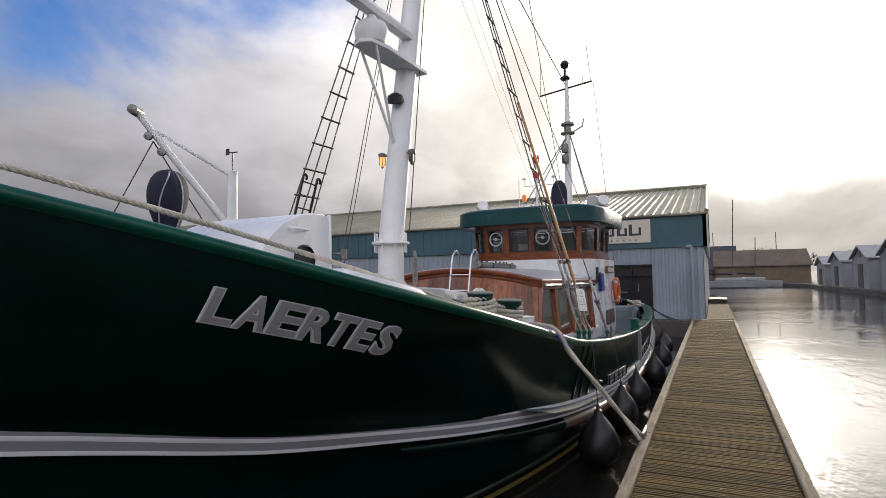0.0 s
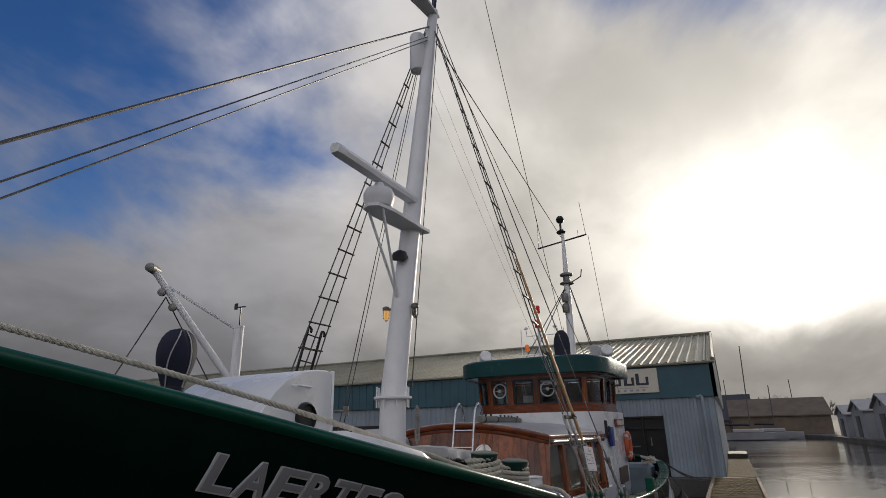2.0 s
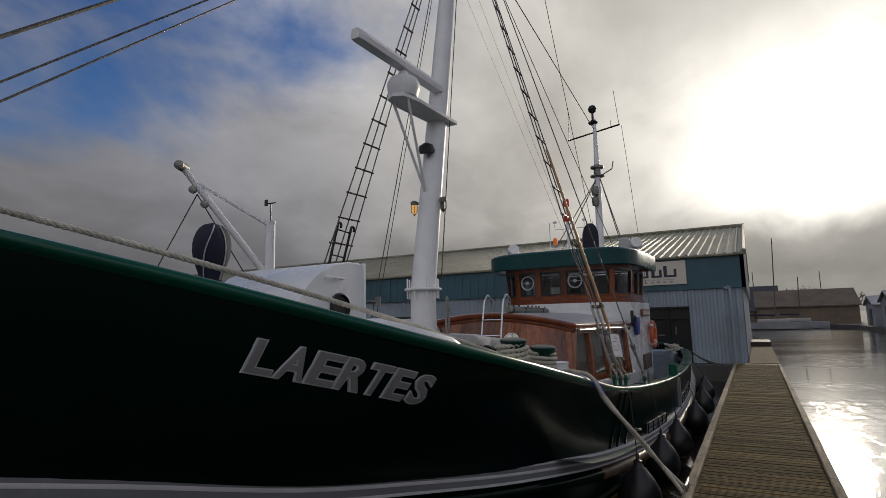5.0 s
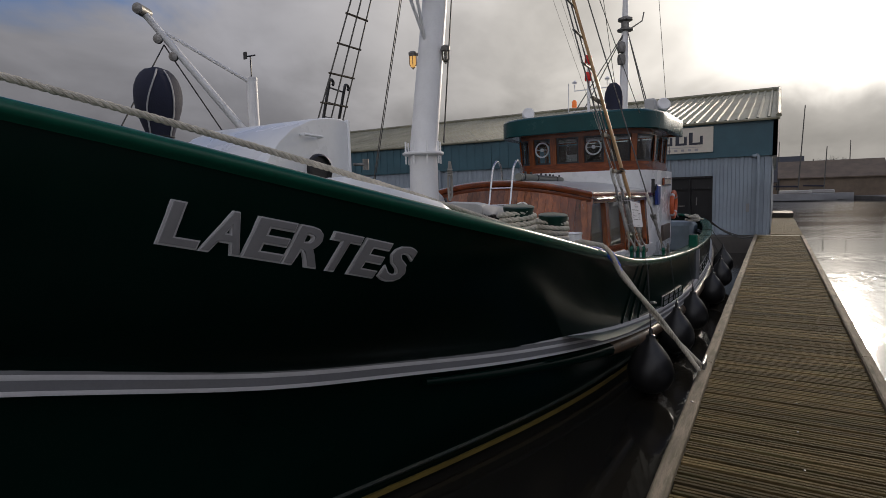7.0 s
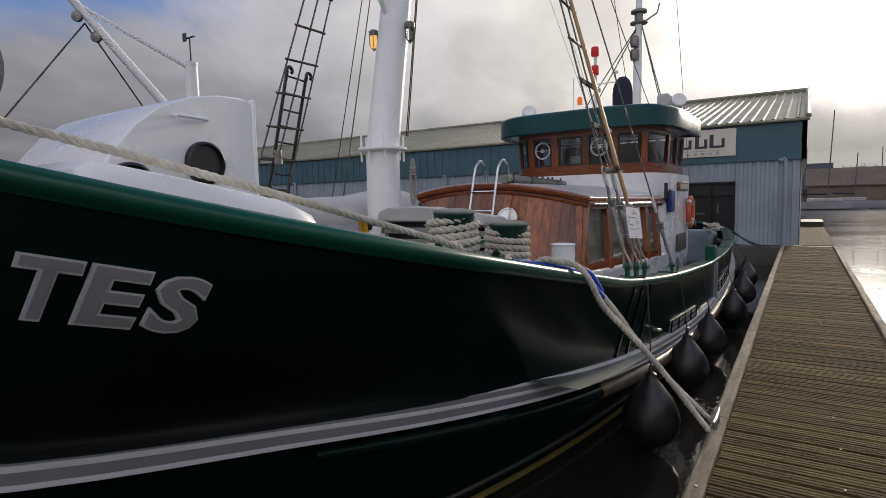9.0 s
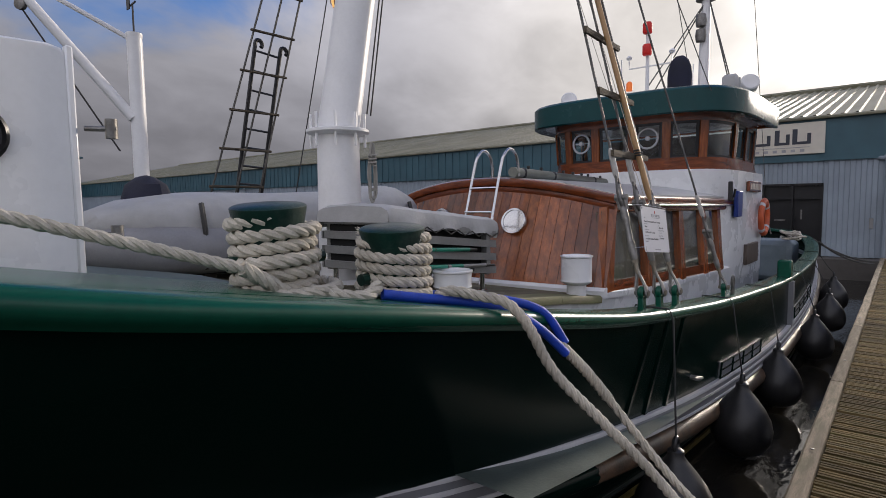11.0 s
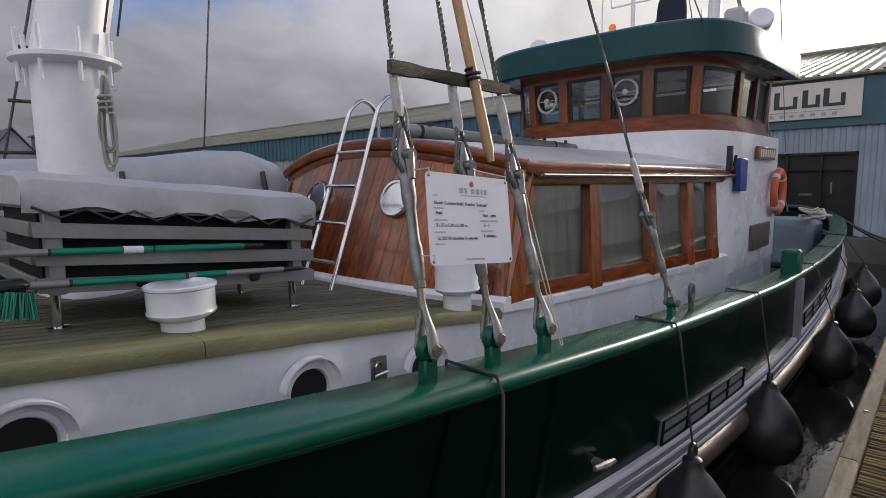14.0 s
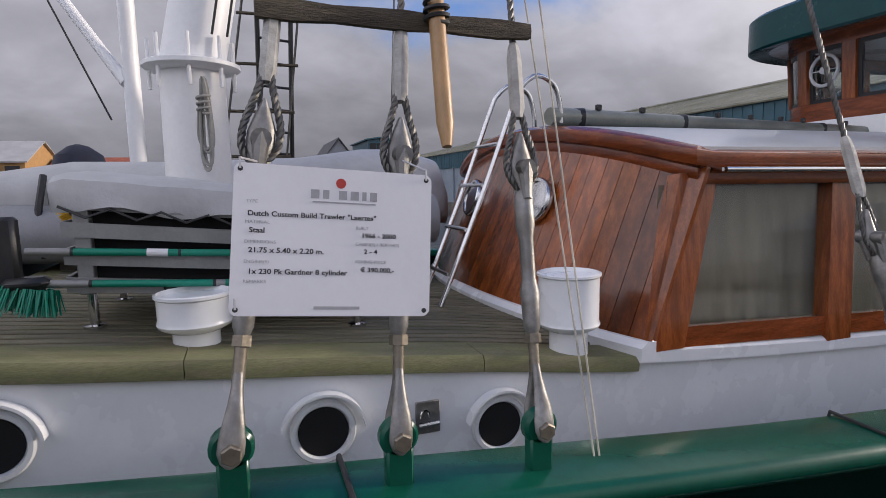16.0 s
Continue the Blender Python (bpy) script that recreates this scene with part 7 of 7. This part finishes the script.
loft(bm, [[Vector((x, y, z)) for x, y in ((-62, -120), (-60, 23.2), (-300, 23.2), (-300, -120))] for z in (-3, -0.2)])
tagged(part("ground_west", bm, CONCRETE), "far west quay", "ground", kind="structure")

# bare trees and masts on the far bank
def bare_tree(x, y, h, seed):
    rg = random.Random(seed)
    t = thing("bare_tree", "bare winter tree on the far bank", "tree", "bare trees", at=(x, y, -0.3))
    bm = B()
    sweep(bm, [Vector((0, 0, 0)), Vector((0.05, 0, h * 0.3)), Vector((0, 0.05, h * 0.5))], [0.22, 0.17, 0.12], 8)
    part("trunk", bm, BARK, t)
    bm = B()

    def grow(p, d, l, r, n):
        q = p + d * l
        sweep(bm, [p, q], [r, r * 0.7], 4)
        if n:
            for k in range(rg.choice((2, 3, 3))):
                e = (d + Vector((rg.gauss(0, 0.5), rg.gauss(0, 0.5), rg.gauss(0.1, 0.3)))).normalized()
                grow(p.lerp(q, rg.uniform(0.6, 1)), e, l * rg.uniform(0.6, 0.85), r * 0.62, n - 1)
    for k in range(6):
        a = k * 1.05 + rg.random()
        grow(Vector((0, 0, h * rg.uniform(0.25, 0.5))), Vector((math.cos(a) * 0.6, math.sin(a) * 0.6, 0.8)).normalized(), h * 0.2, 0.08, 4)
    part("crown", bm, BARK, t)


bare_tree(8.2, 118, 7.5, 1)
bare_tree(16, 122, 6, 2)
bare_tree(3, 138, 5, 3)
for x, y, h in ((0.3, 110, 9.0), (5.2, 112, 6.0), (10.5, 116, 9.0)):
    bm = B()
    lathe(bm, [(0.09, 0), (0.06, h), (0.01, h)], (x, y, -0.3), None, 8)
    tagged(part("flag_pole", bm, WIRE), "thin grey pole on the far bank", "pole", "poles on the far bank")


def sailboat(x, y, l, h, heel):
    t = thing("sailboat", "moored sailing boat with bare mast", "boat", "moored sailing boats", at=(x, y, WL))
    bm = B()
    rings = []
    for f in np.linspace(0, 1, 9):
        w = max(1.3 * math.sin(math.pi * min(1, f * 0.9 + 0.12)) ** 0.7, 0.04)
        xx = -l / 2 + l * f
        rings.append([Vector((xx, -w, 1.0)), Vector((xx, -w * 0.8, 0.1)), Vector((xx, 0, -0.3)), Vector((xx, w * 0.8, 0.1)), Vector((xx, w, 1.0))])
    loft(bm, rings)
    part("hull", bm, HOUSE, t)
    bm = B()
    box(bm, -l * 0.25, -0.7, 1.0, l * 0.18, 0.7, 1.5, 0.1)
    part("coachroof", bm, HOUSEROOF, t)
    bm = B()
    sweep(bm, [Vector((0, 0, 0.9)), Vector((heel, 0, h))], [0.09, 0.06], 8)
    part("mast", bm, WIRE, t)
    bm = B()
    sweep(bm, [Vector((0, 0, 2.0)), Vector((-l * 0.35, 0, 2.1))], 0.12, 8)
    part("boom", bm, NAVY, t)


sailboat(2.6, 92, 9, 13.0, 0.5)
sailboat(5.8, 96, 7, 7.5, 0.2)

# ---- dock pieces last ----
rg = random.Random(21)
def plank_mesh(w, length, name):
    bm = B()
    n = 3
    rows = []
    prof = []
    for i in range(n):
        a, b = i * w / n, (i + 1) * w / n
        prof += [(a + 0.0015, 0.0), (a + w / n * 0.66, 0.0), (a + w / n * 0.74, -0.016), (b - 0.001, -0.016)]
    prof = [(0.0, -0.04)] + prof + [(w, -0.04)]
    loft(bm, [[Vector((x, y, z)) for y, z in prof] for x in (-length / 2, length / 2)])
    bmesh.ops.recalc_face_normals(bm, faces=bm.faces)
    me = bpy.data.meshes.new(name)
    bm.to_mesh(me)
    bm.free()
    me.materials.append(PLANK)
    return me


PITCH = 0.128
meshes = [plank_mesh(PITCH - 0.021, DR - DL - 0.20, "plank") for _ in range(1)]
y = -5.0
while y < 22.4:
    ob = new("plank", meshes[0])
    ob.parent = dock
    ob.location = ((DL + DR) / 2 + 0.0 + rg.uniform(-0.004, 0.004), y, rg.uniform(-0.003, 0.003))
    ob.rotation_euler = (rg.uniform(-0.006, 0.006), 0, rg.uniform(-0.003, 0.003))
    y += PITCH
bm = B()
box(bm, DL + 0.1, 22.42, -0.05, DR - 0.1, 22.75, 0.012, 0.006)
part("joint_plate", bm, EDGE, dock, "pale metal joint plate", smooth=0)
bm = B()
box(bm, -0.2, 22.78, -0.2, DR - 0.02, 34.0, 0.0)
part("far_section", bm, PLANK, dock, smooth=0)
bm = B()
for y in np.arange(22.9, 34, 0.128):
    box(bm, -0.2, y, 0.0, DR - 0.02, y + 0.115, 0.018)
part("far_planks", bm, PLANK, dock, smooth=0)
bm = B()
box(bm, -0.2, 34.0, -0.2, DR - 0.02, 37.0, 0.25, 0.02)
part("raised_landing", bm, DARKWOOD, dock)
for x0 in (DL, DR - 0.10):
    y = -5.0
    while y < 22.3:
        l = min(rg.uniform(2.6, 3.8), 22.4 - y)
        bm = B()
        rings = []
        for k in range(9):
            f = k / 8
            yy = y + 0.006 + (l - 0.012) * f
            o = 0.006 * noise.noise(Vector((x0 * 9, yy * 1.3, 0)))
            zt = 0.045 + 0.008 * noise.noise(Vector((x0, yy * 2.1, 4)))
            rings.append([Vector((x0 + o, yy, -0.16)), Vector((x0 + o, yy, zt - 0.012)), Vector((x0 + 0.012 + o, yy, zt)), Vector((x0 + 0.083 + o, yy, zt)), Vector((x0 + 0.095 + o, yy, zt - 0.012)), Vector((x0 + 0.095 + o, yy, -0.16))])
        loft(bm, rings)
        part("edge_beam", bm, EDGE, dock)
        y += l
bm = B()
for k in range(46):
    y = -4.9 + k * 0.6
    lathe(bm, [(0.007, 0.0), (0.007, 0.004), (0.001, 0.005)], (0.085 + 0.01 * math.sin(k * 2.1), y, 0.002), None, 8)
screws = part("screw_heads", bm, STEEL, dock)
screws["kind"] = "stuff"
for k in range(40):
    bm = B()
    y = -2 + k * 0.62
    lathe(bm, [(0.012, 0.0), (0.012, 0.005), (0.001, 0.007)], (DL + 0.05, y, 0.05), None, 6)
    if k % 4 == 0:
        part("bolt_head", bm, STEEL, dock)
    else:
        bm.free()
# dock cleat for the mooring lines
cl = thing("dock_cleat", "galvanised cleat on the dock edge", "cleat", at=(-0.63, 6.42, 0.05))
bm = B()
for s in (-0.06, 0.06):
    sweep(bm, [(0, s, -0.01), (0, s, 0.05)], 0.016, 8)
sweep(bm, [(0, -0.16, 0.065), (0, -0.06, 0.055), (0, 0.06, 0.055), (0, 0.16, 0.065)], [0.012, 0.018, 0.018, 0.012], 8)
part("cleat_horn", bm, STEEL, cl)
